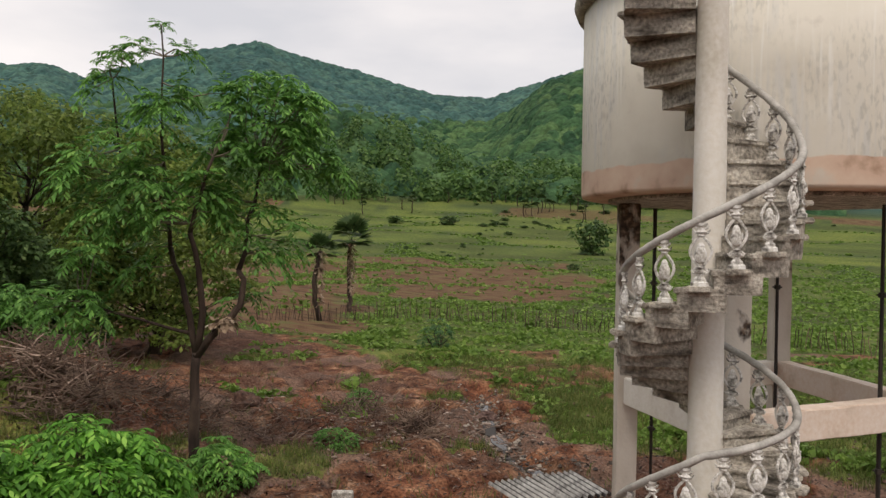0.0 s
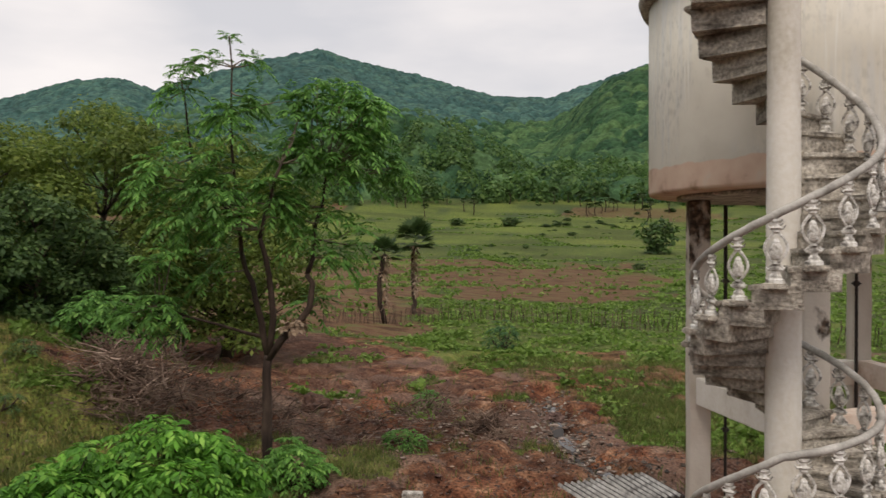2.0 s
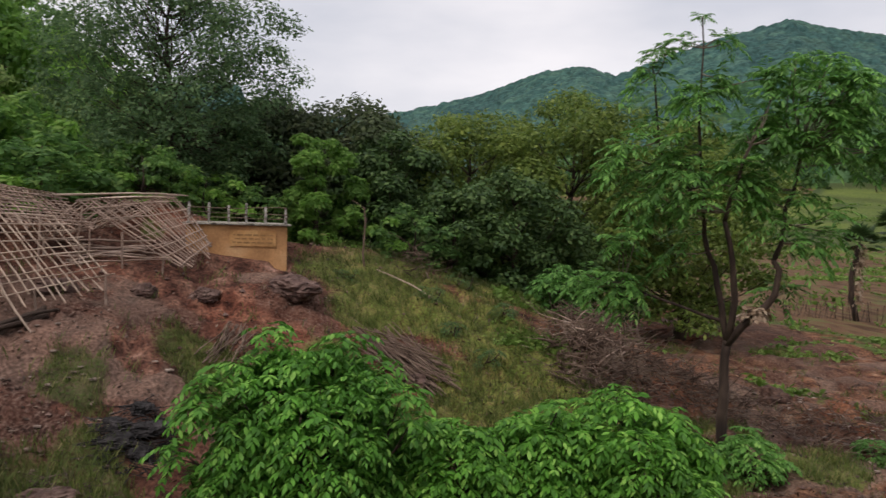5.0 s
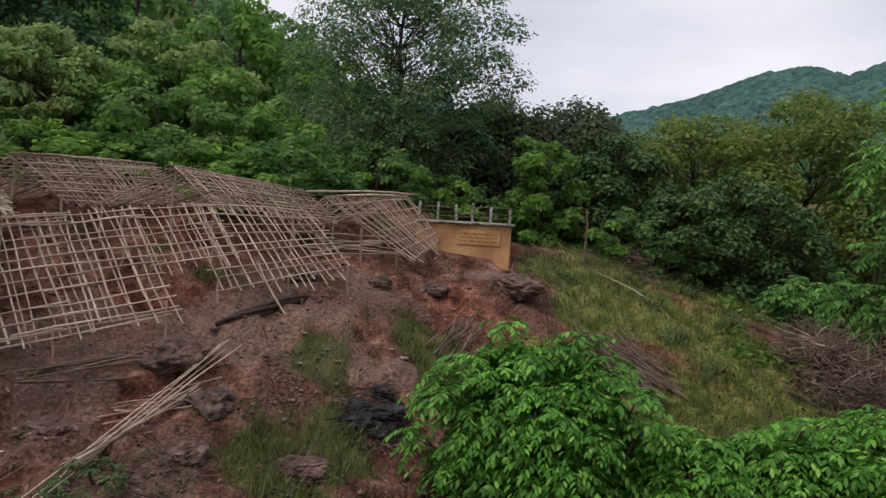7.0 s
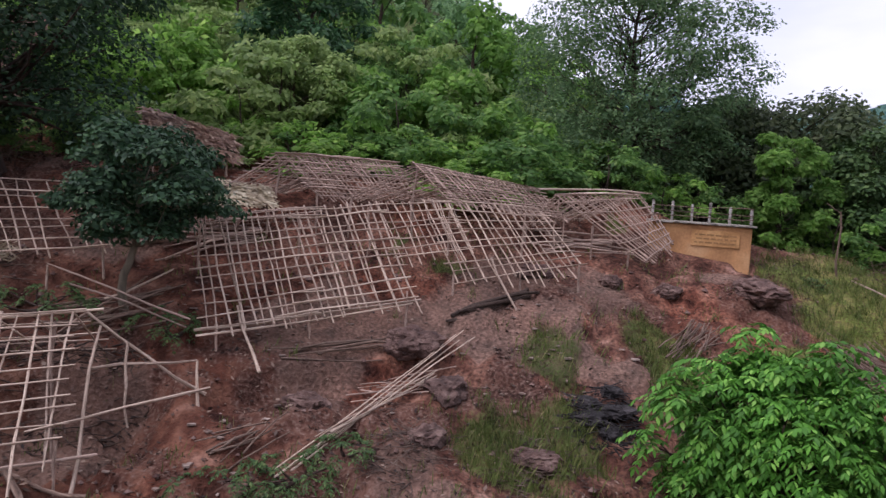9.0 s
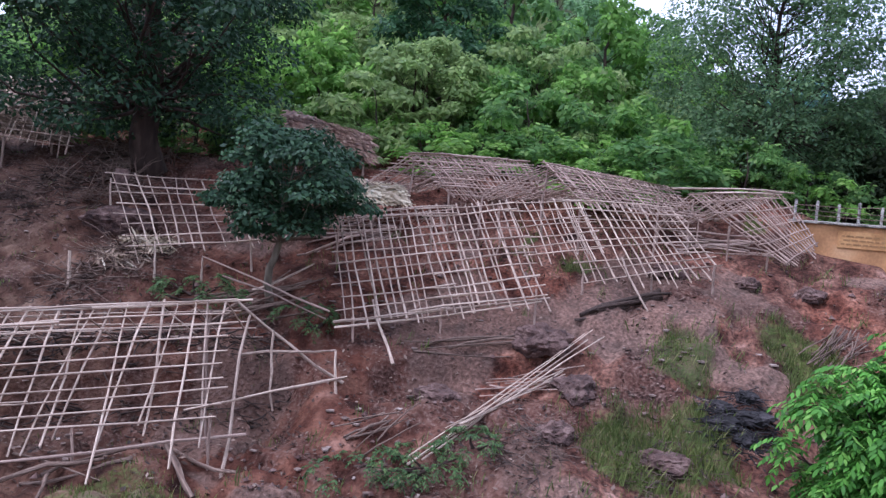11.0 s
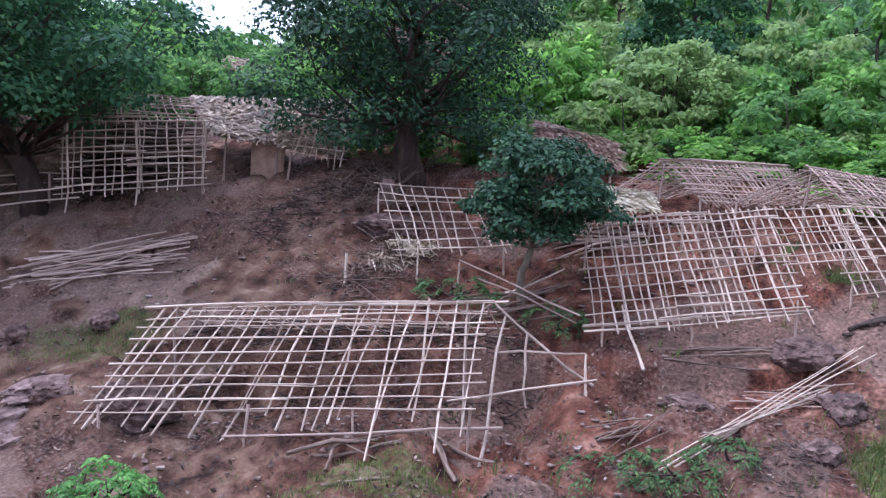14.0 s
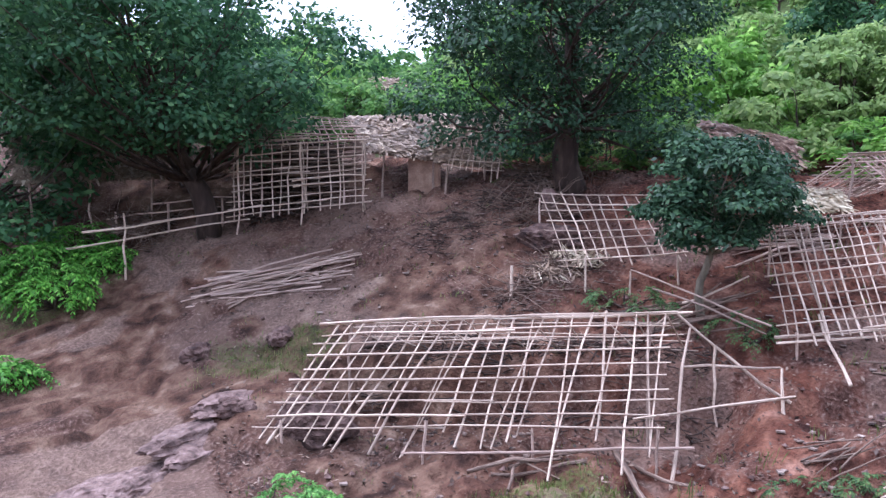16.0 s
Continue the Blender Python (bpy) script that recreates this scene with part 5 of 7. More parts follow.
# the slender tree with whorled compound leaves, at the edge of the yard
def slender_tree():
    rng = np.random.RandomState(21)
    x, y = -14.0, 9.38
    gz = ground_z(x, y) - 0.05
    t = thing("slender_tree", x, y, gz, "slender forked young tree with whorls of drooping compound leaves", "tree")
    right, far = np.array([0.556, 0.831, 0]), np.array([-0.831, 0.556, 0])

    def at(u, v, w=0.0):
        return np.array([x, y, gz]) + (right * u + far * w + np.array([0, 0, v])) * 0.95

    tb = Tubes()
    limb(tb, rng, at(0, -0.1), at(0.02, 2.45), 0.115, 0.085, 0, 7, 10)
    arms = [limb(tb, rng, at(0.02, 2.4), at(-0.55, 4.7, 0.2), 0.075, 0.05, 0.02, 6, 8),
            limb(tb, rng, at(0.02, 2.42), at(-0.15, 5.0, -0.3), 0.08, 0.05, 0.02, 6, 8),
            limb(tb, rng, at(0.0, 2.35), at(0.85, 4.2, -0.1), 0.085, 0.055, 0.06, 6, 8)]
    arms.append(limb(tb, rng, arms[0][-1], at(-0.75, 7.0, 0.2), 0.05, 0.03, 0, 6, 6))
    arms.append(limb(tb, rng, arms[1][-1], at(0.3, 6.6, -0.3), 0.05, 0.03, 0, 6, 6))
    arms.append(limb(tb, rng, arms[2][-1], at(1.35, 6.6, 0.2), 0.055, 0.03, 0.02, 6, 6))
    arms.append(limb(tb, rng, arms[3][-1], at(-0.78, 9.35, 0.1), 0.03, 0.015, 0, 5, 6))
    arms.append(limb(tb, rng, arms[3][2], at(-1.75, 8.2, 0.3), 0.03, 0.02, 0.12, 5, 6))
    arms.append(limb(tb, rng, arms[0][1], at(-2.2, 3.6, -0.3), 0.04, 0.025, 0.1, 5, 6))
    nodes = [p for a in arms for p in a[1:]]
    tips, scale = [], []
    masses = ((-1.8, 6.5, 0.9, 0.6, 0.7, 9), (1.55, 7.5, 1.15, 1.15, 0.9, 34), (0.75, 6.2, 1.0, 0.9, 0.9, 14), (-0.7, 5.8, 1.7, 0.8, 1.2, 19), (-1.6, 4.7, 1.1, 0.6, 0.9, 7), (-2.4, 3.6, 0.9, 0.6, 0.7, 6),
              (1.5, 5.0, 0.8, 0.7, 0.8, 9), (2.5, 6.5, 0.5, 0.4, 0.4, 5), (1.0, 3.7, 0.4, 0.2, 0.4, 2), (-0.9, 7.5, 0.5, 0.4, 0.4, 5))
    for u, v, a, b, c, n in masses:
        for _ in range(n):
            d = unit(rng.normal(size=3)) * rng.uniform(0.4, 1.0) ** 0.5
            tips.append(at(u + d[0] * a, v + d[1] * b, d[2] * c))
            scale.append(rng.uniform(0.95, 1.35))
    for u, v, k in ((-1.75, 8.2, 1), (-1.3, 8.95, 0.8), (-1.7, 8.65, 0.9), (-1.5, 8.75, 0.9), (-0.78, 9.4, 0.6), (-0.45, 8.9, 0.8), (-0.2, 8.85, 0.8), (-0.4, 8.1, 1.1), (-0.3, 7.9, 1), (-1.9, 8.3, 1), (-2.1, 7.95, 1), (-1.0, 8.85, 0.6)):
        tips.append(at(u, v, 0.1))
        scale.append(k)
    axes = []
    tw = Tubes()
    for p in tips:
        j = min(range(len(nodes)), key=lambda q: np.linalg.norm(nodes[q] - p) + 0.6 * max(0, nodes[q][2] - p[2]))
        limb(tw, rng, nodes[j], p, 0.02, 0.009, 0.05, 4, 4)
        axes.append(unit(p - nodes[j]) + np.array([0, 0, 0.8]))
    ob = tb.make("trunk", M_BARK)
    under(ob, t, "dark forked trunk")
    tagged(under(tw.make("branchwork", M_BARKPALE), t, "thin pale branches"), kind="stuff")
    under(quads("crown", rosettes(rng, tips, axes, np.array(scale) * 0.88, 10, 7, 0.155, 0.32, 0.4), M_LEAF), t)
    # a clump of withered pods
    under(quads("withered_pods", leaf_cloud(rng, [at(0.55, 3.05, -0.2)], [0.22], 140, 0.16), M_DRY), t)


slender_tree()


def leafy_shrub(x, y, wide, tall, seed, whorls, label, mat=None, scale=1.0, leaves=8, turn=0.0, long=1.0, category="shrub"):
    rng = np.random.RandomState(seed)
    gz = ground_z(x, y) - 0.05
    t = thing("leafy_shrub", x, y, gz, label, category, "bright shrubs below the roof")
    tb = Tubes()
    tips, axes, sc = [], [], []
    for i in range(whorls):
        a = i * 2.4 + rng.uniform(-0.4, 0.4)
        h = 1 - (i + 0.5) / whorls
        h = h ** 0.8
        rr = math.sqrt(max(0, 1 - (h * 1.9 - 0.9) ** 2 * 0.98)) * rng.uniform(0.72, 1.08) * (1 + 0.2 * math.sin(3 * a + seed) + 0.12 * math.sin(5 * a + 4 * h))
        u, v = rr * wide * long * math.cos(a), rr * wide * math.sin(a)
        c, s = math.cos(turn), math.sin(turn)
        p = np.array([x + u * c - v * s, y + u * s + v * c, gz + tall * (0.12 + 0.88 * h) * rng.uniform(0.82, 1.08) * (1 + 0.12 * math.sin(2 * a + seed))])
        tips.append(p)
        base = np.array([x, y, gz + tall * 0.25])
        axes.append(unit(p - base) + np.array([0, 0, 0.7]))
        sc.append(scale * rng.uniform(0.75, 1.2))
        if i % 3 == 0:
            limb(tb, rng, (x + rng.normal(0, 0.1), y + rng.normal(0, 0.1), gz), p, 0.035, 0.01, 0.05, 4, 5)
    under(tb.make("woody_base", M_BARK), t)
    under(quads("leaves", rosettes(rng, tips, axes, np.array(sc) * 0.8, leaves, 5, 0.17, 0.42, 0.5), mat or M_SHRUB), t)
    return t


leafy_shrub(-12.6, 0.8, 1.5, 2.6, 31, 270, "large bright green shrub with drooping compound leaves")
leafy_shrub(-12.2, 3.0, 1.05, 1.45, 32, 120, "low bright green shrub with fresh compound leaves")
leafy_shrub(-12.0, 6.1, 1.45, 1.75, 33, 165, "spreading bright green shrub with fresh compound leaves")
leafy_shrub(-12.2, 4.6, 0.95, 1.5, 37, 64, "low bright green shrub with fresh compound leaves")
leafy_shrub(-13.0, 9.3, 0.55, 0.8, 34, 30, "small green shrub at the foot of the slender tree", M_LEAF, 0.8)
leafy_shrub(-22.0, 9.2, 0.8, 1.6, 35, 34, "green leafy sapling beside the brush heap", M_LEAF, 1.0)
leafy_shrub(-16.9, 17.1, 0.5, 0.45, 36, 22, "small dark weed clump on the red earth", M_LEAF, 0.5)
leafy_shrub(-13.9, 13.2, 0.5, 0.5, 38, 22, "small dark weed clump on the red earth", M_LEAF, 0.5)
leafy_shrub(-23.4, 28.6, 0.7, 1.25, 39, 30, "low bush standing in the meadow", M_DEEP, 0.6)
leafy_shrub(-10.1, -7.1, 0.9, 0.28, 40, 16, "low dark weeds beside the fallen poles", M_LOWWEED, 0.42)
leafy_shrub(-10.5, -6.4, 0.8, 0.4, 60, 22, "low dark weeds beside the fallen poles", M_LOWWEED, 0.42)
leafy_shrub(-11.2, -5.8, 0.6, 0.3, 61, 12, "low dark weeds beside the fallen poles", M_LOWWEED, 0.42)
for i, (x, y, w) in enumerate(((-21.9, 2.6, 0.35), (-21.2, 4.9, 0.45), (-22.6, 6.2, 0.6), (-20.4, 6.8, 0.4), (-19.2, 5.0, 0.3), (-18.0, 5.6, 0.35))):
    leafy_shrub(x, y, w, 1.1 * w, 62 + i, 12, "small green weed standing in the grass", M_LOWWEED, 0.36)
leafy_shrub(-12.0, -12.2, 0.9, 0.45, 41, 26, "low green weeds between the huts", M_LOWWEED, 0.42)
leafy_shrub(-12.6, -9.9, 0.6, 0.5, 42, 18, "low dark weeds under the pole frame", M_LOWWEED, 0.42)
leafy_shrub(-3.9, -11.6, 0.6, 0.5, 43, 24, "small bright weed clump on bare earth", M_LEAF, 0.6)
for i, (x, y, w) in enumerate(((-3.4, -24.6, 1.3), (-2.2, -26.0, 1.6), (-4.6, -25.6, 1.0), (-3.5, -23.3, 1.1), (-4.9, -24.3, 0.8), (-0.9, -22.5, 1.0), (-1.9, -20.3, 0.5))):
    leafy_shrub(x, y, w, w * 0.9, 50 + i, int(40 * w), "bright green bush at the edge of the clearing", M_SHRUB, 0.8)

# nearer woods behind the yard
build_tree("tree", -30.5, 13.2, "broad olive-green tree with a feathery rounded crown", M_OLIVE, 1, 9.2, 4.6, 0.26, 70, 30000, 0.2, 0.12, 0.2, group="olive trees at the wood's edge", slim=0.55)
build_tree("tree", -31.5, 9.0, "broad olive-green tree with a feathery rounded crown", M_OLIVE, 2, 7.2, 4.2, 0.24, 60, 27000, 0.2, 0.12, 0.2, group="olive trees at the wood's edge", slim=0.55)
build_tree("tree", -29.5, 17.8, "broad olive-green tree with a feathery rounded crown", M_OLIVE, 3, 8.8, 4.2, 0.24, 60, 27000, 0.2, 0.1, 0.2, group="olive trees at the wood's edge", slim=0.55)
build_tree("tree", -26.5, 9.2, "dense dark green bushy tree at the slope's edge", M_THICKET, 4, 4.4, 3.0, 0.16, 40, 16000, 0.18, 0.08, 0.2)
build_tree("tree", -29.0, 12.6, "dense dark green bushy tree at the slope's edge", M_THICKET, 5, 3.6, 2.6, 0.16, 40, 18000, 0.18, 0.08, 0.2)
build_tree("tree", -32.0, 3.4, "dark vine-hung tree with a low wide crown", M_DARK, 6, 5.6, 3.9, 0.25, 70, 22000, 0.22, 0.2, 0.25)
build_tree("tree", -32.5, 0.4, "dark vine-hung tree with a low wide crown", M_DARK, 7, 4.7, 3.4, 0.25, 60, 20000, 0.22, 0.2, 0.25)
build_tree("tree", -28.2, -2.5, "tall dark tree with an open airy crown", M_AIRY, 8, 9.6, 3.9, 0.15, 190, 46000, 0.14, 0.06, 0.3, flat=0.8, clump_r=0.165)
build_tree("tree", -26.0, 2.2, "young tree with fresh bright green leaves", M_FRESH, 9, 3.9, 1.35, 0.1, 26, 9000, 0.17, 0.15, 0.3)
build_tree("tree", -28.0, 5.0, "dark green bushes behind the ochre building", M_THICKET, 10, 4.4, 2.6, 0.14, 36, 14000, 0.18, 0.08, 0.2)
build_tree("tree", -25.2, 6.6, "dark green bushes behind the ochre building", M_THICKET, 16, 2.6, 1.8, 0.1, 24, 9000, 0.16, 0.08, 0.2)
# big trees among the huts
build_tree("tree", -14.9, -16.6, "big dark green spreading tree with a thick trunk above the huts", M_SHADE, 11, 9.0, 4.3, 0.34, 84, 46000, 0.145, 0.12, 0.24, bark=M_BARK)
build_tree("tree", -12.75, -11.05, "small dark green tree with a rounded crown beside the pole frame", M_SHADE, 12, 3.8, 1.5, 0.075, 44, 15000, 0.115, 0.44, 0.45, (0.1, 0.5), bark=M_BARKPALE, flat=0.55, clump_r=0.24)
build_tree("tree", -7.6, -23.6, "old dark green tree with a gnarled trunk at the clearing", M_DEEP, 13, 7.8, 4.7, 0.3, 100, 40000, 0.18, 0.3, 0.24, (2.4, -0.4), bark=M_BARK)
build_tree("tree", -2.5, -27.5, "dark green tree at the edge of the clearing", M_DEEP, 14, 8.0, 3.8, 0.26, 56, 18000, 0.22, 0.1, 0.2)

build_tree("tree", -28.6, -15.2, "dark broad-leaved tree standing above the bushes", M_DEEP, 17, 6.2, 2.7, 0.18, 46, 12000, 0.22, 0.05, 0.2)
build_tree("tree", -24.6, -13.6, "pale yellow-green feathery tree behind the huts", M_PALE, 18, 3.3, 2.1, 0.1, 40, 11000, 0.16, 0.05, 0.25, flat=0.75)

# ---- wood on the hillside ----
WOOD_KINDS = []
for i, (mat, tall, wide, lab, sd) in enumerate(((M_FOREST, 7.5, 3.3, "leafy green forest tree on the hillside", 71), (M_FRESH, 6.0, 3.0, "fresh light green forest tree on the hillside", 72),
                                                (M_DEEP, 8.0, 3.4, "dark green forest tree on the hillside", 73), (M_PALE, 5.0, 2.6, "pale green feathery tree on the hillside", 74), (M_FOREST, 9.0, 3.8, "tall green forest tree on the hillside", 75), (M_MIST, 7.0, 3.4, "forest tree high on the hillside, leaves paled for haze", 76))):
    WOOD_KINDS.append((mat, tall, wide, lab, sd))


def wood():
    rng = np.random.RandomState(8)
    protos = []
    spots = []
    tries = 0
    for i, az in enumerate((96.5, 98, 99.5, 101, 102.5, 104, 105.5, 107)):
        r = 40 + 6 * (i % 3)
        spots.append((-r * math.sin(radians(az)), r * math.cos(radians(az))))
    for i in range(13):
        az, r = 141 + 2 * i, 46 + 4 * (i % 3)
        spots.append((-r * math.sin(radians(az)), r * math.cos(radians(az))))
    while len(spots) < 160 and tries < 9000:
        tries += 1
        az, r = rng.uniform(90, 170), 28 + 80 * rng.rand() ** 1.15
        x, y = -r * math.sin(radians(az)), r * math.cos(radians(az))
        if az < 93 or (az < 98 and r < 34):
            continue
        if 144 < az < 156 and r < 38:
            continue
        if az > 128 and r < 33:
            continue
        if az > 140 and r < 36:
            continue
        if x > -19 and r < 34:
            continue
        gap = 2.4 + 0.035 * r
        if any((x - a) ** 2 + (y - b) ** 2 < gap * gap for a, b in spots):
            continue
        spots.append((x, y))
    for i, (x, y) in enumerate(spots):
        r = math.hypot(x, y)
        # the haze-coloured kind is mixed in only beyond 46 m
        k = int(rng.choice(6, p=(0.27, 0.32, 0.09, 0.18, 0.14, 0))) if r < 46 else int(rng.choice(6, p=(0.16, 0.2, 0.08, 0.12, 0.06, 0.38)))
        if r < 34 and k in (2, 4):
            k = 1
        while len(protos) < 6:
            mat, tall, wide, lab, sd = WOOD_KINDS[len(protos)]
            protos.append(None)
        sc = rng.uniform(0.75, 1.15) * (0.75 if r < 36 else 1)
        z = ground_z(x, y) - 0.3
        az = math.degrees(math.atan2(-x, y))
        rise = float(np.interp(az, (90, 96, 98.5, 101.5, 104, 108, 136, 141, 145, 151, 155, 165), (0.1, 0.15, 0.175, 0.215, 0.26, 0.5, 0.5, 0.3, 0.16, 0.165, 0.3, 0.4)))
        rise = min(rise, 0.17) if r < 36 else rise
        sc = min(sc, (5 + rise * r - z) / (1.08 * WOOD_KINDS[k][1]))
        if sc < 0.35:
            continue
        if protos[k] is None:
            mat, tall, wide, lab, sd = WOOD_KINDS[k]
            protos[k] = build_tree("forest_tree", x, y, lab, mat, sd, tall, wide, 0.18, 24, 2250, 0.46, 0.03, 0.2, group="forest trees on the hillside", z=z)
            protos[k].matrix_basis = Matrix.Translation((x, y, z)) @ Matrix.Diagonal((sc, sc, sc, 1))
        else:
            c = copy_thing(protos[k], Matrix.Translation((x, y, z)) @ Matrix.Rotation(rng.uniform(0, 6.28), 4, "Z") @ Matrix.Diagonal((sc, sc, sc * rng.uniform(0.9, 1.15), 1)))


wood()


def crown_bumps(x, y, cell, seed):
    """Rounded tree crowns packed side by side: height 0..1 and a tone for each crown."""
    a, b = x / cell, y / cell
    ai, bi = np.floor(a), np.floor(b)
    top, tone = np.zeros(np.shape(x)), np.zeros(np.shape(x))
    for i in (-1, 0, 1):
        for j in (-1, 0, 1):
            ca, cb = ai + i, bi + j
            h = np.sin(ca * 127.1 + cb * 311.7 + seed) * 43758.5453
            h1, h2, h3 = h - np.floor(h), h * 5.17 - np.floor(h * 5.17), h * 9.73 - np.floor(h * 9.73)
            d = np.hypot(a - ca - h1, b - cb - h2) / (0.55 + 0.4 * h3)
            dome = np.sqrt(np.maximum(0, 1 - d * d)) * (0.55 + 0.45 * h2)
            tone = np.where(dome > top, h3 * 3.1 - np.floor(h3 * 3.1), tone)
            top = np.maximum(top, dome)
    return top, tone


def canopy(name, az0, az1, n_az, r0, r1, n_r, cell, rough, mat, label):
    """Closed tree cover of a far hill, uneven crown by crown."""
    rng = np.random.RandomState(n_az)
    rr, aa = np.meshgrid(np.linspace(r0, r1, n_r), np.radians(np.linspace(az0, az1, n_az)), indexing="ij")
    rr = rr + rng.uniform(-1, 1, rr.shape) * (r1 - r0) / n_r * 0.3
    x, y = -rr * np.sin(aa), rr * np.cos(aa)
    bump_, tone = crown_bumps(x, y, cell, 5.0)
    z = height(x, y) + step01(420, 800, rr) * 14 * (waves(x, y, 0.011, 6) - 0.6) + (0.5 + rough * bump_ + 0.12 * rough * rng.rand(*rr.shape)) * step01(r0 - 1, r0 + 14, rr) - 2.0 * step01(r0 + 8, r0, rr)
    if r0 > 400:
        z = z - 40 * step01(41, 37, np.degrees(aa)) * (1 - step01(600, 650, rr))
    i, j = np.meshgrid(np.arange(n_r - 1), np.arange(n_az - 1), indexing="ij")
    k = i * n_az + j
    faces = np.stack([k, k + n_az, k + n_az + 1, k + 1], -1).reshape(-1, 4)
    ob = mesh_object(name, np.stack([x, y, z], -1).reshape(-1, 3).tolist(), faces.tolist(), mat, True)
    att = ob.data.color_attributes.new("tone", "FLOAT_COLOR", "POINT")
    one = np.ones_like(tone)
    att.data.foreach_set("color", np.stack([tone, tone, tone, one], -1).astype(np.float32).ravel())
    tagged(ob, label, "woodland", kind="stuff")


canopy("far_hazed_canopy", 14, 98, 640, 500, 960, 150, 10.0, 7.5, M_CANOPY, "closed far-hill tree cover with haze blue put into its colour")
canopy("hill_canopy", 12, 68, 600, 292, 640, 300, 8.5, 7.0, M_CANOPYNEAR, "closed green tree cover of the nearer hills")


def edge_wood():
    """Bushier trees along the foot of the hills."""
    rng = np.random.RandomState(19)
    n = 400
    az = rng.uniform(16, 70, n)
    r = rng.uniform(285, 390, n)
    x, y = -r * np.sin(np.radians(az)), r * np.cos(np.radians(az))
    z = height(x, y)
    size = rng.uniform(6, 12, n)
    per = 210
    k = np.repeat(np.arange(n), per)
    d = unit(rng.normal(size=(n * per, 3)))
    d[:, 2] = np.abs(d[:, 2]) * 1.2 - 0.15
    lump = 1 + 0.25 * np.sin(4 * np.arctan2(d[:, 1], d[:, 0]) + k) * np.sin(5 * d[:, 2] + k)
    p = np.stack([x, y, z], 1)[k] + d * (size[k] * lump * rng.uniform(0.75, 1.0, n * per))[:, None] * np.array([0.65, 0.65, 0.95])
    nr = unit(d + rng.normal(0, 0.5, d.shape))
    a = unit(np.cross(nr, rng.normal(size=d.shape)))
    b = np.cross(nr, a)
    s = rng.uniform(0.42, 0.9, n * per)[:, None]
    ob = quads("edge_wood", np.stack([p - a * s, p - b * s, p + a * s, p + b * s], 1), M_EDGE)
    tagged(ob, "green trees along the foot of the wooded hill", "woodland", kind="stuff")


edge_wood()


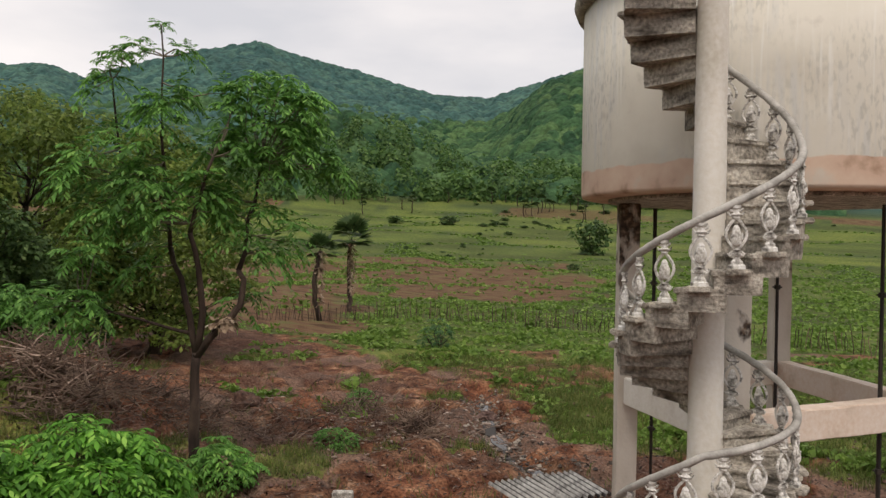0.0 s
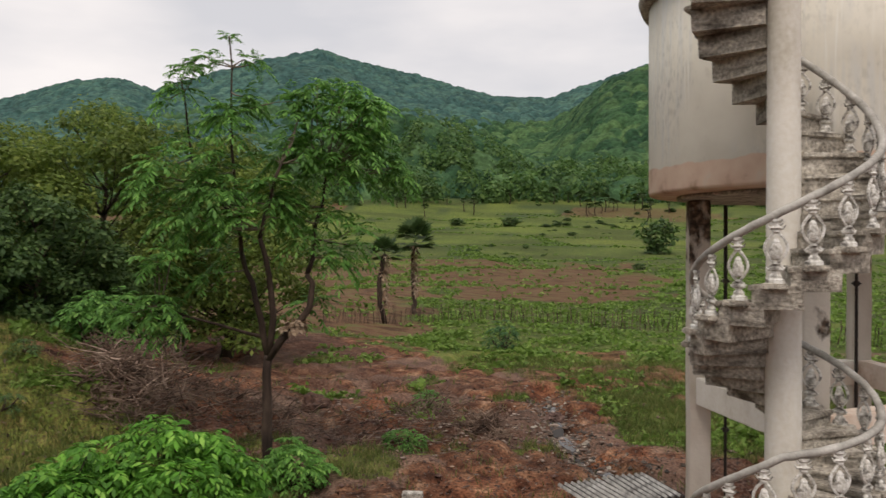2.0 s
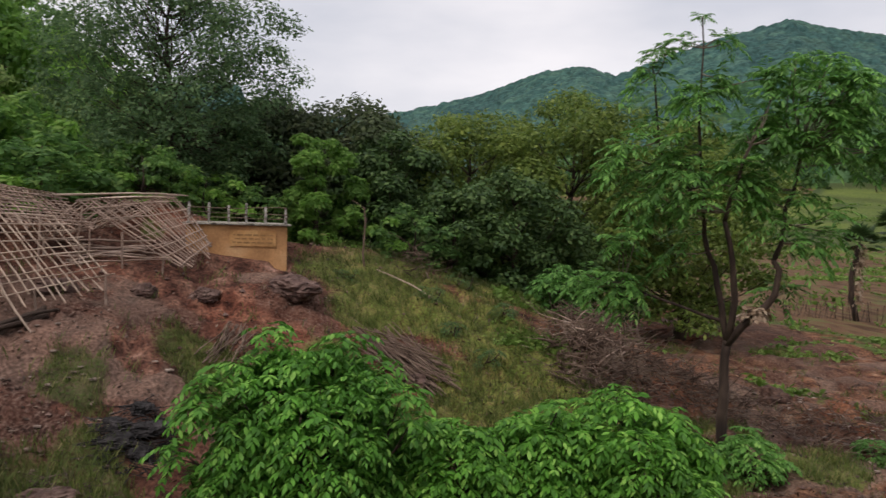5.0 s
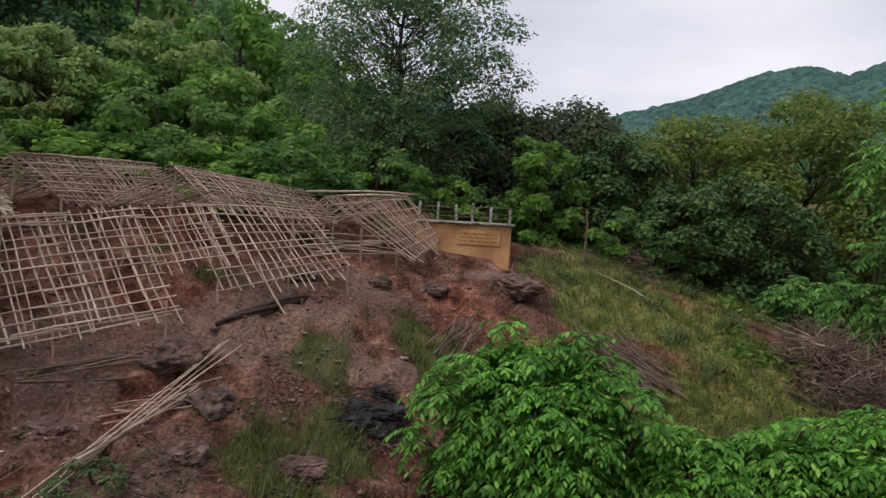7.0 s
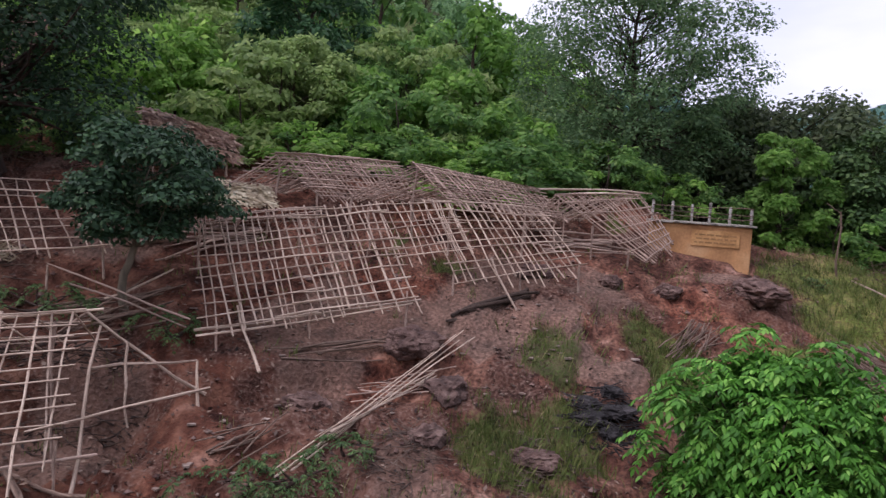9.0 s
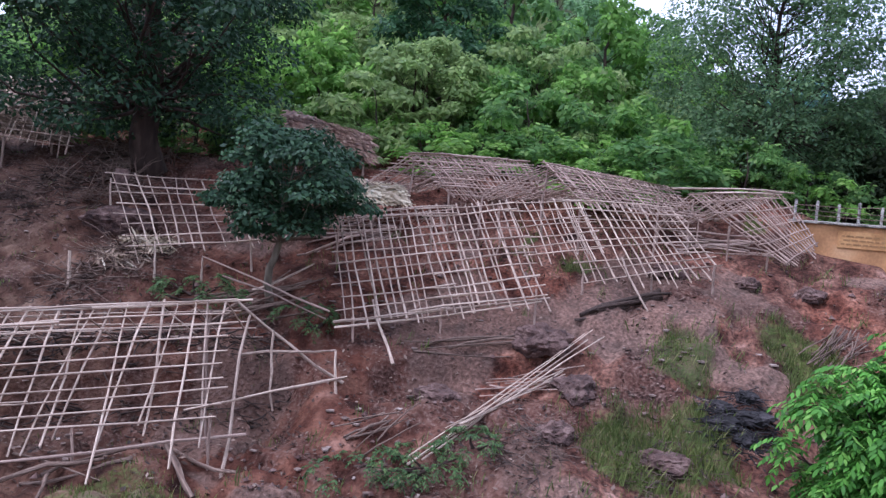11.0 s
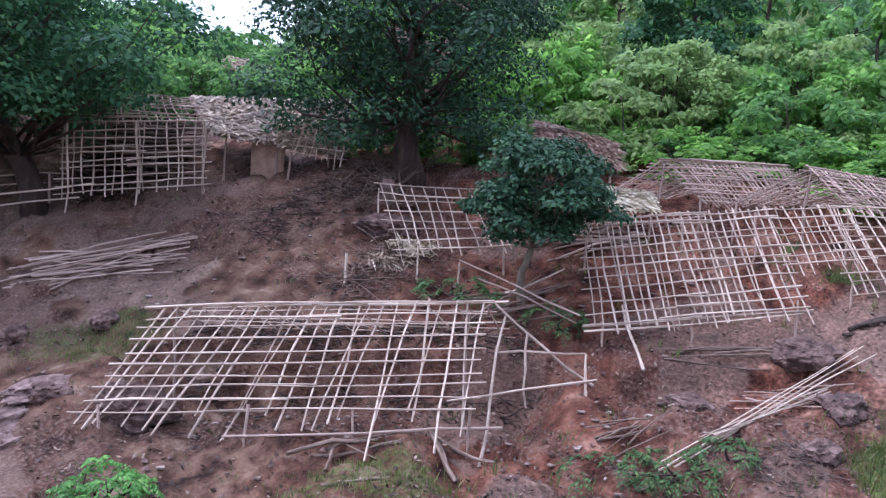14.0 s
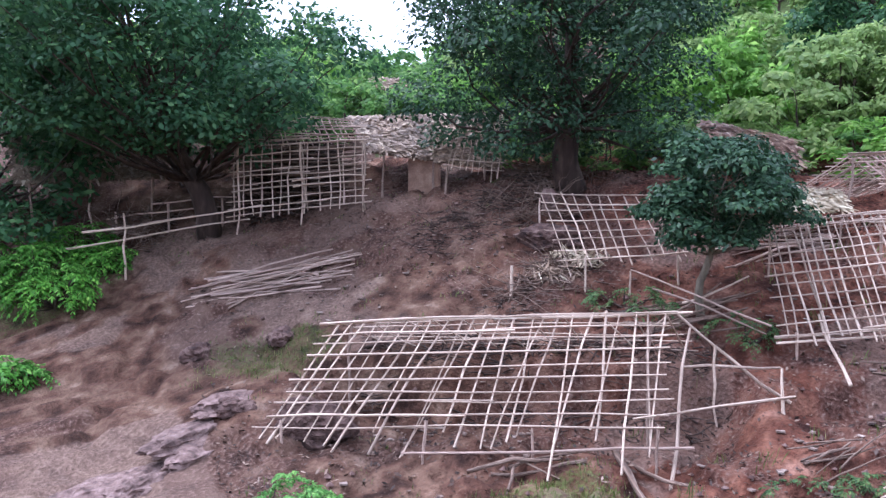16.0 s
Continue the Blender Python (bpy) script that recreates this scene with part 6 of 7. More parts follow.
def understory():
    rng = np.random.RandomState(28)
    kinds = [build_tree("forest_bush", -24.6, -6.0, "fresh green bush behind the huts", M_FRESH, 81, 2.6, 1.9, 0.07, 16, 1550, 0.24, 0.03, 0.2, category="bush", group="bushes behind the huts"),
             build_tree("forest_bush", -23.5, -9.6, "green bush behind the huts", M_FOREST, 82, 3.0, 2.0, 0.07, 16, 1550, 0.24, 0.03, 0.2, category="bush", group="bushes behind the huts"),
             build_tree("forest_bush", -21.5, -14.0, "pale feathery bush behind the huts", M_PALE, 83, 3.0, 2.0, 0.07, 16, 1550, 0.23, 0.03, 0.2, category="bush", group="bushes behind the huts", flat=0.4)]
    done = 0
    for x, y in ((-25.2, -1.2), (-26.5, -0.2), (-27.5, -3.8), (-26.2, -3.2), (-27.2, 1.2), (-24.6, -3.0), (-25.5, 3.8), (-24.6, 5.2)):
        copy_thing(kinds[done % 2], Matrix.Translation((x, y, ground_z(x, y) - 0.15)) @ Matrix.Rotation(done, 4, "Z") @ Matrix.Diagonal((0.75, 0.75, 0.62, 1)))
        done += 1
    for i, (x, y) in enumerate(((-21.6, -10.2), (-22.2, -8.6), (-20.9, -12.0), (-20.4, -13.9), (-22.9, -7.0), (-23.4, -5.4), (-24.0, -4.2), (-19.9, -15.6), (-23.6, -9.6), (-22.6, -12.0), (-24.3, -7.4), (-21.8, -15.0), (-21.2, -6.4), (-22.2, -5.2))):
        w = 0.78 + 0.14 * (i % 3)
        copy_thing(kinds[(0, 1, 0, 2)[i % 4]], Matrix.Translation((x, y, ground_z(x, y) - 0.15)) @ Matrix.Rotation(2.1 * i, 4, "Z") @ Matrix.Diagonal((w, w, 0.62 * w, 1)))
    for i, (x, y) in enumerate(((-17.3, -17.4), (-18.4, -18.4), (-16.6, -19.6), (-19.4, -17.2), (-17.4, -20.8), (-20.6, -16.6), (-18.0, -22.2))):
        copy_thing(kinds[1], Matrix.Translation((x, y, ground_z(x, y) - 0.15)) @ Matrix.Rotation(1.7 * i, 4, "Z") @ Matrix.Diagonal((0.7, 0.7, 0.5, 1)))
    for x, y in ((-19.5, -31.5), (-21.0, -33.0), (-18.0, -33.5), (-22.5, -30.0), (-17.0, -30.5), (-20.0, -35.5), (-13.0, -29.5), (-10.8, -28.0), (-15.2, -28.6), (-17.6, -26.4), (-11.8, -31.0), (-14.6, -31.6), (-9.0, -29.6)):
        copy_thing(kinds[1], Matrix.Translation((x, y, ground_z(x, y) - 0.15)) @ Matrix.Rotation(x, 4, "Z") @ Matrix.Diagonal((1.1, 1.1, 0.9, 1)))
    for i in range(22):
        az, r = 141 + 1.3 * i, 38 + 3 * (i % 3)
        x, y = -r * math.sin(radians(az)), r * math.cos(radians(az))
        s = rng.uniform(0.9, 1.25)
        copy_thing(kinds[(0, 1, 1)[i % 3]], Matrix.Translation((x, y, ground_z(x, y) - 0.2)) @ Matrix.Rotation(az, 4, "Z") @ Matrix.Diagonal((1.3 * s, 1.3 * s, s, 1)))
    while done < 76:
        az, r = rng.uniform(93, 134), rng.uniform(24.5, 37)
        if az > 126:
            r += 2
        if az < 99:
            r += 2.5
        x, y = -r * math.sin(radians(az)), r * math.cos(radians(az))
        s = rng.uniform(0.6, 1.2) * (0.65 if r < 26.5 else 1) * (0.7 if az < 104 else 1)
        copy_thing(kinds[int(rng.choice(3, p=(0.5, 0.32, 0.18)))], Matrix.Translation((x, y, ground_z(x, y) - 0.1)) @ Matrix.Rotation(rng.uniform(0, 6.28), 4, "Z") @ Matrix.Diagonal((s, s, s, 1)))
        done += 1


understory()

# ---- palms and field bushes ----
def palm(x, y, tall, seed, crown=1.1, ragged=True, label="fan palm with a ragged brown trunk beside the stick fence"):
    rng = np.random.RandomState(seed)
    gz = ground_z(x, y) - 0.05
    t = thing("fan_palm", x, y, gz, label, "palm", "palms in the valley")
    tb = Tubes()
    limb(tb, rng, (x, y, gz), (x + rng.normal(0, 0.06), y + rng.normal(0, 0.06), gz + tall), 0.17, 0.13, 0, 8, 8)
    under(tb.make("trunk", M_BARK), t)
    top = np.array([x, y, gz + tall])
    if ragged:
        q = []
        for i in range(260):
            h = rng.uniform(0.1, 1.0) ** 0.6
            a = rng.uniform(0, 6.28)
            d = np.array([math.cos(a), math.sin(a), 0])
            p = np.array([x, y, gz + tall * h]) + d * 0.13
            s = np.array([-d[1], d[0], 0]) * 0.05
            e = p + d * rng.uniform(0.1, 0.34) * (0.5 + h) + np.array([0, 0, rng.uniform(-0.35, 0.1)])
            q.append([p - s, p + s, e + s * 0.6, e - s * 0.6])
        under(quads("shaggy_sheath", np.array(q), M_DRY), t, "shaggy dry leaf bases")
    q = []
    for i in range(26):
        a, el = rng.uniform(0, 6.28), rng.uniform(-0.35, 1.3)
        d = np.array([math.cos(a) * math.cos(el), math.sin(a) * math.cos(el), math.sin(el)])
        hub = top + d * crown * rng.uniform(0.4, 0.7)
        sd = unit(np.cross(d, [0, 0, 1.0]) + 1e-6)
        w = np.array([-sd[1], sd[0], 0]) * 0
        q.append([top, top + sd * 0.02, hub + sd * 0.02, hub])
        for j in range(15):
            f = (j - 7) / 7 * 1.5
            e = unit(d * math.cos(f) + sd * math.sin(f)) * crown * rng.uniform(0.5, 0.7) + np.array([0, 0, -0.12 * crown])
            nn = unit(np.cross(e, np.cross(d, sd))) * 0.06 * crown
            q.append([hub, hub + e * 0.5 + nn, hub + e, hub + e * 0.5 - nn])
    under(quads("fronds", np.array(q), M_PALM), t)
    return t


palm(-35.2, 32.0, 4.2, 1, 1.1)
palm(-38.0, 37.3, 4.9, 2, 1.65)
p0 = palm(-118.0, 215.0, 4.6, 3, 1.6, False, "far fan palm at the edge of the fields")
rng_p = np.random.RandomState(4)
for _ in range(26):
    az, r = rng_p.choice((rng_p.uniform(38, 47), rng_p.uniform(31, 36), rng_p.uniform(26, 33))), rng_p.uniform(235, 288)
    x, y = -r * math.sin(radians(az)), r * math.cos(radians(az))
    s = rng_p.uniform(0.55, 1.05)
    copy_thing(p0, Matrix.Translation((x, y, ground_z(x, y) - 0.1)) @ Matrix.Rotation(rng_p.uniform(0, 6), 4, "Z") @ Matrix.Diagonal((1.25 * s, 1.25 * s, s, 1)))
bush = build_tree("field_bush", -71.0, 131.5, "round dark green bush standing in the fields", M_THICKET, 77, 6.2, 3.9, 0.2, 30, 900, 0.85, 0.03, 0.2, category="bush", group="bushes in the fields")
for _ in range(12):
    az, r = rng_p.uniform(10, 62), rng_p.uniform(110, 285)
    x, y = -r * math.sin(radians(az)), r * math.cos(radians(az))
    s = rng_p.uniform(0.08, 0.16) if rng_p.rand() < 0.8 else rng_p.uniform(0.2, 0.4)
    copy_thing(bush, Matrix.Translation((x, y, ground_z(x, y) - 0.1)) @ Matrix.Rotation(rng_p.uniform(0, 6), 4, "Z") @ Matrix.Diagonal((s * 1.9, s * 1.9, s, 1)))

for i in range(58):
    az, r = (33 + rng_p.normal(0, 2.4), 222 + rng_p.normal(0, 16)) if i < 42 else (39 + rng_p.normal(0, 4.5), 150 + rng_p.normal(0, 9))
    x, y = -r * math.sin(radians(az)), r * math.cos(radians(az))
    s = (0.05 + 0.15 * rng_p.rand() ** 2) * (1 if i < 42 else 0.5)
    copy_thing(bush, Matrix.Translation((x, y, ground_z(x, y) - 0.1)) @ Matrix.Rotation(rng_p.uniform(0, 6), 4, "Z") @ Matrix.Diagonal((s * 2.2, s * 2.2, s, 1)))


# ---- fence of sticks across the meadow ----
def fence(points, gap, tall, label):
    t = thing("stick_fence", *points[0], ground_z(*points[0]), label, "fence", "stick fences in the valley")
    for (ax, ay), (bx_, by) in zip(points, points[1:]):
        ln = math.hypot(bx_ - ax, by - ay)
        n = int(ln / gap)
        for i in range(n):
            u = (i + R.uniform(-0.3, 0.3)) / n
            x, y = lerp(ax, bx_, u) + R.uniform(-0.12, 0.12), lerp(ay, by, u) + R.uniform(-0.12, 0.12)
            z = ground_z(x, y)
            h = tall * R.uniform(0.65, 1.25)
            stick("fence_stick", (x, y, z - 0.05), (x + R.uniform(-0.2, 0.2), y + R.uniform(-0.2, 0.2), z + h), R.uniform(0.016, 0.03), "twig" if R.random() < 0.4 else "post", t)
    return t


fence(((-36.5, 28.5), (-34.0, 34.5), (-32.4, 38.6), (-20.6, 40.4), (-8.5, 41.0)), 0.16, 0.98, "crooked fence of thin upright sticks round the field")
fence(((-8.5, 41.0), (-5.0, 38.6), (3.0, 37.5)), 0.3, 1.15, "crooked fence of thin upright sticks behind the tank")
fence(((-9.0, 88.0), (8.0, 84.0)), 0.7, 1.2, "distant fence of upright sticks")


# ---- loose things on the slope ----
def brush(x, y, rx, ry, tall, count, seed, label, mat=None, thick=0.016, rise=0.75, long=1.0):
    """A tangled heap of dead twigs."""
    rng = np.random.RandomState(seed)
    tb = Tubes()
    for i in range(count):
        a, rr = rng.uniform(0, 6.28), rng.rand() ** 0.6
        px, py = x + rx * rr * math.cos(a), y + ry * rr * math.sin(a)
        z = ground_z(px, py) + tall * (1 - rr ** 2) * rng.uniform(0.0, 0.9)
        d = unit(np.array([rng.normal(), rng.normal(), rng.uniform(-0.25, rise)]))
        ln = rng.uniform(0.35, 1.1) * long
        limb(tb, rng, (px, py, z), np.array([px, py, z]) + d * ln, thick * rng.uniform(0.5, 1.4), 0.004, 0, 3, 4)
    ob = tb.make("brush_heap", mat or M_TWIG)
    return tagged(ob, label, "brushwood", "heaps of brushwood", "stuff")


def rock(x, y, sx, sy, sz, seed, label="rough dark boulder on the red slope", mat=None, sink=0.35, name="boulder", category="rock", turn=None):
    bm = bmesh.new()
    bmesh.ops.create_icosphere(bm, subdivisions=4, radius=1.0)
    for v in bm.verts:
        p = v.co.copy()
        k = 1 + 0.35 * noise.noise(p * 1.3 + Vector((seed, 0, 0))) + 0.2 * noise.noise(p * 3.4 + Vector((0, seed, 0))) - 0.16 * abs(noise.noise(p * 5.5 + Vector((0, 0, seed)))) + 0.07 * noise.noise(p * 13 + Vector((seed, 0, seed)))
        v.co = Vector((p.x * sx, p.y * sy, p.z * sz)) * k
    ob = part(name, bm, mat or M_ROCK, None)
    ob.matrix_basis = Matrix.Translation((x, y, ground_z(x, y) + sz * (1 - 2 * sink) * 0.5)) @ Matrix.Rotation(seed * 1.7 if turn is None else radians(turn), 4, "Z")
    return tagged(ob, label, category, "boulders on the slope" if name == "boulder" else "")


for i, (x, y, sx, sy, sz) in enumerate(((-14.8, -5.9, 0.62, 0.46, 0.34), (-13.95, -4.85, 0.55, 0.42, 0.3), (-19.2, -1.0, 0.34, 0.28, 0.22), (-19.6, 1.0, 0.9, 0.55, 0.3), (-18.3, -4.0, 0.5, 0.34, 0.2), (-18.9, -2.3, 0.3, 0.25, 0.2),
                                      (-5.6, -14.2, 0.75, 0.5, 0.42), (-6.6, -17.2, 0.4, 0.3, 0.22), (-4.6, -15.2, 0.4, 0.25, 0.18), (-12.4, -7.0, 0.4, 0.3, 0.2), (-11.9, -4.6, 0.4, 0.3, 0.2), (-12.2, -2.9, 0.5, 0.3, 0.18),
                                      (-17.0, 3.6, 0.4, 0.3, 0.22), (-13.6, 19.0, 0.4, 0.3, 0.25), (-5.3, -18.6, 0.4, 0.3, 0.25), (-12.8, -15.3, 0.8, 0.5, 0.35))):
    rock(x, y, sx, sy, sz, i + 1, sink=0.5 if i == 3 else 0.35)
for i, (x, y, sx, sy) in enumerate(((-4.7, -15.6, 0.8, 0.3), (-3.9, -15.2, 0.95, 0.34), (-3.0, -14.9, 0.9, 0.36), (-2.1, -14.6, 0.9, 0.36), (-3.7, -14.6, 0.6, 0.25), (-2.6, -14.2, 0.6, 0.25))):
    rock(x, y, 1.15 * sx, 1.2 * sy, 0.2, 41 + 1.3 * i, "low pinkish ledge of bare laterite rock", M_LEDGE, 0.84, "rock_ledge", "rock", 15 + 7 * (i % 3))
rock(-17.95, 13.6, 0.5, 0.42, 0.4, 31, "dark red clod of earth torn from the bank", M_CLAY, 0.35, "earth_clod", "earth")
brush(-14.2, -2.0, 1.0, 0.75, 0.22, 420, 15, "charred twigs on the burnt heap", M_CHAR, 0.014, 0.15, 0.45)
for x, y, s in ((-14.4, -1.7, 0.5), (-13.9, -2.2, 0.45), (-14.6, -2.3, 0.4), (-13.7, -1.8, 0.3), (-14.9, -1.9, 0.3)):
    rock(x, y, 0.7 * s, s * 0.6, 0.13, x * 3, "burnt black heap of ash and charred wood", M_CHAR, 0.3, "ash_mound", "ash heap")


def heap_of_poles(x, y, ax, length, wide, count, high, label, kind="twig", r=0.022, name="pole_heap", spread=0.2, loose=0.3):
    t = thing(name, x, y, ground_z(x, y), label, "wood pile", "heaps of cut poles")
    d0 = radians(ax)
    for i in range(count):
        a = d0 + R.gauss(0, spread)
        off = R.uniform(-wide, wide)
        cx, cy = x - math.sin(d0) * off + R.uniform(-loose, loose), y + math.cos(d0) * off + R.uniform(-loose, loose)
        ln = length * R.uniform(0.6, 1.1)
        e0 = (cx - math.cos(a) * ln / 2, cy - math.sin(a) * ln / 2)
        e1 = (cx + math.cos(a) * ln / 2, cy + math.sin(a) * ln / 2)
        h = R.uniform(0, high) * (1 - abs(off) / (wide * 1.2)) + 0.03
        z0, z1 = ground_z(*e0) + h, ground_z(*e1) + h + R.uniform(-0.04, 0.06)
        lift = max(0, max(ground_z(lerp(e0[0], e1[0], k), lerp(e0[1], e1[1], k)) + 0.02 - lerp(z0, z1, k) for k in (0.2, 0.35, 0.5, 0.65, 0.8)))
        stick("cut_pole", (*e0, z0 + lift), (*e1, z1 + lift), r * R.uniform(0.7, 1.4), kind, t)
    return t


heap_of_poles(-17.6, 3.45, 40, 2.2, 0.42, 120, 0.42, "long heap of thin grey-brown cut branches on the grass", "twig", 0.015, spread=0.26)
bp = thing("bamboo_pole", -22.3, 3.6, ground_z(-22.3, 3.6), "long pale bamboo pole lying on the grass", "pole")
stick("pole_shaft", (-22.3, 3.6, ground_z(-22.3, 3.6) + 0.1), (-21.0, 5.4, ground_z(-21.0, 5.4) + 0.1), 0.03, "pale", bp)
heap_of_poles(-17.2, -0.4, 150, 1.2, 0.3, 26, 0.3, "small heap of brown brushwood", "twig", 0.016)
heap_of_poles(-12.95, -5.75, 162, 5.0, 0.07, 8, 0.16, "bundle of long pale poles lying down the slope", "pale", 0.017, spread=0.028, loose=0.09)
heap_of_poles(-13.9, -5.7, 118, 1.9, 0.3, 7, 0.14, "few thin poles lying across the bundle", "brown", 0.014, spread=0.12)
heap_of_poles(-7.6, -19.6, 151, 3.6, 0.34, 30, 0.3, "loose heap of long pale brown poles on the bare slope", "brown", 0.024, spread=0.15)
heap_of_poles(-10.9, -7.3, 160, 1.1, 0.22, 9, 0.1, "few short reddish poles on the ground", "twig", 0.02)
heap_of_poles(-13.9, -7.0, 134, 2.6, 0.15, 7, 0.1, "brown poles lying on the ground below the frame", "twig", 0.024, spread=0.07)
heap_of_poles(-16.9, -4.6, 138, 2.2, 0.16, 4, 0.12, "dark crooked logs lying under the eave", "post", 0.07, spread=0.06)
heap_of_poles(-20.6, -3.2, 120, 2.6, 0.4, 10, 0.2, "poles lying beside the small hut", "brown", 0.03, spread=0.2)
heap_of_poles(-7.3, -10.4, 150, 1.4, 0.6, 6, 0.08, "a few fallen branches on the bank", "twig", 0.03, spread=0.7)
heap_of_poles(-12.4, -11.0, 140, 2.4, 0.4, 12, 0.2, "poles stacked beside the small tree", "twig", 0.032, spread=0.3)
heap_of_poles(-15.6, -11.2, 140, 2.6, 0.4, 16, 0.3, "poles stored under the brown hut roof", "brown", 0.03, spread=0.2)
heap_of_poles(-8.6, -9.5, 60, 1.6, 0.1, 2, 0.3, "crooked branch leaning by the hut corner", "twig", 0.05, spread=0.2)


brush(-19.3, 9.2, 2.2, 1.5, 0.9, 420, 1, "tangled heap of dead grey-brown brushwood")
brush(-18.3, 8.4, 1.2, 1.1, 0.9, 60, 12, "bleached thick dead branches on the brush heap", M_POLEBROWN, 0.03)
brush(-18.2, 8.3, 1.3, 1.2, 0.9, 300, 13, "tangled heap of dead reddish-brown brushwood")
brush(-13.0, 15.2, 0.6, 0.5, 0.6, 240, 14, "small heap of dead branches and roots in the yard", M_TWIG, 0.018, 0.75, 0.7)
brush(-12.1, -2.75, 0.95, 0.7, 0.12, 260, 20, "dry brown stems matted over a low mound", M_MAT, 0.009, 0.3, 0.5)
brush(-11.5, -4.8, 0.8, 0.6, 0.12, 200, 21, "dry brown stems matted over a low mound", M_MAT, 0.009, 0.3, 0.5)
# bark-dark brushwood added to deepen the shade in the hollow under the roof
for i in range(6):
    brush(lerp(-7.9, -11.5, i / 5), lerp(-14.9, -10.2, i / 5), 0.75, 0.6, 0.4, 110, 70 + i, "brushwood behind the frame, added to darken the hollow", M_BARK, 0.016, 0.4, 0.7)
brush(-11.4, -14.1, 1.6, 1.0, 0.12, 240, 22, "dark twigs strewn over the bare slope", M_MAT, 0.014, 0.2, 0.7)
brush(-13.0, -17.6, 2.6, 1.2, 0.12, 380, 23, "dark twigs strewn below the big tree", M_BARK, 0.016, 0.2)
brush(-18.4, 8.6, 1.4, 1.2, 0.6, 26, 16, "thick dead boughs lying in the brush heap", M_TWIG, 0.06)
brush(-17.4, 8.4, 1.6, 1.2, 0.5, 260, 2, "low tangle of dead brushwood")
brush(-14.5, 14.6, 3.0, 2.4, 0.1, 300, 17, "dead twigs strewn flat over the yard", M_TWIG, 0.012)
brush(-16.4, 11.6, 2.2, 1.6, 0.12, 240, 18, "dead stems strewn over the red bank", M_TWIG, 0.012)
brush(-15.9, 16.2, 1.2, 0.9, 0.6, 120, 3, "small heap of dead branches on the rubbish")
brush(-17.0, 10.6, 1.8, 1.0, 0.4, 220, 5, "low tangle of dead stems on the red bank")
brush(-11.3, -14.2, 0.9, 0.6, 0.3, 120, 6, "dark heap of leaves and twigs")
brush(-14.3, -17.2, 2.4, 0.9, 0.35, 200, 7, "dark brushwood spread below the big tree")
brush(-13.4, -16.2, 0.9, 0.6, 0.7, 130, 8, "dark bundle of brushwood beside the frame")
brush(-5.6, -25.0, 1.6, 1.0, 1.2, 260, 9, "reddish dead brushwood under the tree")
brush(-10.2, -23.5, 1.8, 1.1, 1.9, 850, 19, "dark brown brushwood stacked inside the pole hut", M_BARK, 0.026)
brush(-23.5, 5.0, 0.8, 0.6, 0.7, 70, 10, "dry bare bush on the grassy slope")


def leaf_heap(x, y, rx, tall, count, seed, label, mat):
    rng = np.random.RandomState(seed)
    p = [(x + rng.normal(0, rx * 0.4), y + rng.normal(0, rx * 0.4), ground_z(x, y)) for _ in range(7)]
    ob = quads("leaf_heap", leaf_cloud(rng, p, [tall] * 7, count, 0.3, 0.6, 0.4, 0.15), mat)
    return tagged(ob, label, "leaf heap", "", "stuff")


leaf_heap(-12.1, -13.9, 0.8, 0.28, 400, 1, "heap of yellow-brown dry leaves", M_DRY)
leaf_heap(-12.5, -14.3, 0.5, 0.35, 520, 2, "heap of pale straw below the frame", M_STRAW)
thatch(-16.3, -10.6, "small pale straw roof between the huts", (-16.4, -11.9, 4.9), (-17.3, -10.6, 4.78), (-16.6, -10.0, 4.36), (-15.6, -11.4, 4.38), 900, 9, M_STRAW)

# ---- low rails beside the hut ----
rf = thing("rail_fence", -6.0, -24.8, ground_z(-6.0, -24.8), "low fence of crooked pole rails beside the hut", "fence")
for (ax_, ay_, ah), (ex_, ey_, eh) in (((-3.9, -26.9, 0.35), (-7.3, -24.2, 0.35)), ((-6.5, -25.2, 0.75), (-8.4, -23.6, 0.75)), ((-5.4, -25.8, 0.55), (-8.0, -23.8, 0.5))):
    stick("rail", (ax_, ay_, ground_z(ax_, ay_) + ah), (ex_, ey_, ground_z(ex_, ey_) + eh), 0.028, "brown", rf)
for x, y in ((-4.2, -26.6), (-5.6, -25.6), (-6.8, -24.7), (-8.0, -23.7)):
    stick("rail_post", (x, y, ground_z(x, y) - 0.1), (x, y, ground_z(x, y) + 0.8), 0.045, "brown", rf)

cb = thing("concrete_block", -11.05, 10.7, ground_z(-11.05, 10.7), "small grey concrete block lying in the yard", "block")
bm = bmesh.new()
block(bm, (-0.2, -0.11, -0.03), (0.2, 0.11, 0.15), Matrix.Translation((-11.05, 10.7, ground_z(-11.05, 10.7))) @ Matrix.Rotation(radians(40), 4, "Z"), 0.012)
part("block", bm, M_GREY, cb)

# ---- slender posts ----
pt = thing("wooden_post", -22.65, 3.3, ground_z(-22.65, 3.3), "thin pale wooden post standing in the grass", "post")
stick("post_shaft", (-22.65, 3.3, ground_z(-22.65, 3.3) - 0.05), (-22.7, 3.25, 5.2), 0.035, "twig", pt)
stick("cross_stick", (-22.65, 3.3, 5.1), (-22.8, 2.9, 5.4), 0.012, "twig", pt)
pt = thing("wooden_post", -10.6, -14.4, ground_z(-10.6, -14.4), "short pale post standing in bare earth", "post")
stick("post_shaft", (-10.6, -14.4, ground_z(-10.6, -14.4) - 0.05), (-10.65, -14.4, 3.05), 0.045, "pale", pt)
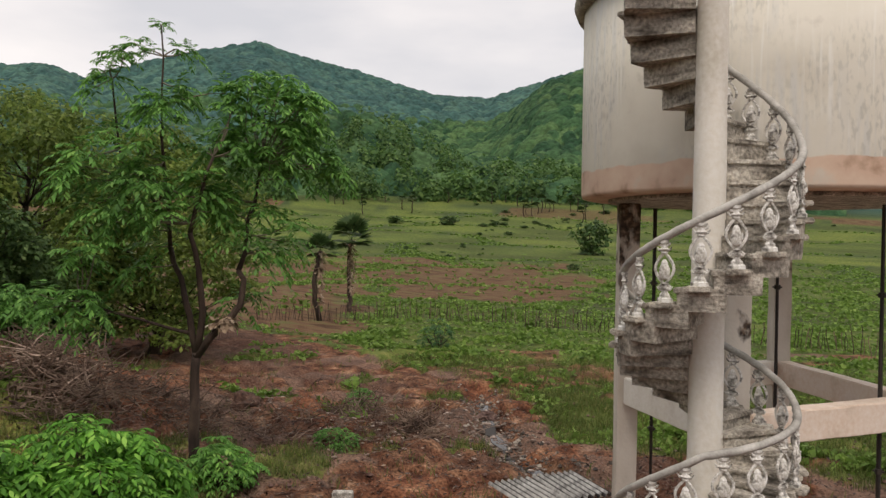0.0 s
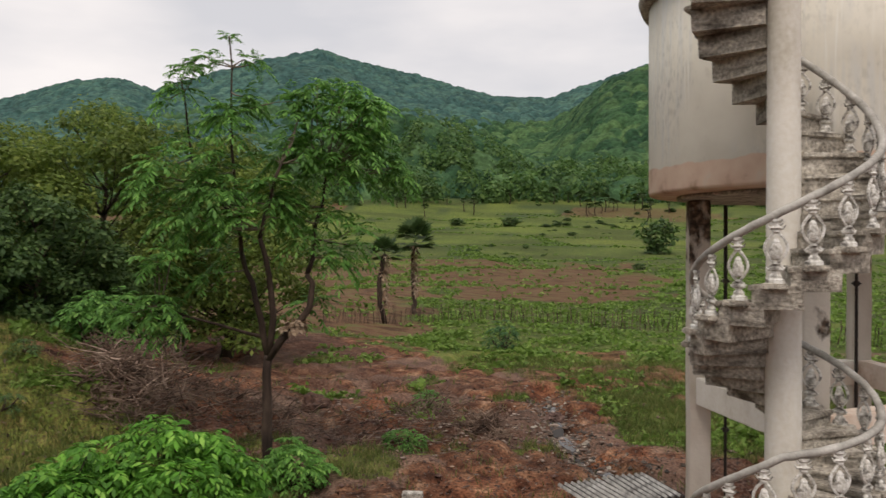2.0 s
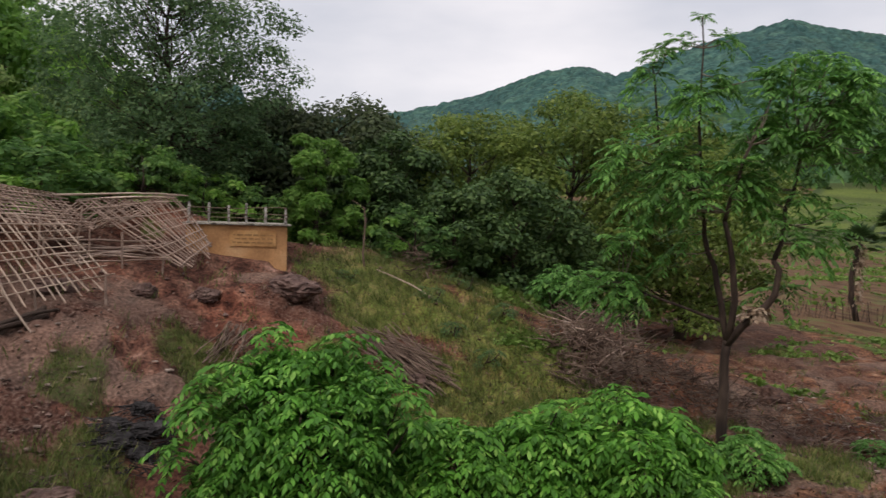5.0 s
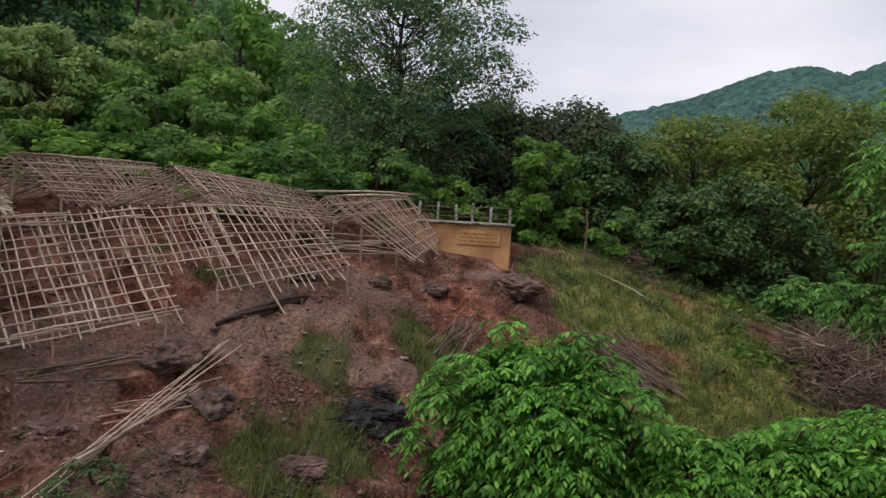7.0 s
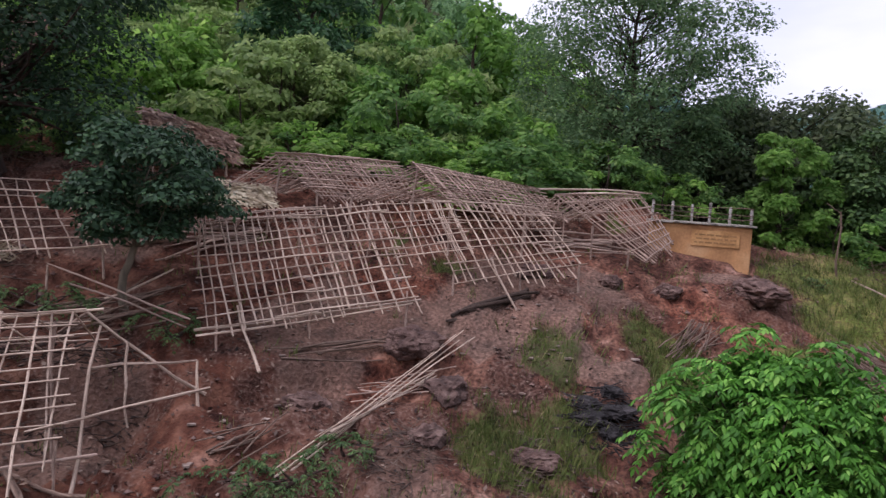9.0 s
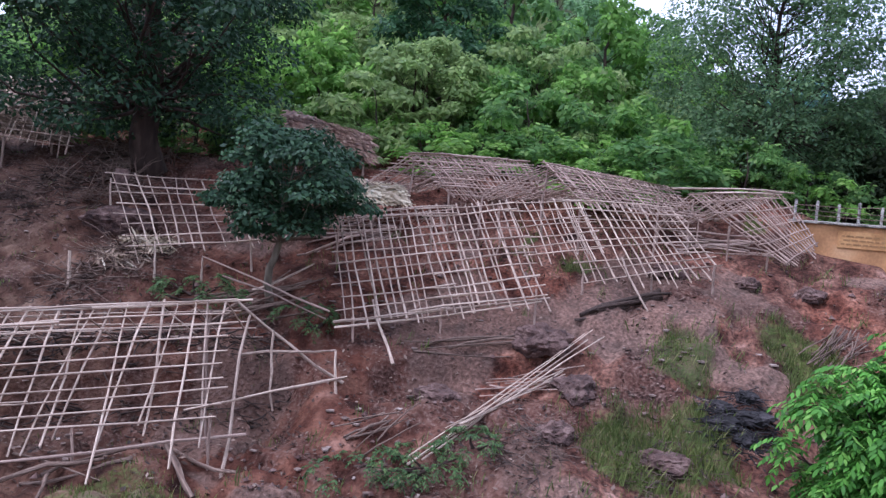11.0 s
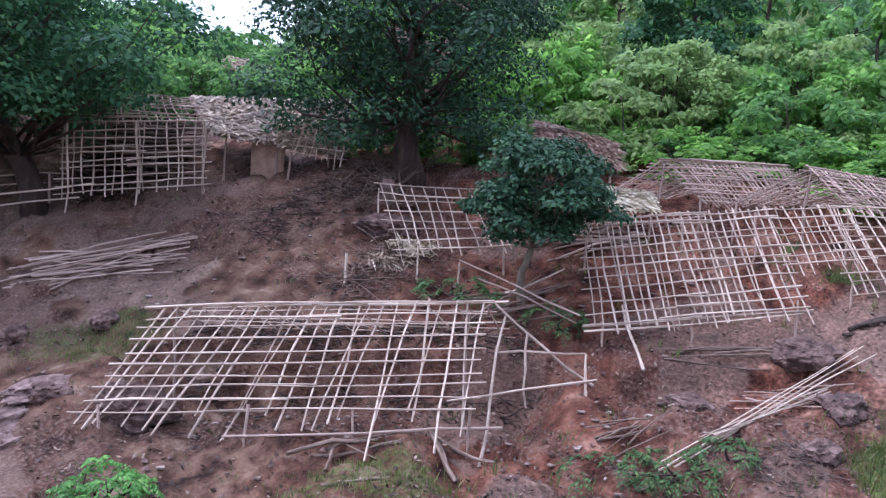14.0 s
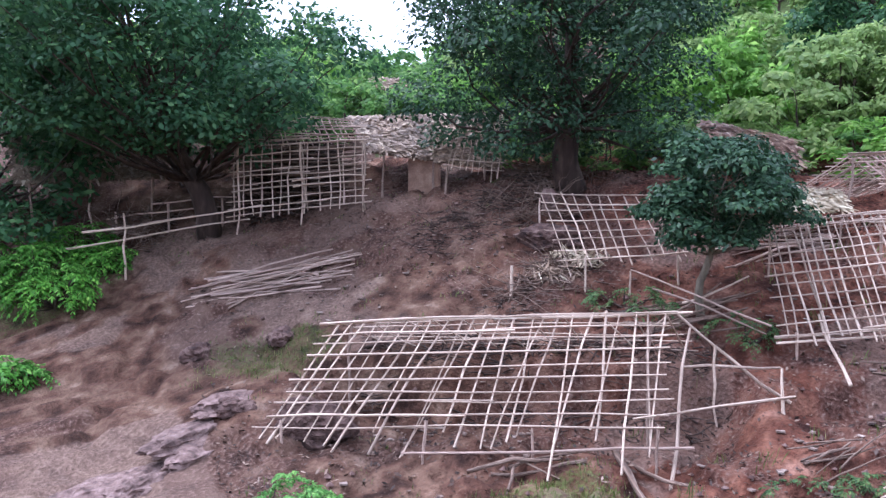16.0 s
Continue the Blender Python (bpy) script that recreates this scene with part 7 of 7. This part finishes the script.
pt = thing("stone_slab", -13.6, -16.2, ground_z(-13.6, -16.2), "upright pale slab beside the tree trunk", "slab")
bm = bmesh.new()
block(bm, (-0.16, -0.05, -0.1), (0.16, 0.05, 0.6), Matrix.Translation((-13.6, -16.2, ground_z(-13.6, -16.2))) @ Matrix.Rotation(radians(130), 4, "Z"), 0.02)
part("slab", bm, M_LEDGE, pt)

# ---- lean-to of corrugated sheets ----
ln = thing("sheet_shelter", -7.8, 11.8, ground_z(-7.8, 11.8), "low shelter roofed with grey corrugated cement sheets", "shelter")


def corrugated(o, ax, length, width, slope, n):
    verts, faces = [], []
    c, s = math.cos(radians(ax)), math.sin(radians(ax))
    for side in (0, 0.012):
        for i in range(n + 1):
            u = width * i / n
            z = 0.045 * math.sin(i * math.pi / 2)
            for e in (0, length):
                verts.append((o[0] + c * u + s * e, o[1] + s * u - c * e, o[2] + z + slope * e - side))
    k = 2 * (n + 1)
    for i in range(n):
        faces.append((2 * i, 2 * i + 2, 2 * i + 3, 2 * i + 1))
        faces.append((k + 2 * i, k + 2 * i + 1, k + 2 * i + 3, k + 2 * i + 2))
    faces += [(2 * i, k + 2 * i, k + 2 * i + 2, 2 * i + 2) for i in range(n)]
    ob = mesh_object("roof_sheet", verts, faces, M_SHEET, True)
    ob.data.materials.append(M_CHAR)
    for i in range(n):
        ob.data.polygons[2 * i].material_index = 1 if i % 4 in (2, 3) else 0
    return ob


for i, (dx, dy, dz) in enumerate(((0, 0, 0), (0.42, 0.85, 0.03), (0.85, -0.7, -0.05), (1.1, -0.1, -0.02))):
    under(corrugated((-8.55 + dx, 12.0 + dy, 0.5 + dz), 63 + (2, -2, 1, -1)[i], 1.3, 0.95, -0.03, 28), ln)
for x, y in ((-8.3, 12.1), (-7.6, 13.6), (-6.6, 11.4), (-5.9, 12.6)):
    post(ln, x, y, 0.42, 0.03)

# ---- red-painted low wall behind the tank ----
rw = thing("low_red_house", 0.8, 17.2, 0, "low flat house with red and peach painted walls", "house")
bm = bmesh.new()
block(bm, (-2.4, 15.5, -0.2), (4.0, 19.0, 1.2), None, 0.02)
part("wall", bm, M_BRICKRED, rw)
bm = bmesh.new()
block(bm, (-2.48, 15.42, 1.205), (4.08, 19.08, 1.31), None, 0.015)
part("roof_slab", bm, M_PEACH, rw)


# ---- drain with standing water and rubble ----
def build_drain():
    pts = []
    for a, b in zip(DRAIN[1:], DRAIN[2:]):
        pts += [np.array(a) + (np.array(b) - np.array(a)) * k / 5 for k in range(5)]
    verts = []
    for i, p in enumerate(pts):
        d = unit(pts[min(i + 1, len(pts) - 1)] - pts[max(i - 1, 0)])
        s = np.array([-d[1], d[0]]) * (0.13 + 0.06 * math.sin(1.3 * i))
        z = ground_z(*p) + 0.05
        verts += [(*(p + s), z), (*(p - s), z)]
    faces = [(2 * i, 2 * i + 1, 2 * i + 3, 2 * i + 2) for i in range(len(pts) - 1)]
    tagged(mesh_object("drain_water", verts, faces, M_WATER), "shallow dark water standing in the rubble drain", "water", kind="structure")
    rng = np.random.RandomState(44)
    octa = np.array([[1, 0, 0], [0, 1, 0], [-1, 0, 0], [0, -1, 0], [0, 0, 0.7], [0, 0, -0.6]], float)
    tri = ((0, 1, 4), (1, 2, 4), (2, 3, 4), (3, 0, 4), (1, 0, 5), (2, 1, 5), (3, 2, 5), (0, 3, 5))
    verts, faces = [], []
    line = [np.array(p) for p in DRAIN]
    for _ in range(2600):
        k = rng.randint(len(line) - 1)
        p = line[k] + (line[k + 1] - line[k]) * rng.rand() + rng.normal(0, 0.42, 2)
        s = 0.018 + 0.075 * rng.rand() ** 3
        v = octa * (s * rng.uniform(0.5, 1.4, (6, 3))) + np.array([p[0], p[1], ground_z(*p) + 0.2 * s])
        o = len(verts)
        verts += v.tolist()
        faces += [tuple(i + o for i in f) for f in tri]
    tagged(mesh_object("drain_rubble", verts, faces, M_RUBBLE), "grey broken stones and scraps along the drain", "rubble", kind="stuff")


build_drain()


# ---- litter, grass and field plants ----
def scatter_bits():
    rng = np.random.RandomState(14)
    verts, faces = [], []
    cube = np.array([[x, y, z] for x in (-1, 1) for y in (-1, 1) for z in (0, 1)], float)
    fc = ((0, 1, 3, 2), (4, 6, 7, 5), (0, 4, 5, 1), (2, 3, 7, 6), (0, 2, 6, 4), (1, 5, 7, 3))
    areas = ((-13.4, 16.0, 2.0, 2.4, 150), (-14.0, 19.2, 0.6, 0.5, 60), (-13.0, 18.2, 0.6, 0.6, 80), (-12.0, 17.3, 0.5, 0.6, 80), (-11.1, 16.4, 0.5, 0.6, 80), (-10.2, 15.6, 0.5, 0.5, 70), (-14.2, 14.6, 2.2, 1.8, 130), (-16.5, 14.5, 3.0, 2.5, 120), (-15.0, -3.5, 2.5, 2.0, 60), (-10.0, -7.5, 2.5, 2.0, 25), (-7.5, -12.5, 3.0, 3.0, 60), (-14.0, -9.0, 3.0, 3.0, 40), (-8.6, 18.6, 1.2, 0.6, 40), (-9.0, -17.0, 3.0, 3.0, 40))
    for cx, cy, rx, ry, n in areas:
        for _ in range(n):
            x, y = cx + rng.normal(0, rx * 0.5), cy + rng.normal(0, ry * 0.5)
            s = rng.uniform(0.015, 0.07)
            a = rng.uniform(0, 6.28)
            m = np.array([[math.cos(a), -math.sin(a), 0], [math.sin(a), math.cos(a), 0], [0, 0, 1]])
            v = (cube * np.array([s, s * rng.uniform(0.3, 1), s * rng.uniform(0.2, 0.6)])) @ m.T + np.array([x, y, ground_z(x, y) + 0.02])
            o = len(verts)
            verts += v.tolist()
            faces += [tuple(i + o for i in f) for f in fc]
    tagged(mesh_object("scattered_rubbish", verts, faces, M_RUBBISH), "scattered pale stones, scraps and rubbish on red earth", "rubbish", kind="stuff")


scatter_bits()


def grass():
    rng = np.random.RandomState(15)
    n = 82000
    az, r = np.radians(rng.uniform(-12, 165, n)), rng.uniform(10.5, 34, n)
    x, y = -r * np.sin(az), r * np.cos(az)
    g, t, d, w = cover(x, y)
    keep = rng.rand(n) < np.clip(g * 1.2 - 0.15, 0.015, 1) * (r < 34 - 7 * (np.degrees(az) > 80))
    x, y = x[keep], y[keep]
    per = 8
    k = np.repeat(np.arange(len(x)), per)
    m = len(k)
    px, py = x[k] + rng.normal(0, 0.09, m), y[k] + rng.normal(0, 0.09, m)
    p = np.stack([px, py, land(px, py) + 0.01], 1)
    h = (rng.uniform(0.06, 0.27, m) * np.where(0.62 * px - 0.78 * py > 2, 0.45, 1.0))[:, None]
    a = rng.uniform(0, 6.28, m)
    lean = np.stack([np.cos(a), np.sin(a), np.zeros(m)], 1)
    side = np.stack([-np.sin(a), np.cos(a), np.zeros(m)], 1) * rng.uniform(0.004, 0.009, m)[:, None]
    tip = p + lean * h * rng.uniform(0.1, 0.7, (m, 1)) + np.array([0, 0, 1.0]) * h
    mid = (p + tip) / 2 + np.array([0, 0, 0.12]) * h
    q = np.stack([p - side, p + side, mid + side, tip], 1)
    tagged(quads("grass_tufts", q, M_GRASS), "patchy green grass tufts on the red slope", "grass", kind="stuff")


grass()


def field_plants():
    rng = np.random.RandomState(16)
    n = 115000
    az, r = np.radians(rng.uniform(-12, 72, n)), 20 + 230 * rng.rand(n) ** 1.9
    x, y = -r * np.sin(az), r * np.cos(az)
    g, t, d, w = cover(x, y)
    lump = waves(x, y, 1.1, 21)
    rim = parcels(x, y)[1]
    keep = ((g > 0.5) & (rng.rand(n) < (0.45 + 0.4 * lump) * (1 - step01(70, 150, r)))) | ((t > 0.4) & (rng.rand(n) < 0.03 + 0.12 * lump)) | ((rim > 0.4) & (rng.rand(n) < 0.85))
    x, y, lump, r = x[keep], y[keep], lump[keep], r[keep]
    per = 4
    k = np.repeat(np.arange(len(x)), per)
    m = len(k)
    s = (rng.uniform(0.05, 0.115, m) * (0.8 + r[k] / 60) * (1 + 0.4 * lump[k]))[:, None]
    px, py = x[k] + rng.normal(0, 0.16, m), y[k] + rng.normal(0, 0.16, m)
    p = np.stack([px, py, land(px, py) + rng.uniform(0.0, 0.22, m) * (0.6 + 0.6 * lump[k])], 1)
    nr = unit(rng.normal(0, 0.55, (m, 3)) + np.array([0, 0, 0.8]))
    a = unit(np.cross(nr, rng.normal(size=(m, 3))))
    b = np.cross(nr, a) * 0.6
    tagged(quads("field_plants", np.stack([p - a * s, p - b * s, p + a * s, p + b * s], 1), M_WEED), "low leafy green crop and weeds in the meadow", "plants", kind="stuff")


field_plants()


def ground_litter():
    """Fallen leaves and chips of wood, and loose stones, strewn over the bare slope."""
    rng = np.random.RandomState(17)
    n = 170000
    az, r = np.radians(rng.uniform(-10, 165, n)), 10.5 + 19 * rng.rand(n) ** 1.1
    x, y = -r * np.sin(az), r * np.cos(az)
    g, t, d, w = cover(x, y)
    keep = (rng.rand(n) < 0.16 + 0.4 * (y > 8) + 0.9 * d + 0.25 * np.clip(waves(x, y, 1.7, 30), 0, 1)) & (g < 0.8)
    x, y = x[keep], y[keep]
    m = len(x)
    p = np.stack([x, y, land(x, y) + rng.uniform(0.01, 0.06, m)], 1)
    nr = unit(rng.normal(0, 0.4, (m, 3)) + np.array([0, 0, 1.0]))
    a = unit(np.cross(nr, rng.normal(size=(m, 3))))
    b = np.cross(nr, a) * rng.uniform(0.12, 0.6, (m, 1))
    s = 0.014 + 0.055 * rng.rand(m, 1) ** 2
    tagged(quads("fallen_litter", np.stack([p - a * s, p - b * s, p + a * s, p + b * s], 1), M_LITTER), "fallen dry leaves and chips on red earth", "leaf litter", kind="stuff")
    n = 5200
    az, r = np.radians(rng.uniform(-8, 160, n)), 10.8 + 14 * rng.rand(n)
    x, y = -r * np.sin(az), r * np.cos(az)
    clump = waves(x, y, 0.9, 33)
    keep = rng.rand(n) < 0.25 + 0.7 * np.clip(clump, 0, 1)
    x, y = x[keep], y[keep]
    octa = np.array([[1, 0, 0], [0, 1, 0], [-1, 0, 0], [0, -1, 0], [0, 0, 0.8], [0, 0, -0.6]], float)
    tri = ((0, 1, 4), (1, 2, 4), (2, 3, 4), (3, 0, 4), (1, 0, 5), (2, 1, 5), (3, 2, 5), (0, 3, 5))
    verts, faces = [], []
    for px, py in zip(x, y):
        s = 0.018 + 0.07 * rng.rand() ** 3
        a = rng.uniform(0, 6.28)
        rot = np.array([[math.cos(a), -math.sin(a), 0], [math.sin(a), math.cos(a), 0], [0, 0, 1]])
        v = (octa * (s * rng.uniform(0.6, 1.3, (6, 3)))) @ rot.T + np.array([px, py, ground_z(px, py) + 0.04])
        o = len(verts)
        verts += v.tolist()
        faces += [tuple(i + o for i in f) for f in tri]
    tagged(mesh_object("loose_stones", verts, faces, M_STONE), "loose reddish stones scattered on the slope", "stones", kind="stuff")


ground_litter()
